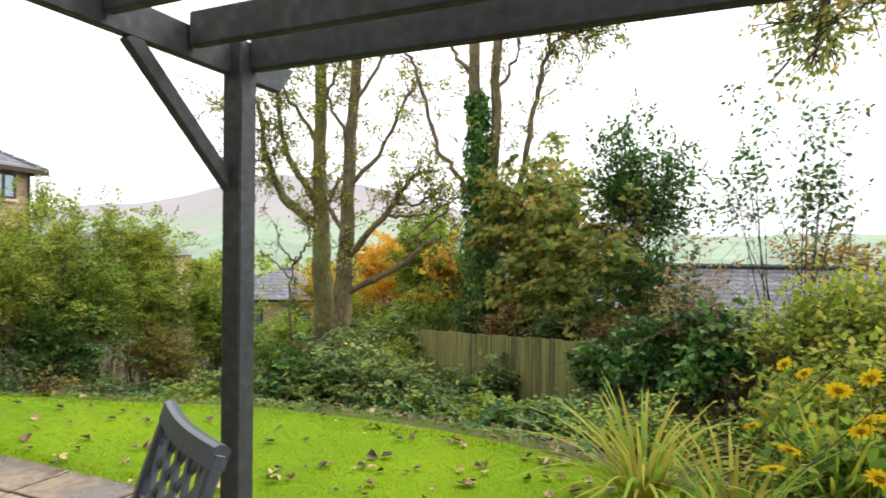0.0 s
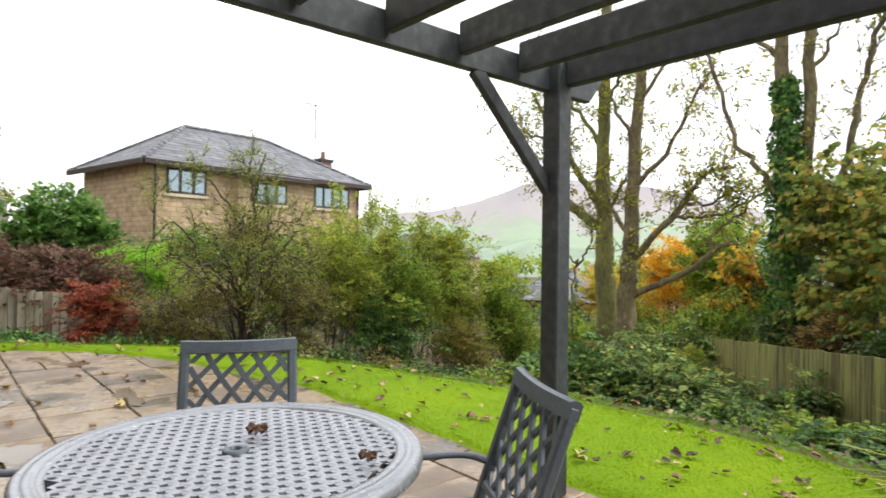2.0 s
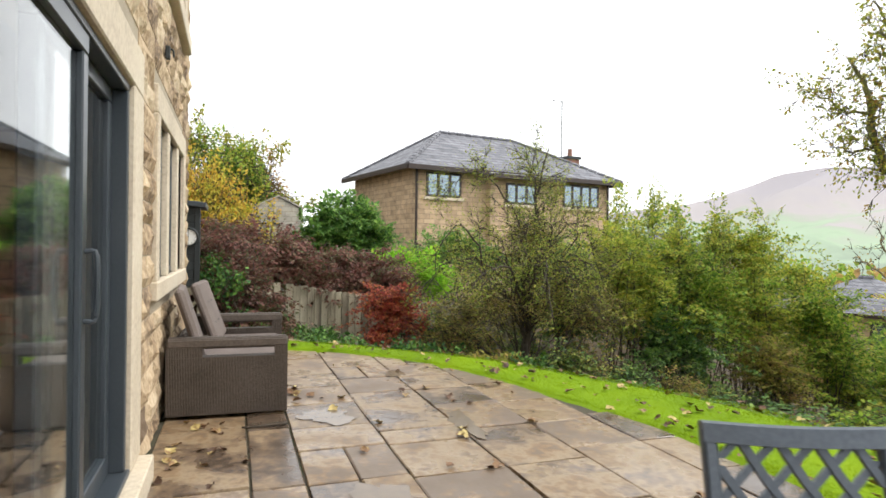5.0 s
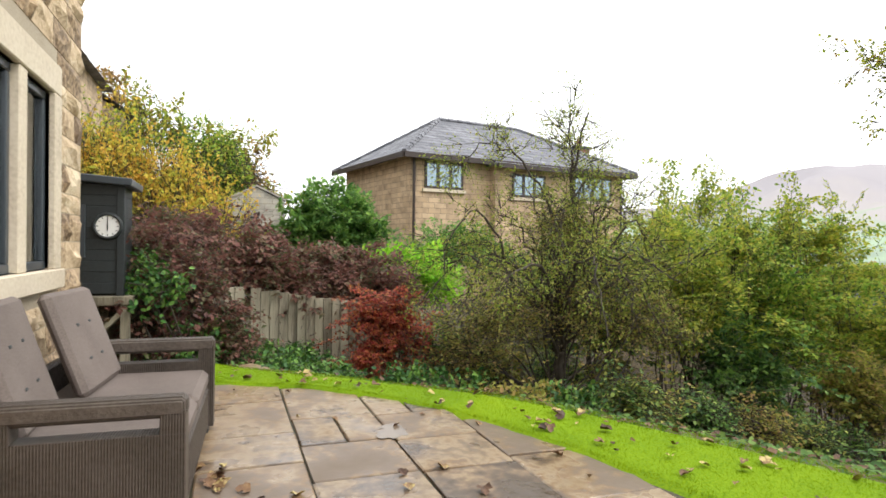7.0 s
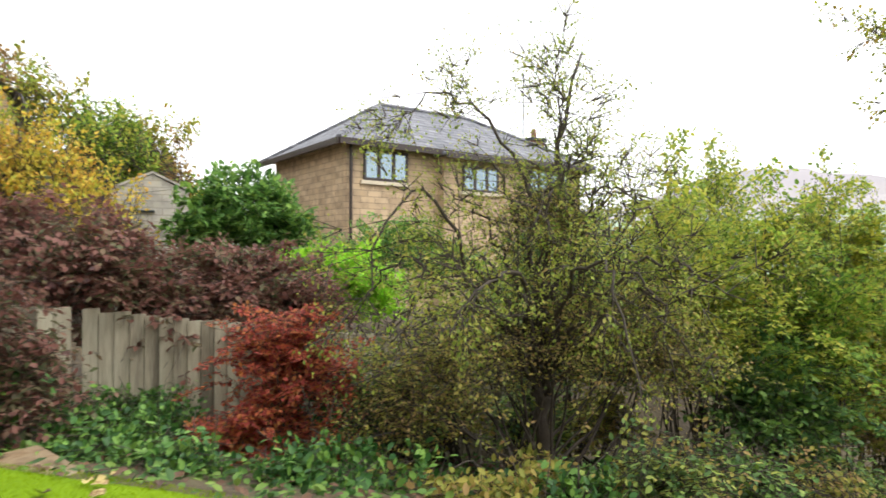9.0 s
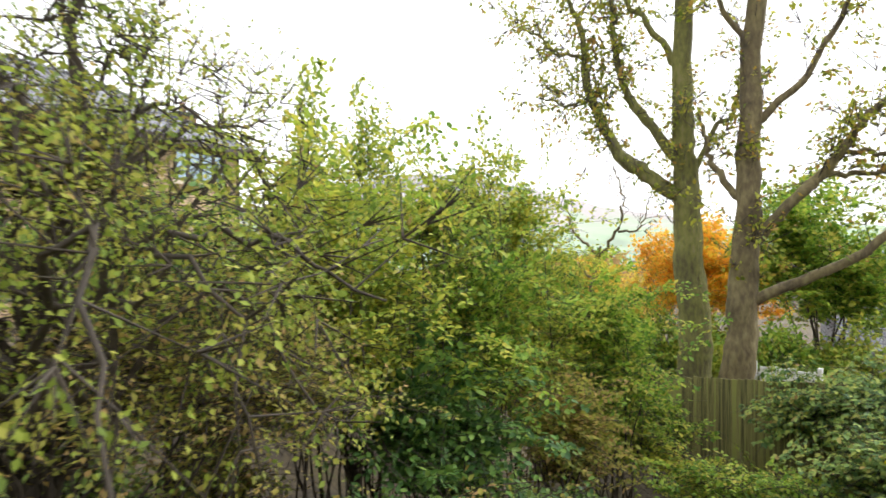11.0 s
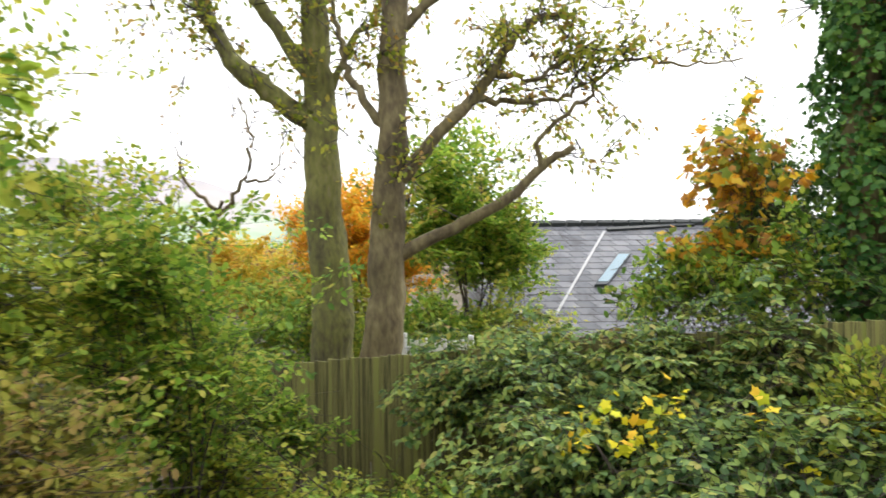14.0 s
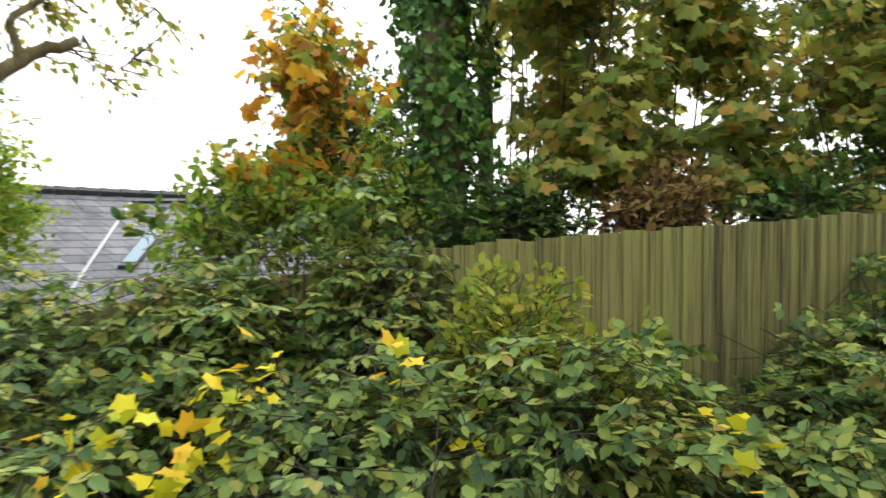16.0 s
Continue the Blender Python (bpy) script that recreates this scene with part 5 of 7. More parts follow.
tree("tree", (-9.08, 13.97, -3.0), [
    ([(-9.1, 13.95, -3.1), (-9.08, 13.96, -1.35), (-8.98, 13.99, -0.4), (-8.93, 14.02, 0.8), (-8.88, 14.05, 2.0), (-8.84, 14.08, 3.93), (-8.65, 14.14, 6.6), (-8.4, 14.24, 9.0)], 0.30, 0.12, 3),
    ([(-8.85, 14.04, 0.12), (-8.21, 14.18, 0.44), (-7.34, 14.38, 0.91), (-6.87, 14.5, 1.34), (-6.44, 14.6, 1.59)], 0.10, 0.05, 0.6),
    ([(-6.9, 14.5, 1.32), (-6.83, 14.51, 1.78), (-6.16, 14.67, 2.37), (-5.67, 14.79, 2.83), (-4.75, 15.0, 2.8), (-3.97, 15.17, 2.91)], 0.04, 0.012, 1.2),
    ([(-8.85, 14.05, 1.1), (-8.27, 14.18, 1.76), (-7.72, 14.32, 2.31), (-7.33, 14.41, 2.87), (-6.97, 14.5, 3.34), (-6.39, 14.63, 3.38)], 0.105, 0.03, 3.0),
    ([(-7.75, 14.32, 2.25), (-7.26, 14.42, 2.19), (-6.63, 14.56, 2.26), (-6.24, 14.66, 2.54)], 0.05, 0.02, 1.6),
    ([(-7.5, 14.37, 2.57), (-6.86, 14.52, 2.58), (-6.16, 14.68, 3.05)], 0.045, 0.02, 1.6),
    ([(-8.9, 14.03, 1.65), (-9.36, 13.95, 2.41), (-9.51, 13.92, 2.81), (-9.63, 13.9, 3.45)], 0.07, 0.03, 0.6),
    ([(-8.8, 14.1, 3.1), (-8.0, 14.27, 3.95), (-7.4, 14.4, 5.1), (-6.9, 14.5, 6.0)], 0.075, 0.025, 2.4),
    ([(-8.8, 14.08, 4.3), (-9.3, 13.8, 5.3), (-9.6, 13.6, 6.4)], 0.06, 0.02, 1.2),
    ([(-8.7, 14.1, 5.3), (-7.9, 14.2, 6.5), (-7.5, 14.3, 7.8)], 0.06, 0.02, 1.5),
], "tall sycamore with mossy bark and thinning autumn leaves", L_SPARSE, 3, leaf=0.095, tip_n=9)
tree("tree", (-9.8, 14.38, -3.0), [
    ([(-9.78, 14.36, -3.1), (-9.8, 14.36, -1.47), (-9.83, 14.37, -0.1), (-9.95, 14.36, 1.35), (-9.94, 14.38, 2.28), (-10.01, 14.37, 3.31), (-10.0, 14.36, 5.2), (-9.9, 14.25, 7.5), (-9.8, 14.2, 9.0)], 0.33, 0.11, 3),
    ([(-9.98, 14.35, 1.95), (-10.73, 14.2, 2.51), (-11.22, 14.1, 3.07), (-11.63, 14.02, 4.01), (-11.75, 13.9, 5.2), (-12.1, 13.7, 6.2)], 0.16, 0.035, 4.5),
    ([(-11.6, 14.02, 3.9), (-12.1, 13.9, 3.85), (-12.6, 13.8, 4.1)], 0.04, 0.012, 1.4),
    ([(-11.7, 13.95, 4.7), (-12.3, 13.6, 5.0), (-12.9, 13.4, 5.6)], 0.04, 0.012, 1.6),
    ([(-10.02, 14.35, 2.6), (-10.72, 14.22, 3.57), (-11.0, 14.16, 4.17), (-11.2, 14.0, 5.5), (-11.1, 13.9, 6.8)], 0.11, 0.025, 3.4),
    ([(-9.93, 14.38, 2.15), (-9.52, 14.49, 3.13), (-9.14, 14.58, 3.6), (-9.0, 14.7, 4.6)], 0.06, 0.02, 1.0),
    ([(-10.0, 14.37, 4.3), (-10.7, 14.1, 5.4), (-11.3, 13.9, 6.4), (-11.5, 13.8, 7.4)], 0.07, 0.02, 2.2),
    ([(-9.95, 14.35, 5.4), (-9.5, 14.5, 6.4), (-9.3, 14.6, 7.6)], 0.06, 0.02, 1.6),
], "mossy twin sycamore with curving limbs, leaves thinning", L_SPARSE, 4, bark=M_MOSSBARK, leaf=0.095, tip_n=9)
tree("ivy_tree", (-4.25, 11.9, -2.5), [
    ([(-4.25, 11.9, -2.6), (-4.25, 11.88, 0), (-4.29, 11.87, 3.03), (-4.38, 11.83, 5.77), (-4.4, 11.9, 8.5)], 0.20, 0.08, 1.0),
    ([(-4.15, 11.95, -0.5), (-4.02, 11.98, 1.5), (-3.99, 12.0, 3.03), (-3.92, 12.02, 5.89), (-3.85, 12.1, 8.5)], 0.15, 0.08, 1.0),
    ([(-2.9, 12.45, 5.6), (-2.4, 12.55, 6.0), (-1.8, 12.7, 6.2)], 0.03, 0.01, 9),
    ([(-3.5, 12.2, -2.4), (-3.45, 12.22, 1.5), (-3.35, 12.25, 3.3), (-3.1, 12.37, 4.75), (-2.88, 12.47, 5.9), (-2.7, 12.6, 7.2)], 0.085, 0.03, 2.4),
    ([(-4.35, 11.85, 2.3), (-4.65, 11.72, 2.9), (-5.11, 11.52, 3.61), (-5.51, 11.35, 5.16), (-5.84, 11.2, 5.6)], 0.065, 0.025, 0.6),
    ([(-4.38, 11.83, 5.0), (-4.8, 11.7, 5.6), (-5.0, 11.6, 6.8)], 0.06, 0.02, 0.8),
    ([(-4.0, 12.0, 4.6), (-3.6, 12.1, 5.2), (-3.45, 12.2, 6.4)], 0.05, 0.02, 0.8),
], "tall twin-stemmed tree wrapped in dark green ivy", L_SPARSE, 5, ivy=([(-4.2, 11.9, -1.8), (-4.2, 11.9, 0.5), (-4.25, 11.9, 2.6), (-4.3, 11.87, 4.6)], 0.32, 9000))


tree("border_tree", (4.6, 6.2, -0.9), [
    ([(4.6, 6.2, -1.0), (4.6, 6.2, 1.5), (4.5, 6.2, 3.2), (4.3, 6.3, 5.5), (4.2, 6.3, 8.0)], 0.16, 0.06, 1.5),
    ([(4.5, 6.2, 3.2), (3.2, 6.5, 4.5), (2.0, 6.8, 4.8), (1.3, 6.95, 4.3), (1.1, 7.0, 3.5)], 0.06, 0.012, 14),
], "garden tree with a drooping leafy branch", L_SYC, 6, leaf=0.07, tip_n=9, twig_len=0.3)


# ---- hedge and shrubs, from the house corner round the bank ----
def gz_at(x, y):
    return float(ground_z(x, y)[0])


def bush(name, x, y, lobes, n, leaf, shape, leaves, label, seed, **kw):
    return shrub(name, (x, y, gz_at(x, y) - 0.02), lobes, n, leaf, shape, leaves, label, seed=seed, **kw)


SPRAY = dict(up=0.2, droop=0.45, twig_n=8, length=0.75, ragged=0.5, depth=0.55, twigs=1.0, twig_r=0.003, flat=1.2, hang=0.3, fan=0.55)
bush("berberis_bush", -11.4, -0.9, [(-11.5, -0.75, 0.85, 0.8, 0.75, 0.7), (-11.3, -0.65, 0.25, 0.75, 0.75, 0.55), (-11.9, -1.1, 1.05, 0.7, 0.7, 0.65), (-11.4, -0.2, 0.25, 0.6, 0.5, 0.5)], 460, 0.068, "simple", L_PURPLE, "mixed purple and green berberis bush by the summerhouse", 11, per=7, **SPRAY)
bush("berberis_bush", -13.2, 0.6, [(-13.0, 0.3, 1.0, 0.9, 1.0, 0.7), (-13.4, 1.5, 0.85, 0.9, 1.1, 0.65), (-13.5, -0.8, 1.35, 0.9, 0.9, 0.65), (-13.6, 2.5, 0.6, 0.7, 0.7, 0.55), (-12.75, 0.9, 0.55, 0.6, 0.9, 0.5)], 560, 0.08, "simple", L_PURPLE, "wide purple-leaved berberis leaning over the fence", 12, per=7, **SPRAY)
bush("laurel_bush", -10.9, -0.6, [(-10.75, -0.85, 0.78, 0.3, 0.35, 0.32), (-11.0, -0.5, 0.0, 0.5, 0.5, 0.45), (-11.3, -1.2, 0.95, 0.45, 0.45, 0.35)], 300, 0.065, "oval", L_IVY, "glossy green climbing shrub beside the clock", 13, per=8, ragged=0.6, length=0.3, depth=0.6, clump=9)
bush("red_bush", -11.3, 1.82, [(-11.35, 1.85, 0.33, 0.42, 0.55, 0.45), (-11.25, 1.95, 0.0, 0.48, 0.66, 0.48), (-11.2, 1.75, -0.45, 0.55, 0.7, 0.35), (-11.15, 1.4, -0.4, 0.4, 0.4, 0.3)], 430, 0.048, "simple", L_RED, "small red-leaved autumn acer bush in front of the fence", 14, length=0.4, twig_n=8, per=7, up=0.1, droop=0.25, ragged=0.5, depth=0.7, twigs=1.0, twig_r=0.0022)
bush("bright_green_shrub", -15.2, 2.9, [(-15.1, 3.15, 0.85, 0.75, 0.85, 0.5), (-15.4, 3.9, 0.5, 0.7, 0.8, 0.5)], 210, 0.10, "oval", L_BRIGHT, "bright green leafy shrub behind the fence", 15, twig_n=6, per=5, length=0.6, up=0.8, droop=0.1, face=0.4)
bush("round_bush", -18.2, 2.2, [(-18.2, 2.25, 2.0, 1.1, 1.15, 0.98), (-18.0, 2.9, 1.6, 0.8, 0.8, 0.75), (-18.1, 1.6, 1.65, 0.8, 0.8, 0.75)], 420, 0.12, "oval", L_LAUREL, "rounded green laurel bush before the neighbour's house", 16, depth=0.45, ragged=0.2, length=0.55, twig_n=6, per=5, up=0.4, low=-0.8, twigs=1.0, face=0.6)
bush("green_shrub", -18.5, 5.2, [(-18.4, 5.2, 1.1, 1.0, 1.4, 0.9), (-18.2, 6.6, 0.9, 0.9, 1.1, 0.8)], 260, 0.09, "oval", L_LAUREL, "green shrub below the neighbour's window", 17, twig_n=7, per=5, length=0.7, ragged=0.4, up=0.3)
bush("hedge_shrub", -17.0, 9.5, [(-17, 8.5, 0.3, 1.2, 1.6, 1.2), (-17.2, 11, 0.1, 1.3, 1.8, 1.3), (-17.5, 13.5, -0.2, 1.3, 1.8, 1.4)], 2600, 0.1, "simple", L_GREEN, "green hedge shrubs along the neighbour's boundary", 18)

# thorn tree with tangled arching branches
T0 = np.array((-10.45, 3.95, gz_at(-10.45, 3.95) - 0.05))
tr = np.random.default_rng(21)
thorn_limbs = [([T0, T0 + np.array((0.02, 0.03, 0.9)), T0 + np.array((-0.02, 0.05, 1.7)), T0 + np.array((0.05, 0.2, 2.7)), T0 + np.array((0.1, 0.35, 3.9))], 0.075, 0.012, 3.0)]
thorn_limbs += [([T0 + np.array((0.03, 0.15, 2.2)), T0 + np.array((-0.1, -0.45, 3.3)), T0 + np.array((-0.28, -0.9, 3.55)), T0 + np.array((-0.42, -1.25, 3.2))], 0.018, 0.005, 3.6),
                ([T0 + np.array((0.05, 0.2, 2.6)), T0 + np.array((0.2, 0.1, 3.4)), T0 + np.array((0.2, 0.05, 3.95))], 0.016, 0.004, 4.2),
                ([T0 + np.array((0.0, 0.2, 2.0)), T0 + np.array((0.1, 0.8, 2.7)), T0 + np.array((0.15, 1.3, 2.75))], 0.02, 0.005, 3.0)]
for i in range(16):
    a = i * 2.399 + 0.3
    h = 0.9 + 1.2 * tr.random()
    reach = 1.0 + 0.9 * tr.random()
    d3 = np.array((math.cos(a), math.sin(a), 0))
    s0 = T0 + np.array((0, 0.03, h * 0.7))
    thorn_limbs.append(([s0, s0 + d3 * reach * 0.4 + np.array((0, 0, 0.55 + 0.3 * tr.random())), s0 + d3 * reach * 0.8 + np.array((0, 0, 0.7 + 0.7 * tr.random())), s0 + d3 * reach * 1.15 + np.array((0, 0, 0.1 + 0.7 * tr.random()))], 0.026, 0.005, 2.2))
for i in range(6):
    a = i * 2.399 + 1.1
    d3 = np.array((0.7 * math.cos(a), math.sin(a), 0)) * (0.35 + 0.5 * tr.random())
    s0 = T0 + np.array((0, 0.05, 1.3 + 0.5 * tr.random()))
    thorn_limbs.append(([s0, s0 + d3 * 0.35 + np.array((0, 0, 0.55)), s0 + d3 * 0.8 + np.array((0, 0, 1.0 + 0.3 * tr.random())), s0 + d3 * 1.3 + np.array((0, 0, 1.1 + 0.4 * tr.random()))], 0.024, 0.005, 1.8))
tree("thorn_tree", tuple(T0), thorn_limbs, "tangled hawthorn tree with sparse yellow-green leaves", L_THORN, 22, tip_n=12, leaf=0.031, twig_len=0.26, subs=4, bark=M_TWIG, dense=9, twig_r=0.006, shape="simple")
bush("thorn_thicket", -10.4, 4.0, [(-10.5, 3.3, 0.35, 0.95, 0.95, 0.75), (-10.4, 4.5, 0.45, 1.0, 1.0, 0.85), (-10.3, 5.2, 0.2, 0.8, 0.8, 0.8), (-10.6, 2.7, -0.1, 0.6, 0.6, 0.6), (-10.35, 4.05, 1.5, 0.6, 0.65, 0.6)], 560, 0.04, "simple", L_OLIVE, "dense brown and olive thorn thicket with bare stems", 23, twig_n=9, per=5, length=0.6, stems=26, twigs=1.0, depth=0.8, droop=0.35, up=0.05, ragged=0.5, twig_r=0.0024)

for i, (x, y, top, rad, mt, k, leaf, nm) in enumerate((
        (-10.7, 6.2, 1.85, 1.05, L_LIME, 300, 0.06, "yellow-green hazel shrub in the boundary hedge"), (-10.5, 7.6, 1.9, 1.1, L_GREEN, 300, 0.062, "tall green hazel shrub over the bank"),
        (-10.6, 9.2, 1.95, 1.1, L_LIME, 300, 0.062, "leafy yellow-green hazel shrub on the slope"), (-11.7, 7.4, 2.2, 1.1, L_LIME, 200, 0.06, "thin yellow-green shrub behind the hedge"),
        (-11.7, 9.9, 2.0, 1.2, L_GREEN, 210, 0.066, "green shrub behind the hedge"), (-11.4, 11.7, 1.3, 1.0, L_LIME, 190, 0.066, "yellow-green hazel shrub at the low end of the hedge"),
        (-10.1, 6.9, 0.15, 0.8, L_DEEP, 190, 0.075, "dark green shrub at the hedge foot"), (-9.9, 8.9, -0.2, 0.75, L_OLIVE, 190, 0.06, "olive-green undershrub on the slope"),
        (-9.9, 10.4, 0.7, 0.9, L_GREEN, 230, 0.066, "green undershrub below the sycamores"), (-12.6, 5.9, 1.75, 1.1, L_DEEP, 240, 0.085, "dark green elder in the hedge"))):
    g0 = gz_at(x, y)
    mid = (g0 + top) / 2
    bush("hazel_shrub", x, y, [(x, y, mid + 0.3, rad, rad, (top - g0) * 0.4), (x - 0.1, y + 0.3, mid - 0.2, rad * 0.7, rad * 0.7, (top - g0) * 0.3), (x - 0.1, y - 0.3, top - 0.55, rad * 0.65, rad * 0.65, 0.6)], k, leaf, "oval", mt, nm, 30 + i, twig_n=8, per=6, length=0.7, stems=12, stem_r=0.016, depth=0.8, ragged=0.65, up=0.3, droop=0.25, twigs=0.55, twig_r=0.0028)
for i, (x, y, top) in enumerate(((-11.6, 7.5, 2.9), (-11.2, 6.4, 2.6), (-12.2, 8.6, 2.7), (-10.9, 8.4, 2.45), (-10.3, 7.0, 2.35), (-10.4, 8.0, 2.3), (-10.9, 9.6, 2.4))):
    bush("tall_shoot", x, y, [(x, y, top - 0.9, 0.3, 0.3, 0.95)], 34, 0.055, "oval", L_LIME, "tall thin leafy shoots rising from the hedge", 140 + i, twig_n=6, per=5, length=0.45, stems=4, stem_r=0.009, depth=0.9, ragged=0.5, up=1.1, droop=0.05, twigs=1.0, twig_r=0.0025)

for i, (x, y, mt) in enumerate(((-11.6, 3.6, L_OLIVE), (-11.7, 4.7, L_BRAMBLE), (-11.6, 5.7, L_OLIVE), (-11.2, 2.9, L_BRAMBLE))):
    bush("thicket_shrub", x, y, [(x, y, gz_at(x, y) + 0.55, 0.6, 0.65, 0.6)], 80, 0.055, "oval", mt, "tangled low thicket with bare brown stems under the thorn", 170 + i, twig_n=7, per=5, length=0.5, stems=14, twigs=1.0, ragged=0.5, bark=M_TWIG)

# low growth at the foot of the bank and along the fences
low = [(-12.0, 0.55, -0.35, 0.5, 0.6, 0.35), (-11.6, 2.7, -0.55, 0.5, 0.7, 0.4), (-11.0, 0.4, -0.25, 0.45, 0.5, 0.25)]
bush("ground_ivy", -11.8, 1.0, low, 1000, 0.058, "oval", L_IVY, "low dark green ground cover under the fence", 41, length=0.2, per=7)
for i, (x, y, top, rx, mt, leaf, k) in enumerate(((-5.6, 5.9, -0.25, 0.75, L_GREEN, 0.07, 900), (-4.9, 6.6, 0.05, 0.8, L_DEEP, 0.075, 1200), (-3.9, 6.4, 0.2, 0.85, L_BRAMBLE, 0.07, 1300), (-3.1, 6.0, -0.2, 0.8, L_DEEP, 0.07, 1000), (-2.2, 6.2, -0.28, 0.75, L_GREEN, 0.065, 800), (-1.3, 5.9, -0.2, 0.8, L_DEEP, 0.07, 900), (-4.6, 8.0, -0.75, 0.7, L_BRAMBLE, 0.06, 700), (-3.7, 7.8, -0.55, 0.7, L_DEEP, 0.06, 700), (-2.7, 7.3, -0.6, 0.7, L_BRAMBLE, 0.06, 700), (-0.3, 5.6, 0.1, 0.7, L_GREEN, 0.065, 800), (-6.3, 4.9, -0.35, 0.5, L_DEEP, 0.06, 400))):
    g0 = gz_at(x, y)
    hh = (top - g0) / 2
    bush("bramble_bank", x, y, [(x, y, g0 + hh, rx, rx, hh * 1.05), (x + 0.5, y + 0.2, g0 + hh * 0.6, rx * 0.75, rx * 0.75, hh * 0.7), (x - 0.45, y - 0.15, g0 + hh * 0.7, rx * 0.7, rx * 0.7, hh * 0.7)], k // 9, leaf, "oval", mt, "leafy bramble and shrub growth on the bank", 420 + i, twig_n=7, per=4, three=i % 3 > 0, length=0.55, ragged=0.6, depth=0.65, droop=0.4, twigs=1.0, twig_r=0.003, group="bank undergrowth")
bush("bramble_mound", -6.2, 10.2, [(-6.9, 10.9, -1.15, 0.8, 0.7, 0.6), (-6.0, 10.3, -1.05, 0.8, 0.7, 0.5), (-5.2, 9.8, -1.05, 0.8, 0.7, 0.5), (-6.3, 9.6, -1.5, 0.9, 0.7, 0.4)], 540, 0.066, "oval", L_BRAMBLE, "bramble mound with mid-green leaves before the fence", 44, twig_n=6, per=3, three=True, length=0.7, ragged=0.7, depth=0.6, droop=0.5, twigs=1.0, twig_r=0.003, hang=0.5, face=0.6)
bush("golden_bramble", -5.9, 9.9, [(-5.9, 9.9, -1.05, 0.75, 0.6, 0.45), (-5.4, 9.5, -1.15, 0.6, 0.5, 0.4), (-6.6, 10.3, -1.1, 0.5, 0.4, 0.4)], 70, 0.075, "palm", L_GOLD, "yellowed lobed leaves among the brambles", 48, per=3, length=0.2, clump=3, tight=0.12, depth=0.25, stems=3)
bush("privet_shrub", -5.15, 10.1, [(-5.2, 10.05, -0.75, 0.42, 0.35, 0.5), (-4.9, 9.8, -1.1, 0.5, 0.4, 0.45)], 90, 0.06, "oval", L_LIME, "fresh green privet shoots against the fence", 49, twig_n=7, per=5, length=0.4, up=0.9, droop=0.05, twigs=1.0, face=0.4)
bush("bramble_mound", -4.7, 9.0, [(-4.7, 9.0, -1.35, 0.6, 0.5, 0.45), (-4.0, 8.9, -1.2, 0.5, 0.4, 0.45)], 160, 0.066, "oval", L_BRAMBLE, "low bramble with white seed heads before the fence", 56, twig_n=6, per=3, three=True, length=0.5, ragged=0.6, droop=0.4, hang=0.5, face=0.6, twigs=1.0)
bush("slope_shrub", -8.0, 11.4, [(-8.9, 11.6, -2.15, 0.8, 0.6, 0.35), (-7.9, 11.5, -2.05, 0.7, 0.5, 0.35), (-9.8, 10.9, -1.6, 0.7, 0.7, 0.55)], 230, 0.065, "oval", L_LIME, "light green undergrowth on the slope", 45, twig_n=7, per=6, length=0.55, ragged=0.5, droop=0.35, twigs=1.0)
bush("slope_shrub", -7.2, 10.2, [(-7.6, 10.3, -1.75, 0.7, 0.6, 0.35), (-8.6, 10.2, -1.75, 0.7, 0.6, 0.45)], 170, 0.06, "oval", L_GREEN, "low green undergrowth on the slope", 50, twig_n=7, per=6, length=0.5, ragged=0.5, droop=0.35, twigs=1.0)
bush("slope_shrub", -9.7, 12.5, [(-9.75, 12.5, -1.75, 0.55, 0.5, 0.55), (-10.3, 12.3, -1.6, 0.6, 0.5, 0.6)], 120, 0.066, "oval", L_GREEN, "green shrub hiding the low end of the fence", 55, twig_n=7, per=5, length=0.5, ragged=0.4, up=0.3, twigs=1.0)
bush("fence_ivy", -7.0, 11.9, [(-7.9, 12.3, -1.15, 0.75, 0.5, 0.55), (-7.0, 11.75, -0.95, 0.9, 0.55, 0.62), (-6.1, 11.2, -0.75, 0.9, 0.5, 0.6), (-5.4, 10.9, -0.5, 0.6, 0.45, 0.5), (-6.6, 11.3, -1.5, 1.1, 0.5, 0.6)], 600, 0.068, "oval", L_BRAMBLE, "thick ivy and bramble mass draped over the fence", 46, twig_n=6, per=3, three=True, length=0.65, depth=0.5, droop=0.55, ragged=0.6, twigs=1.0, twig_r=0.003, hang=0.6, face=0.6)
bush("fence_ivy", -0.9, 8.2, [(-0.6, 7.95, -0.1, 0.8, 0.35, 0.5), (0.2, 7.4, 0.1, 0.9, 0.5, 0.6)], 1300, 0.08, "lobed", L_IVY, "dark ivy hanging over the fence end", 47, per=7, length=0.3, drop=0.3)

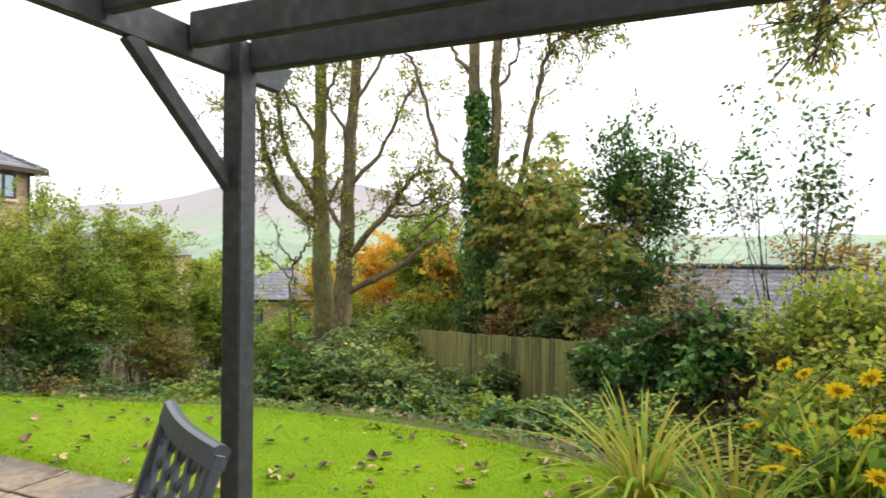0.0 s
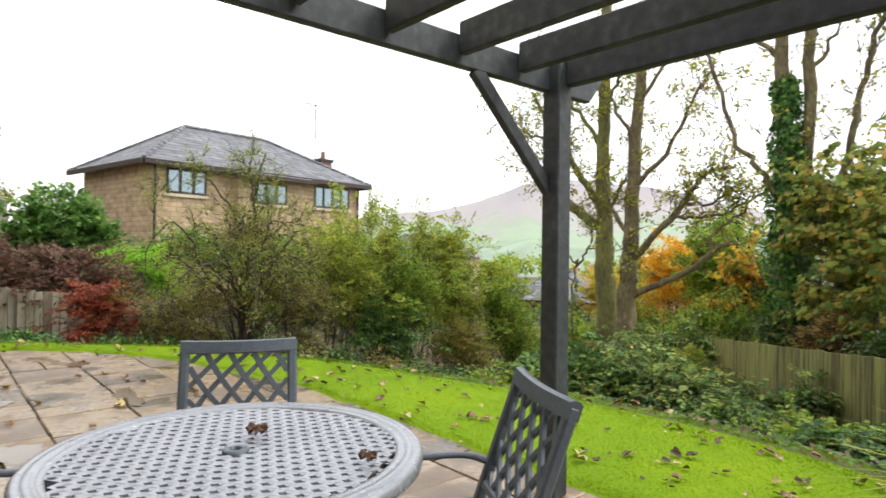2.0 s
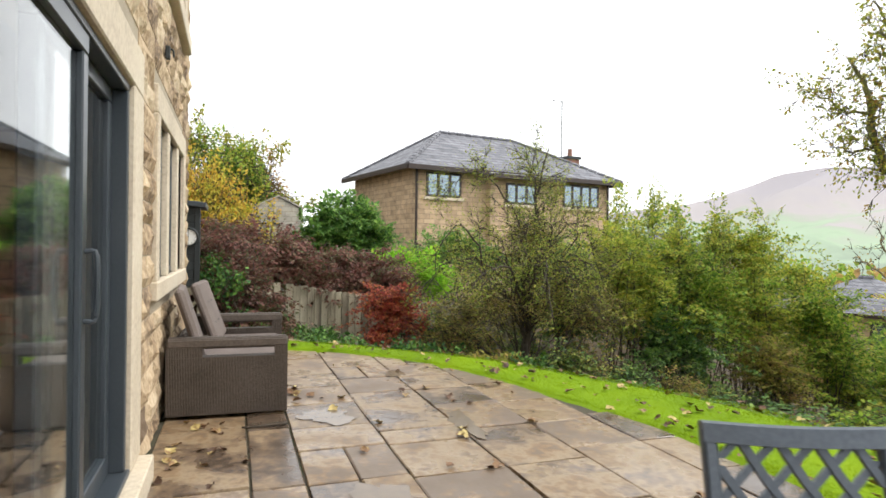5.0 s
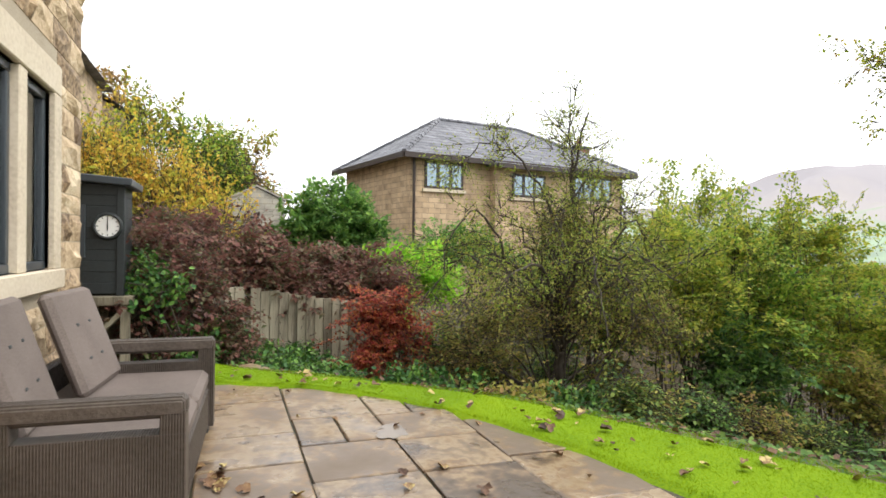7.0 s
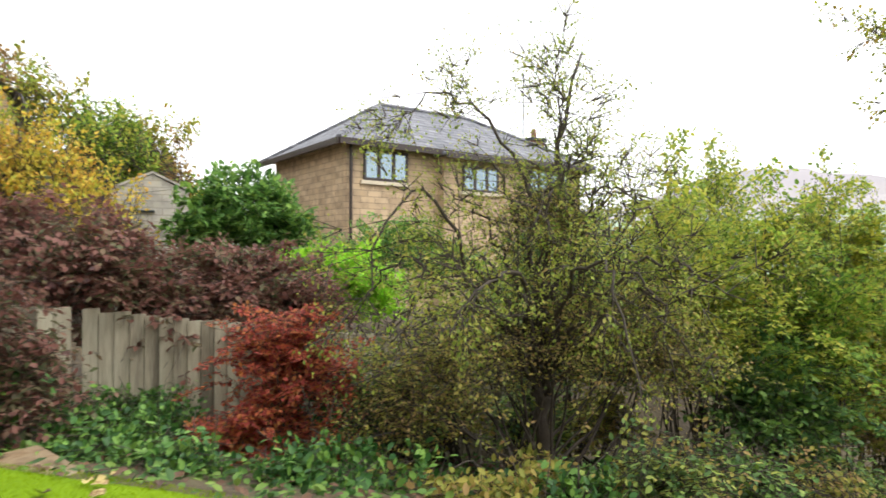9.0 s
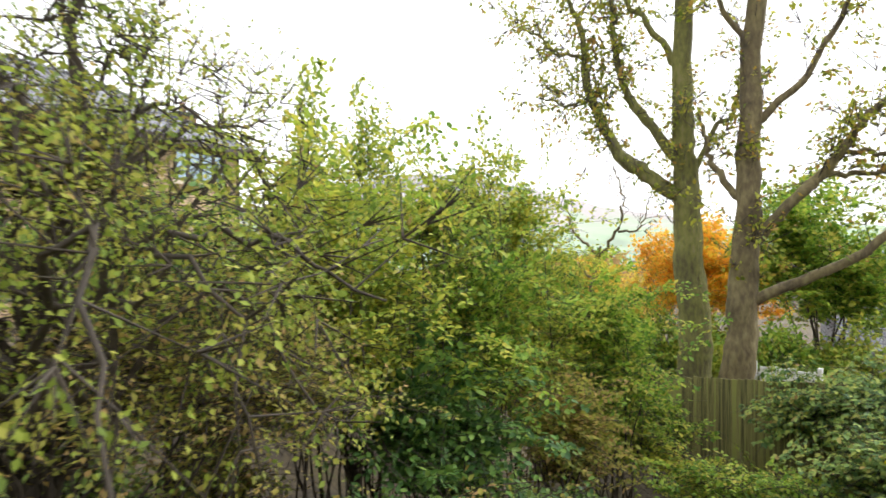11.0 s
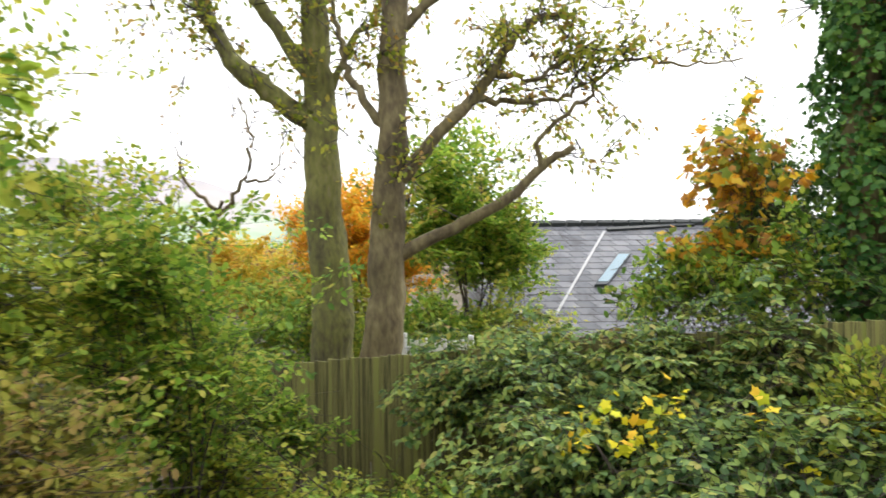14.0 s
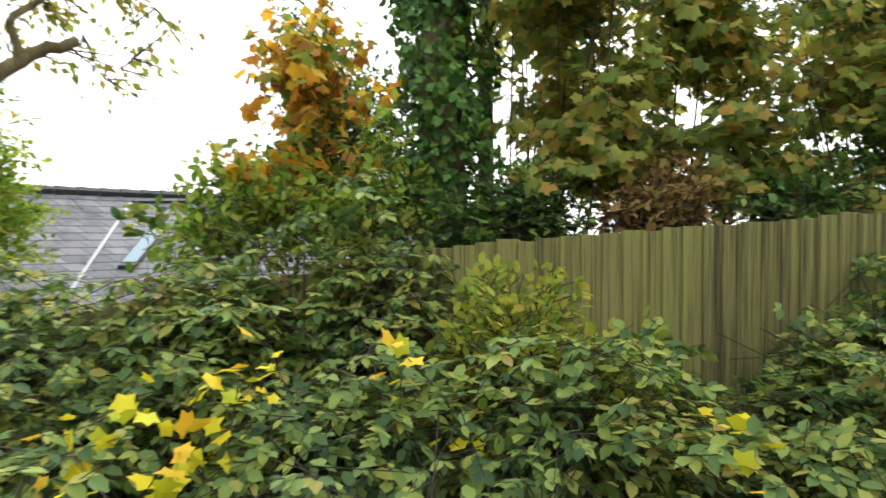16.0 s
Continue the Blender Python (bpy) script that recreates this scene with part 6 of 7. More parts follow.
for i, (x, y, mt) in enumerate(((-10.2, 0.9, L_IVY), (-9.9, 1.5, L_IVY), (-9.6, 2.1, L_IVY), (-9.2, 2.7, L_OLIVE), (-9.0, 3.3, L_IVY), (-9.7, 3.4, L_OLIVE))):
    z = gz_at(x, y)
    bush("bank_ivy", x, y, [(x, y, z + 0.1, 0.42, 0.42, 0.16)], 130, 0.06, "oval", mt, "low dark leafy growth at the lawn edge", 160 + i, per=6, length=0.2, ragged=0.6, stems=5, stem_r=0.006)
for x, y, top, k in ((-3.5, 9.3, -0.75, 420), (-4.3, 9.9, -0.85, 420), (-2.9, 9.15, -0.45, 380)):
    z = gz_at(x, y)
    bush("fence_bramble", x, y, [(x, y, (z + top) / 2, 0.5, 0.3, (top - z) / 2 + 0.05), (x, y, top - 0.2, 0.35, 0.25, 0.25)], k // 8, 0.075, "oval", L_BRAMBLE, "green bramble growing up the fence boards", int(k + 10 * x), twig_n=6, per=3, three=True, length=0.5, ragged=0.6, droop=0.4, twigs=1.0)

for i, (x, y, mt) in enumerate(((-9.35, 4.4, L_OLIVE), (-9.2, 5.3, L_DEEP), (-9.3, 6.2, L_OLIVE), (-9.4, 7.1, L_BRAMBLE), (-9.5, 8.0, L_DEEP), (-9.8, 5.7, L_DEEP), (-8.9, 4.0, L_BRAMBLE))):
    z = gz_at(x, y)
    bush("hedge_undergrowth", x, y, [(x, y, z + 0.28, 0.5, 0.55, 0.34)], 70, 0.055, "oval", mt, "dark leafy undergrowth at the foot of the hedge", 500 + i, twig_n=6, per=4, length=0.5, ragged=0.5, droop=0.3, stems=8, stem_r=0.007, twigs=1.0, group="hedge undergrowth")

# leaf litter and creeping cover on the bare bank
lr = np.random.default_rng(150)
lp = np.c_[-13 + 15 * lr.random(46000), -1 + 15.5 * lr.random(46000)]
lp = lp[~inside(lp, TERRACE)]
lp = lp[seg_dist(lp, LAWN_EDGE) < 7.5]
lp3 = np.c_[lp, ground_z(lp[:, 0], lp[:, 1]) + 0.01 + 0.05 * lr.random(len(lp))]
for nm, sel, mt, lab in (("leaf_litter", slice(0, None, 5), M_DRYLEAF, "brown leaf litter covering the bank"), ("ground_cover", slice(1, None, 2), L_DEEP, "creeping dark green ground cover on the bank")):
    q = lp3[sel]
    tagged(part(nm, leaf_mesh(q, lr.normal(0, 1, q.shape) * np.array([1, 1, 0.35]), np.array([0, 0, 1.0]) + lr.normal(0, 0.35, q.shape), 0.05 + 0.04 * lr.random(len(q)), "oval"), mt), lab, "leaves", kind="stuff")

# beyond the fence
bush("orange_sapling", -5.2, 12.2, [(-5.2, 12.2, 1.0, 0.55, 0.5, 0.8), (-5.35, 12.1, 0.35, 0.7, 0.45, 0.45)], 72, 0.11, "palm", L_MAPLE, "young maple sapling with orange autumn leaves", 51, twig_n=5, per=3, length=0.5, stems=6, ragged=0.4, depth=0.85, up=0.6, droop=0.1, hang=0.8, flat=0.2, face=0.9, twigs=1.0)
for i, (x, y, z, rx, rz, mt, k) in enumerate(((-3.4, 11.3, 1.75, 0.85, 1.6, L_SYC, 155), (-2.3, 10.7, 1.6, 0.85, 1.45, L_SYC, 145), (-1.2, 10.0, 1.1, 0.85, 1.2, L_SYC, 95), (-2.8, 12.2, 2.2, 0.9, 1.5, L_SYC, 110))):
    bush("sycamore_sapling", x, y, [(x, y, z, rx, rx, rz), (x + 0.3, y - 0.2, z - 1.2, rx * 1.15, rx * 0.7, 1.0)], k, 0.125, "palm", mt, "sycamore sapling with green and brown autumn leaves behind the fence", 60 + i, twig_n=6, per=4, length=0.75, stems=10, stem_r=0.022, depth=0.8, ragged=0.5, twigs=1.0, up=0.3, droop=0.25, hang=0.9, flat=0.15, face=1.1, twig_r=0.004)
bush("holly_shrub", -4.6, 12.9, [(-4.6, 12.9, 0.5, 0.5, 0.5, 0.9)], 700, 0.06, "oval", L_DEEP, "dark small-leaved evergreen behind the fence", 76, per=8, ragged=0.5)
for i, (x, y) in enumerate(((-4.0, 11.2), (-3.1, 10.6), (-2.1, 10.0), (-1.1, 9.4))):
    bush("understorey_shrub", x, y, [(x, y, -0.05, 0.65, 0.45, 0.55)], 110, 0.075, "oval", (L_DEEP, L_BROWN)[i % 2], "low dark undergrowth just behind the fence", 180 + i, twig_n=6, per=4, ragged=0.5, length=0.6, stems=14, twigs=1.0, up=0.3)
bush("dark_shrub", -0.6, 10.0, [(-1.1, 10.0, 2.3, 0.75, 0.7, 1.3), (-0.5, 9.8, 2.1, 0.7, 0.7, 1.2), (-0.7, 9.7, 0.7, 1.1, 0.7, 0.9)], 300, 0.075, "oval", L_IVY, "tall dark-leaved shrub behind the fence end", 71, twig_n=6, per=5, length=0.7, ragged=0.4, up=0.8, droop=0.1, depth=0.85, stems=12, twigs=1.0)
bush("willow_shrub", 1.4, 9.9, [(0.7, 10.1, 2.3, 0.7, 0.6, 1.6), (1.6, 9.7, 2.3, 0.8, 0.7, 1.6)], 60, 0.085, "oval", L_IVY, "sparse dark-leaved shrub thin against the sky", 72, twig_n=5, per=4, length=0.9, depth=0.9, ragged=0.4, up=1.0, droop=0.0, stems=14, twigs=1.0, twig_r=0.003)
bush("brown_thicket", 0.2, 7.5, [(0.0, 7.6, 0.5, 0.8, 0.6, 0.9), (0.7, 7.2, 0.1, 0.7, 0.6, 0.7)], 110, 0.06, "oval", L_BROWN, "thicket of dry brown stems", 73, twig_n=6, per=3, length=0.8, bark=M_PALETWIG, stems=34, twigs=1.0, twig_r=0.004, up=0.5, ragged=0.4)
bush("garden_shrub", 1.6, 6.4, [(1.3, 6.7, 0.35, 0.8, 0.7, 0.75), (2.1, 6.2, 0.5, 0.9, 0.8, 0.8), (1.2, 5.6, -0.1, 0.8, 0.8, 0.6)], 2200, 0.075, "simple", L_LIME, "light green garden shrub at the border", 74, per=8)
bush("conifer", 3.1, 8.3, [(3.1, 8.3, 0.8, 0.8, 0.8, 1.1)], 1200, 0.09, "willow", L_DEEP, "dark green conifer by the border", 75)
for i, (x, y, z, rx, rz, mt, k, nm) in enumerate(((-10.6, 20.5, 0.2, 1.6, 1.9, L_ORANGE, 2200, "orange autumn beech tree beyond the fence"), (-8.1, 18.4, 0.55, 1.45, 2.2, L_GREEN, 3600, "olive-green leafy tree beyond the fence"), (-14.5, 22.0, -0.8, 1.8, 1.8, L_YELLOW, 2000, "golden tree in the valley"), (-12.8, 17.5, -2.1, 1.7, 1.4, L_GREEN, 1300, "green shrubs below the trees"), (-15.5, 17.0, -2.1, 1.8, 1.4, L_GREEN, 1100, "fresh green shrubs below the hedge"), (3.0, 15.0, 0.9, 1.2, 1.3, L_BROWN, 260, "golden tree behind the border"))):
    bush("autumn_tree", x, y, [(x, y, z, rx, rx, rz), (x + 0.7, y + 0.3, z - 0.6, rx * 0.8, rx * 0.8, rz * 0.7), (x - 0.6, y, z + 0.4, rx * 0.7, rx * 0.7, rz * 0.75)], k // 7, 0.125, "simple", mt, nm, 80 + i, twig_n=8, per=6, length=0.9, stems=9, stem_r=0.05, up=0.4, droop=0.15, ragged=0.3, depth=0.7, twigs=0.3, twig_r=0.006)
for i, (x, y, z, rx, rz, mt, k, nm) in enumerate(((-12.0, 19.6, -1.7, 1.2, 1.0, L_GREEN, 900, "green shrub behind the sycamores"), (-10.4, 19.2, -1.9, 1.0, 0.9, L_LIME, 700, "yellow-green shrub behind the sycamores"), (-12.3, 21.5, 0.2, 1.0, 1.3, L_ORANGE, 500, "orange-leaved tree behind the sycamores"), (-8.75, 16.7, -1.35, 0.8, 0.75, L_GREEN, 750, "green shrub between the fence and the cottage"), (-7.4, 17.4, -1.5, 0.9, 0.8, L_LIME, 700, "leafy green shrub before the cottage wall"))):
    bush("valley_shrub", x, y, [(x, y, z, rx, rx, rz), (x + 0.6, y + 0.3, z - 0.5, rx * 0.8, rx * 0.8, rz * 0.8)], k, 0.12, "simple", mt, nm, 190 + i, per=8, length=0.5, stems=9, stem_r=0.03, ragged=0.5)
bush("conifer", -14.3, 19.0, [(-14.3, 19.0, -2.4 + 0.55 * k, 0.5 - 0.1 * k, 0.5 - 0.1 * k, 0.5) for k in range(5)], 900, 0.09, "willow", L_DEEP, "small pointed dark green conifer before the bungalow", 77, per=8, length=0.25, up=1.2, ragged=0.1, depth=0.6, low=-0.8)
# hillside on the far side of the drive
for i, (x, y, z, rx, rz, mt, k, lf, nm) in enumerate((
        (-19.2, -2.9, 2.95, 1.25, 1.15, L_YELLOW, 1300, 0.10, "yellow and orange autumn shrub on the slope"), (-19.6, -1.5, 2.7, 1.1, 1.05, L_YELLOW, 1200, 0.10, "yellow autumn shrub with bare stems on the slope"),
        (-20.6, -3.3, 3.8, 1.1, 0.9, L_LIME, 750, 0.11, "light yellow-green shrub on the slope"), (-18.8, -0.55, 2.0, 0.75, 0.75, L_YELLOW, 500, 0.09, "small orange-leaved shrub on the slope"))):
    bush("hillside_shrub", x, y, [(x, y, z, rx, rx, rz), (x + 0.3, y + 0.6, z - 0.6, rx * 0.8, rx * 0.8, rz * 0.7), (x - 0.3, y - 0.5, z - 0.4, rx * 0.75, rx * 0.75, rz * 0.9)], k, lf, "simple", mt, nm, 100 + i, per=9, length=0.7, stems=16, stem_r=0.03, ragged=0.8, depth=0.95, up=1.2, clump=7, tight=0.13, twigs=0.9, twig_r=0.009)
for i, (x, y, z, rx, rz, mt, k, nm) in enumerate((
        (-27.0, -0.6, 4.1, 1.0, 1.6, L_GREEN, 900, "light green conifer on the slope"), (-38.0, -4.2, 8.3, 1.7, 1.7, L_SPARSE, 230, "dark green tree on the hillside"), (-38.5, -2.5, 6.9, 1.8, 1.7, L_GREEN, 230, "airy autumn tree on the hillside"),
        (-37.0, -0.6, 5.9, 1.8, 1.6, L_SPARSE, 270, "thin brown-green tree on the hillside"), (-39.0, 0.9, 5.3, 1.7, 1.5, L_BROWN, 220, "thin brown tree on the hillside"), (-40.0, 2.2, 4.3, 1.8, 1.4, L_SPARSE, 250, "olive tree on the hillside"), (-36.0, -6.2, 8.9, 1.5, 1.3, L_BROWN, 120, "nearly bare tree above the roof on the hillside"))):
    bush("hillside_tree", x, y, [(x, y, z, rx, rx, rz), (x + 0.4, y + 0.9, z - 0.7, rx * 0.7, rx * 0.7, rz * 0.7), (x - 0.4, y - 0.8, z - 0.4, rx * 0.75, rx * 0.75, rz * 0.8), (x, y, z - 1.6, rx * 0.8, rx * 0.8, rz)], k, 0.12 if x > -30 else 0.2, "oval", mt, nm, 120 + i, per=9, length=0.8, stems=12, stem_r=0.08, ragged=0.7, depth=0.8, clump=9, tight=0.14, twigs=0.9, twig_r=0.014)


# ---- flower border ----
def strap_clump(name, x, y, k, ln, label, seed, mt=L_STRAP):
    r = np.random.default_rng(seed)
    z = gz_at(x, y)
    t = thing(name, (x, y, z), label, "plant")
    for i in range(k):
        a = r.random() * 2 * math.pi
        d = np.array((math.cos(a), math.sin(a), 0))
        s = np.array((-d[1], d[0], 0))
        L = ln * (0.6 + 0.6 * r.random())
        w = 0.008 + 0.006 * r.random()
        lean = 0.3 + 0.9 * r.random()
        vs, fs, k0 = [], [], 0
        for j in range(7):
            q = j / 6
            c = d * (0.06 * r.random() + L * lean * q ** 1.5) + np.array((0, 0, L * (q - 0.55 * lean * q ** 2.4)))
            ww = w * (1 - q ** 3)
            vs += [c - s * ww, c + s * ww]
        fs += [(k0 + 2 * j, k0 + 2 * j + 1, k0 + 2 * j + 3, k0 + 2 * j + 2) for j in range(6)]
        part("leaf", (vs, fs), (mt, L_GREEN, mt)[i % 3], t)
    return t


strap_clump("crocosmia_clump", -0.25, 3.2, 110, 0.75, "arching green and orange strap-leaved clump by the lawn", 201)
strap_clump("crocosmia_clump", 0.15, 2.85, 55, 0.7, "green strap-leaved clump in the border", 202)
strap_clump("crocosmia_clump", 0.6, 3.3, 55, 0.75, "yellowing strap-leaved clump in the border", 203)


def daisy(at, tilt, spin, scale=1.0):
    f = thing("rudbeckia_flower", at, "orange-yellow rudbeckia flower with dark centre on a stem", "flower", "rudbeckia flowers", turn=spin)
    g = gz_at(at[0], at[1])
    part("stem", tube([(0, 0, g - at[2]), (0.01, 0.01, (g - at[2]) * 0.4), (0, 0, 0)], 0.003, 5), L_GREEN, f)
    hd = pose(0, 0, 0, tilt, 0, 0)
    for i in range(11):
        v, t = leaf_mesh(np.zeros((1, 3)), np.array([[1, 0, 0.1]]), np.array([[0, 0, 1.0]]), 0.05 * scale, "oval")
        part("petal", moved((v * np.array([1, 0.7, 1]), t.tolist()), hd @ pose(0, 0, 0, 0, 0, i * 360 / 11)), L_PETAL, f)
    part("cone", moved(lathe([(0.0005, 0.018), (0.008, 0.016), (0.013, 0.008), (0.014, -0.002)], 12), hd), M_DARK, f, "dark brown centre", smooth=True)


fr = np.random.default_rng(210)
for i in range(16):
    daisy((0.25 + 0.8 * fr.random(), 2.6 + 1.1 * fr.random(), 0.38 + 0.42 * fr.random()), 25 + 40 * fr.random(), 150 + 60 * fr.random(), 0.9 + 0.4 * fr.random())
bush("border_plant", 0.8, 3.3, [(0.7, 3.3, 0.2, 0.5, 0.5, 0.3), (1.3, 3.1, 0.25, 0.5, 0.5, 0.4)], 420, 0.07, "oval", L_GREEN, "leafy green border plants among flowers", 211, per=7, length=0.3)

fw = np.random.default_rng(240)
for nm, k, mt, lab in (("valley_wood", 34, L_GREEN, "misty green woodland down in the valley"), ("autumn_wood", 26, L_BROWN, "misty brown autumn woodland down in the valley")):
    pv = []
    for _ in range(k):
        az, rad = radians(8 + 62 * fw.random()), 85 + 150 * fw.random()
        c = np.array((-math.sin(az) * rad, math.cos(az) * rad, -7.0 + 0.012 * rad))
        pv.append(c + unit(fw, 170, -0.6) * np.array((5, 5, 4.0)) * (0.6 + 0.5 * fw.random((170, 1))) + fw.normal(0, 0.6, (170, 3)))
    pv = np.vstack(pv)
    tagged(part(nm, leaf_mesh(pv, fw.normal(0, 1, pv.shape), fw.normal(0, 1, pv.shape), 1.5, "oval"), mt), lab, "trees", kind="stuff")
bush("bramble_mound", -5.6, 11.9, [(-5.7, 12.1, -0.25, 0.75, 0.35, 0.5), (-4.9, 11.7, -0.05, 0.6, 0.35, 0.5)], 620, 0.07, "oval", L_GREEN, "green growth climbing over the fence below the sapling", 53, per=7, length=0.3, ragged=0.6)

# ---- small things about the garden ----
stone = part("stepping_stone", moved(cbox(-0.34, 0.34, -0.22, 0.22, 0, 0.05, 0.012), pose(-10.02, 0.12, gz_at(-10.02, 0.12) - 0.028, 0, 0, 28)), M_SLAB)
tagged(stone, "loose flat brown stone slab on the lawn edge", "stone")
stick = part("stick", tube(smooth_line([(-5.98, -0.28, 0.014), (-5.93, -0.45, 0.018), (-5.96, -0.6, 0.014)], 4, 0.003, rng), np.linspace(0.012, 0.007, 9), 6), M_TWIG, smooth=True)
tagged(stick, "short brown stick lying on the paving", "stick")
gate = thing("white_gate", (-8.45, 15.6, -3.0), "white painted gate panel beyond the fence", "gate", turn=-10)
for i in range(6):
    part("slat", cbox(-0.45 + 0.16 * i, -0.32 + 0.16 * i, -0.02, 0.02, 0.9, 1.75 + 0.03 * (i % 2), 0.005), M_WHITE, gate)
for z0 in (1.05, 1.55):
    part("rail", cbox(-0.5, 0.55, 0.02, 0.05, z0, z0 + 0.08, 0.005), M_WHITE, gate)
for x0 in (-0.55, 0.55):
    part("post", cbox(x0 - 0.04, x0 + 0.04, -0.04, 0.04, -0.1, 1.85, 0.006), M_WHITE, gate)
tree("bare_tree", (-12.60, 16.40, -3.2), [
    ([(-12.60, 16.40, -3.3), (-12.55, 16.40, -1.2), (-12.50, 16.40, 0.3), (-12.30, 16.40, 1.1)], 0.05, 0.03, 0),
    ([(-12.40, 16.40, 0.8), (-11.90, 16.40, 1.5), (-11.80, 16.40, 2.3), (-12.00, 16.40, 2.9)], 0.045, 0.012, 0.7),
    ([(-11.90, 16.40, 1.4), (-11.40, 16.40, 1.5), (-11.20, 16.40, 2.2)], 0.03, 0.01, 0.6),
    ([(-12.40, 16.40, 0.9), (-13.00, 16.40, 1.5), (-13.20, 16.40, 2.1)], 0.04, 0.012, 0.6),
    ([(-12.50, 16.40, 0.3), (-13.20, 16.30, 0.9), (-13.80, 16.30, 1.2)], 0.035, 0.01, 0.6),
], "small bare crooked tree beyond the hedge", L_BROWN, 8, tip_n=1, twig_len=0.35)

# ---- puddles ----
pr = np.random.default_rng(220)
for x, y, rx, ry in ((-7.48, 0.95, 0.14, 0.11), (-4.5, 0.1, 0.22, 0.13), (-6.1, 0.03, 0.2, 0.2), (-5.62, 1.0, 0.3, 0.1)):
    a = np.arange(72) * 2 * np.pi / 72
    w = 1 + 0.2 * np.sin(a * 2 + x * 3) + 0.16 * np.sin(a * 3 + x) + 0.1 * np.sin(a * 7 + y * 9) + 0.06 * np.sin(a * 13 + x)
    pv = np.c_[x + np.cos(a) * rx * w, y + np.sin(a) * ry * w, np.full(72, 0.0052)]
    tagged(part("puddle", (pv, [tuple(range(72))]), M_WATER), "shallow rain puddle on a paving slab", "puddle", "puddles")


# ---- fallen leaves ----
def fallen():
    r = np.random.default_rng(230)
    base = SHAPES["lobed"].copy()
    out = []
    for k in range(5):
        v = base * np.array([1, 1, 1]) - np.array([0.5, 0, 0])
        v[:, 2] = 0.18 + 0.22 * r.random(len(v)) * (np.abs(v[:, 1]) > 0.1)
        v[0, 2] = 0.0
        out.append(mesh_of("leaf", v * 0.075, np.array([(0, i, i + 1) for i in range(1, 9)]), M_DEADLEAF))
    return out


leaf_meshes = fallen()
cr = np.random.default_rng(233)
cv = np.array([(0.075 * (i / 7 - 0.5) * 1.3 + cr.normal(0, 0.003), 0.075 * (j / 7 - 0.5) * (1.0 - 0.5 * abs(i / 7 - 0.5)), 0.012 + 0.022 * abs(math.sin(i * 0.9 + j * 0.5)) + cr.normal(0, 0.006)) for i in range(8) for j in range(8)])
cv[:, 2] -= cv[:, 2].min()
curled_leaf = mesh_of("leaf", cv, np.array([(i * 8 + j, i * 8 + j + 1, i * 8 + j + 9, i * 8 + j + 8) for i in range(7) for j in range(7)]), M_DRYLEAF)
fl = np.random.default_rng(231)
spots = np.vstack([on_lawn(300, fl), np.c_[-9 + 6.5 * fl.random(60), -1.05 + 3.0 * fl.random(60), np.zeros(60)], np.c_[-6.4 + 1.4 * fl.random(22), -1.08 + 0.35 * fl.random(22), np.zeros(22)], np.c_[-6.95 + fl.normal(0, 0.13, 16), -0.16 + fl.normal(0, 0.05, 16), np.zeros(16)]])
for q in spots:
    if q[2] == 0 and not (q[1] < 2.0 + 0.3 * min(0, q[0] + 6) and (q[1] > -0.25 or q[0] > -6.2)):
        continue
    ob = new("fallen_leaf", leaf_meshes[fl.integers(0, 5)])
    s = 0.4 + 0.75 * fl.random()
    ob.matrix_basis = pose(q[0], q[1], q[2] + (0.014 if q[2] else 0.004), fl.normal(0, 14), fl.normal(0, 14), 360 * fl.random()) @ Matrix.Diagonal((s, s, s, 1))
    tagged(ob, "curled brown fallen autumn leaf", "leaf", "fallen leaves")
for x, y, s in ((-1.74, 0.46, 0.62), (-1.34, 0.60, 0.5)):
    ob = new("fallen_leaf", curled_leaf)
    ob.matrix_basis = pose(x, y, TZ + 0.001, 8, 5, 70) @ Matrix.Diagonal((s, s, s * 1.6, 1))
    tagged(ob, "crumpled brown leaf lying on the table", "leaf", "fallen leaves")


# ---- paving slabs: strips along the house, each its own slab ----

def slab(x0, x1, y0, y1):
    r = np.random.default_rng(int(abs(x0 * 1000 + y0 * 77 + x1 * 31)) + 5)
    v, f = cbox(x0 + 0.007, x1 - 0.007, y0 + 0.007, y1 - 0.007, -0.05, 0.0, 0.006)
    v = np.array(v)
    v[:, 2] += r.normal(0, 0.0018) + (v[:, 2] > -0.02) * ((v[:, 0] - x0) * r.normal(0, 0.003) + (v[:, 1] - y0) * r.normal(0, 0.003))
    v[:, :2] += r.normal(0, 0.0025, (len(v), 2))
    part("slab", (v, f), M_SLAB, bed)


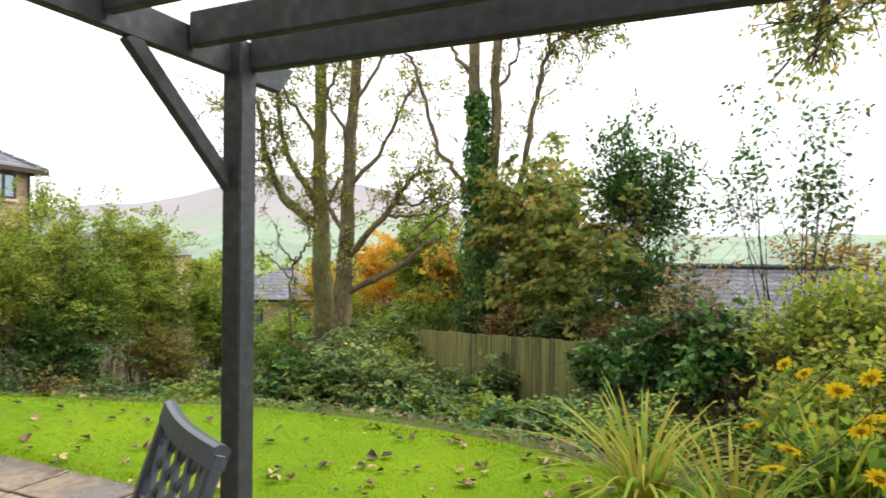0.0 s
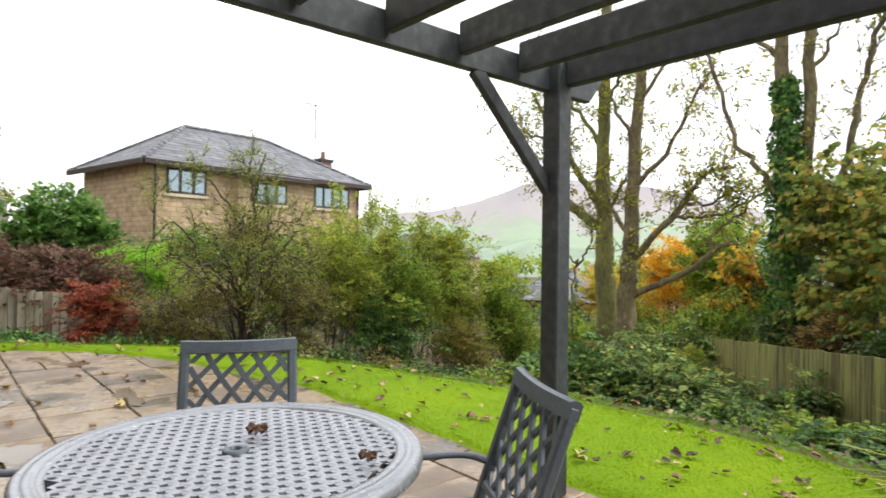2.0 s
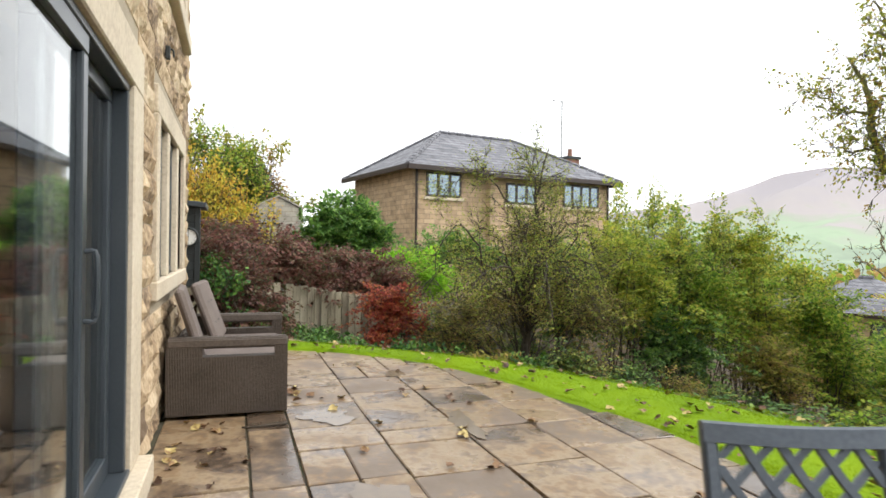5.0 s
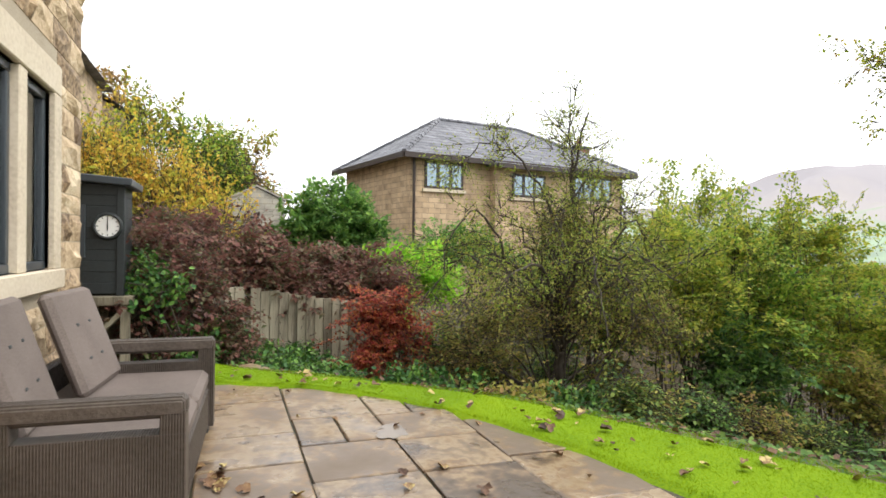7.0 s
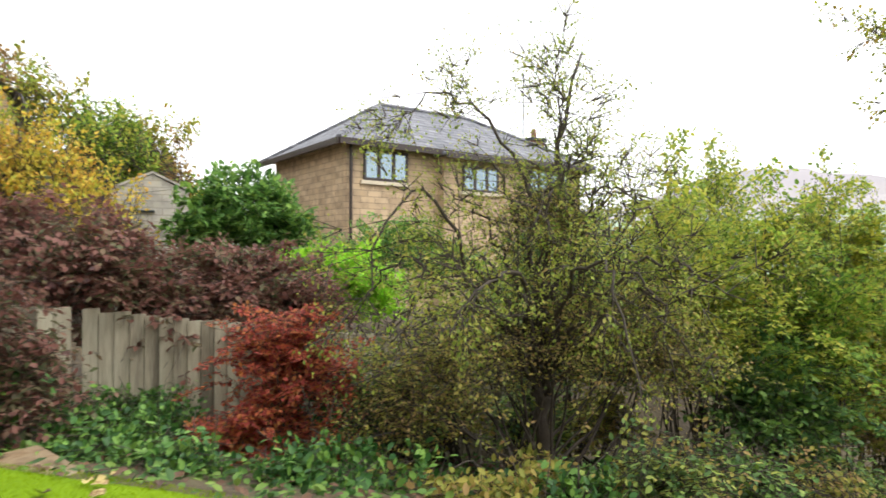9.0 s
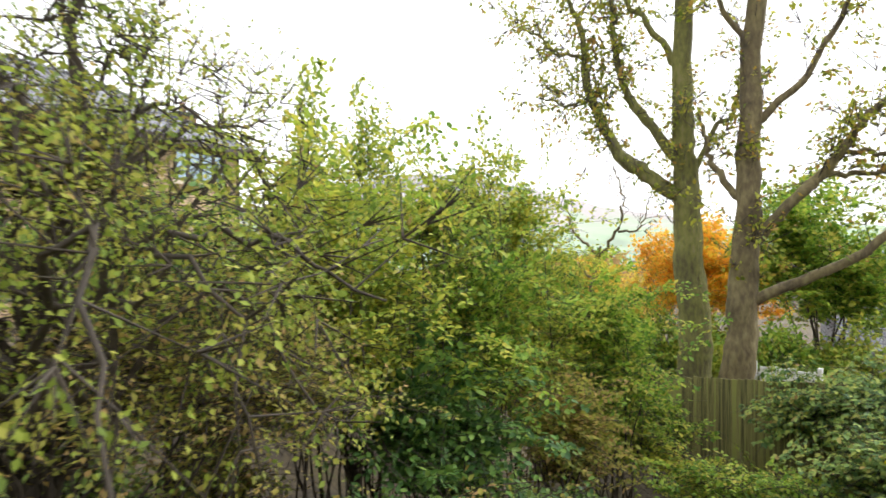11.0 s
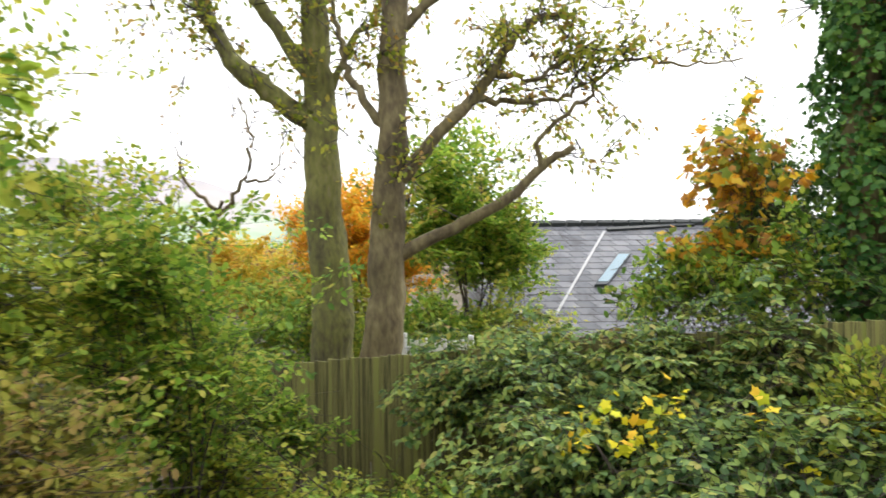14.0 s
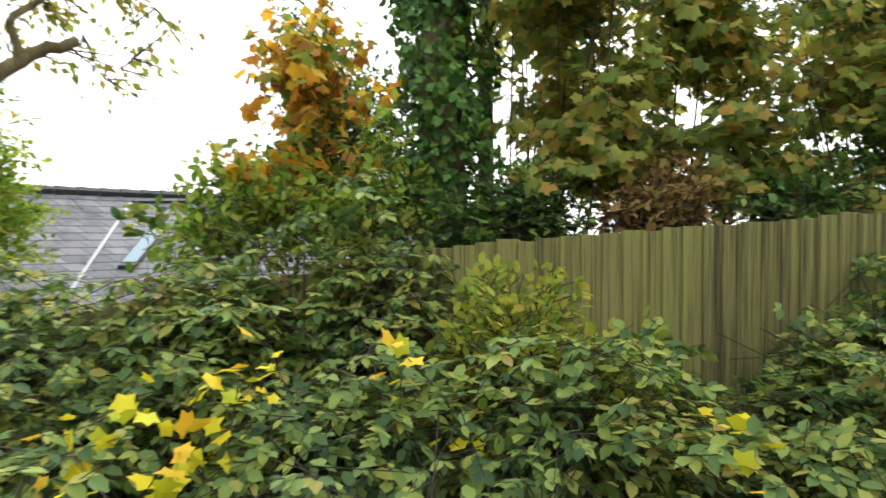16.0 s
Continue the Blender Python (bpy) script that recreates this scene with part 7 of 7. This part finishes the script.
STRIPS = (
    (-1.16, -0.57, (-9.3, -8.4, -7.5, -6.6, -6.0, -4.84, -4.14, -3.5, -2.6, -1.7, -0.8, 0.1, 1.0, 1.9, 2.8)),
    (-0.57, -0.27, (-9.3, -8.7, -7.8, -7.2, -6.3, -5.9, -4.8, -4.2, -3.6, -2.7, -1.8, -1.2, -0.3, 0.6, 1.5, 2.4)),
    (-0.27, 0.03, (-5.35, -4.78, -4.12)), (0.03, 0.33, (-5.35, -4.78, -4.12)),
    (-0.27, 0.33, (-9.25, -8.55, -7.68, -7.1, -6.5, -5.84, -5.35)), (-0.27, 0.33, (-4.12, -3.5, -2.6, -2.0, -1.1, -0.5, 0.4, 1.0, 1.9, 2.8)),
    (0.33, 0.93, (-8.95, -7.97)), (0.33, 0.63, (-7.97, -7.38)), (0.63, 0.93, (-7.97, -7.38)), (0.33, 0.93, (-7.38, -6.78, -5.62, -5.32, -4.72, -4.06, -3.2, -2.6, -1.7, -1.1, -0.2, 0.4, 1.3, 2.2)),
    (0.93, 1.22, (-8.5, -7.9)), (1.22, 1.5, (-8.2, -7.9)), (0.93, 1.5, (-7.9, -7.3, -6.74, -6.2, -5.5, -4.71, -4.08, -3.2, -2.6, -1.7, -0.8, -0.2, 0.7, 1.6)),
    (1.5, 2.05, (-7.6, -6.82, -6.15, -5.49, -4.9, -4.0, -3.4, -2.5, -1.9, -1.0, -0.1, 0.5, 1.4)),
    (2.05, 2.4, (-5.6, -4.9, -4.3, -3.4, -2.8, -1.9, -1.0, -0.4, 0.5, 1.4)),
)
for y0, y1, xs in STRIPS:
    for a, b in zip(xs[:-1], xs[1:]):
        slab(a, b, y0, y1)

# ---- facing stones of the house front ----
sr = np.random.default_rng(300)


def stone_mesh(ln, ht, r):
    """A rock-faced block: flat margins, a broken swelling front (front is +y)."""
    nx, nz = 5, 4
    v = []
    for i in range(nx):
        for k in range(nz):
            u, w = i / (nx - 1), k / (nz - 1)
            edge = min(u, 1 - u) * ln < 0.01 or min(w, 1 - w) * ht < 0.01
            y = 0.004 if edge else 0.022 + r.normal(0, 0.011)
            v.append((u * ln + (0 if edge else r.normal(0, 0.012)), y, w * ht + (0 if edge else r.normal(0, 0.008))))
    f = []
    for i in range(nx - 1):
        for k in range(nz - 1):
            a = i * nz + k
            f.append((a, a + 1, a + nz + 1, a + nz))
    m0 = len(v)
    v += [(0, -0.03, 0), (0, -0.03, ht), (ln, -0.03, ht), (ln, -0.03, 0)]
    c = [0, nz - 1, nx * nz - 1, (nx - 1) * nz]
    rows = [[k for k in range(nz)], [i * nz + nz - 1 for i in range(nx)], [(nx - 1) * nz + k for k in reversed(range(nz))], [i * nz for i in reversed(range(nx))]]
    for e in range(4):
        f.append(tuple(reversed(rows[e])) + (m0 + e, m0 + (e + 1) % 4))
    return mesh_of("stone", v, f, M_STONE)


OPEN = ((-5.16, -1.0, -0.05, 2.41), (-8.31, -5.79, 0.945, 1.085), (-8.26, -5.855, 1.0, 2.435), (-8.31, -5.79, 3.335, 3.51), (-8.26, -5.855, 3.4, 4.805))
house_wall = thing("facing_stones", (-8.95, WALL_Y, 0), "rock-faced coursed sandstone facing of the house", "wall", kind="structure")
STONES = {(a, b): [stone_mesh(a, b, sr) for _ in range(4)] for a in (0.22, 0.34, 0.46, 0.58) for b in (0.133, 0.193)}
z, row = -0.02, 0
while z < 5.35:
    ht = 0.193 if row % 4 else 0.133
    x = -8.95
    while x < -2.4:
        ln = float(sr.choice((0.34, 0.46, 0.46, 0.58, 0.22)))
        cuts = [o for o in OPEN if z + ht > o[2] and z < o[3]]
        blocked = [o for o in cuts if o[0] - 0.02 < x < o[1] - 0.001]
        if blocked:
            x = blocked[0][1]
            continue
        ahead = [o[0] for o in cuts if o[0] > x]
        room = min(ahead + [-2.3]) - x
        if room < 0.05:
            x += room + 0.001
            continue
        fit_ln = min(ln, room)
        if 0 < room - fit_ln < 0.12:
            fit_ln = room if room < 0.7 else room * 0.5
        key = min((0.22, 0.34, 0.46, 0.58), key=lambda q: abs(q - fit_ln))
        ob = new("stone", STONES[key, ht][sr.integers(0, 4)])
        ob.parent = house_wall
        ob.matrix_basis = Matrix.Translation((x + 8.95, 0.0, z)) @ Matrix.Diagonal(((fit_ln - 0.008) / key, 1, 1, 1))
        x += fit_ln
    z += ht + 0.008
    row += 1
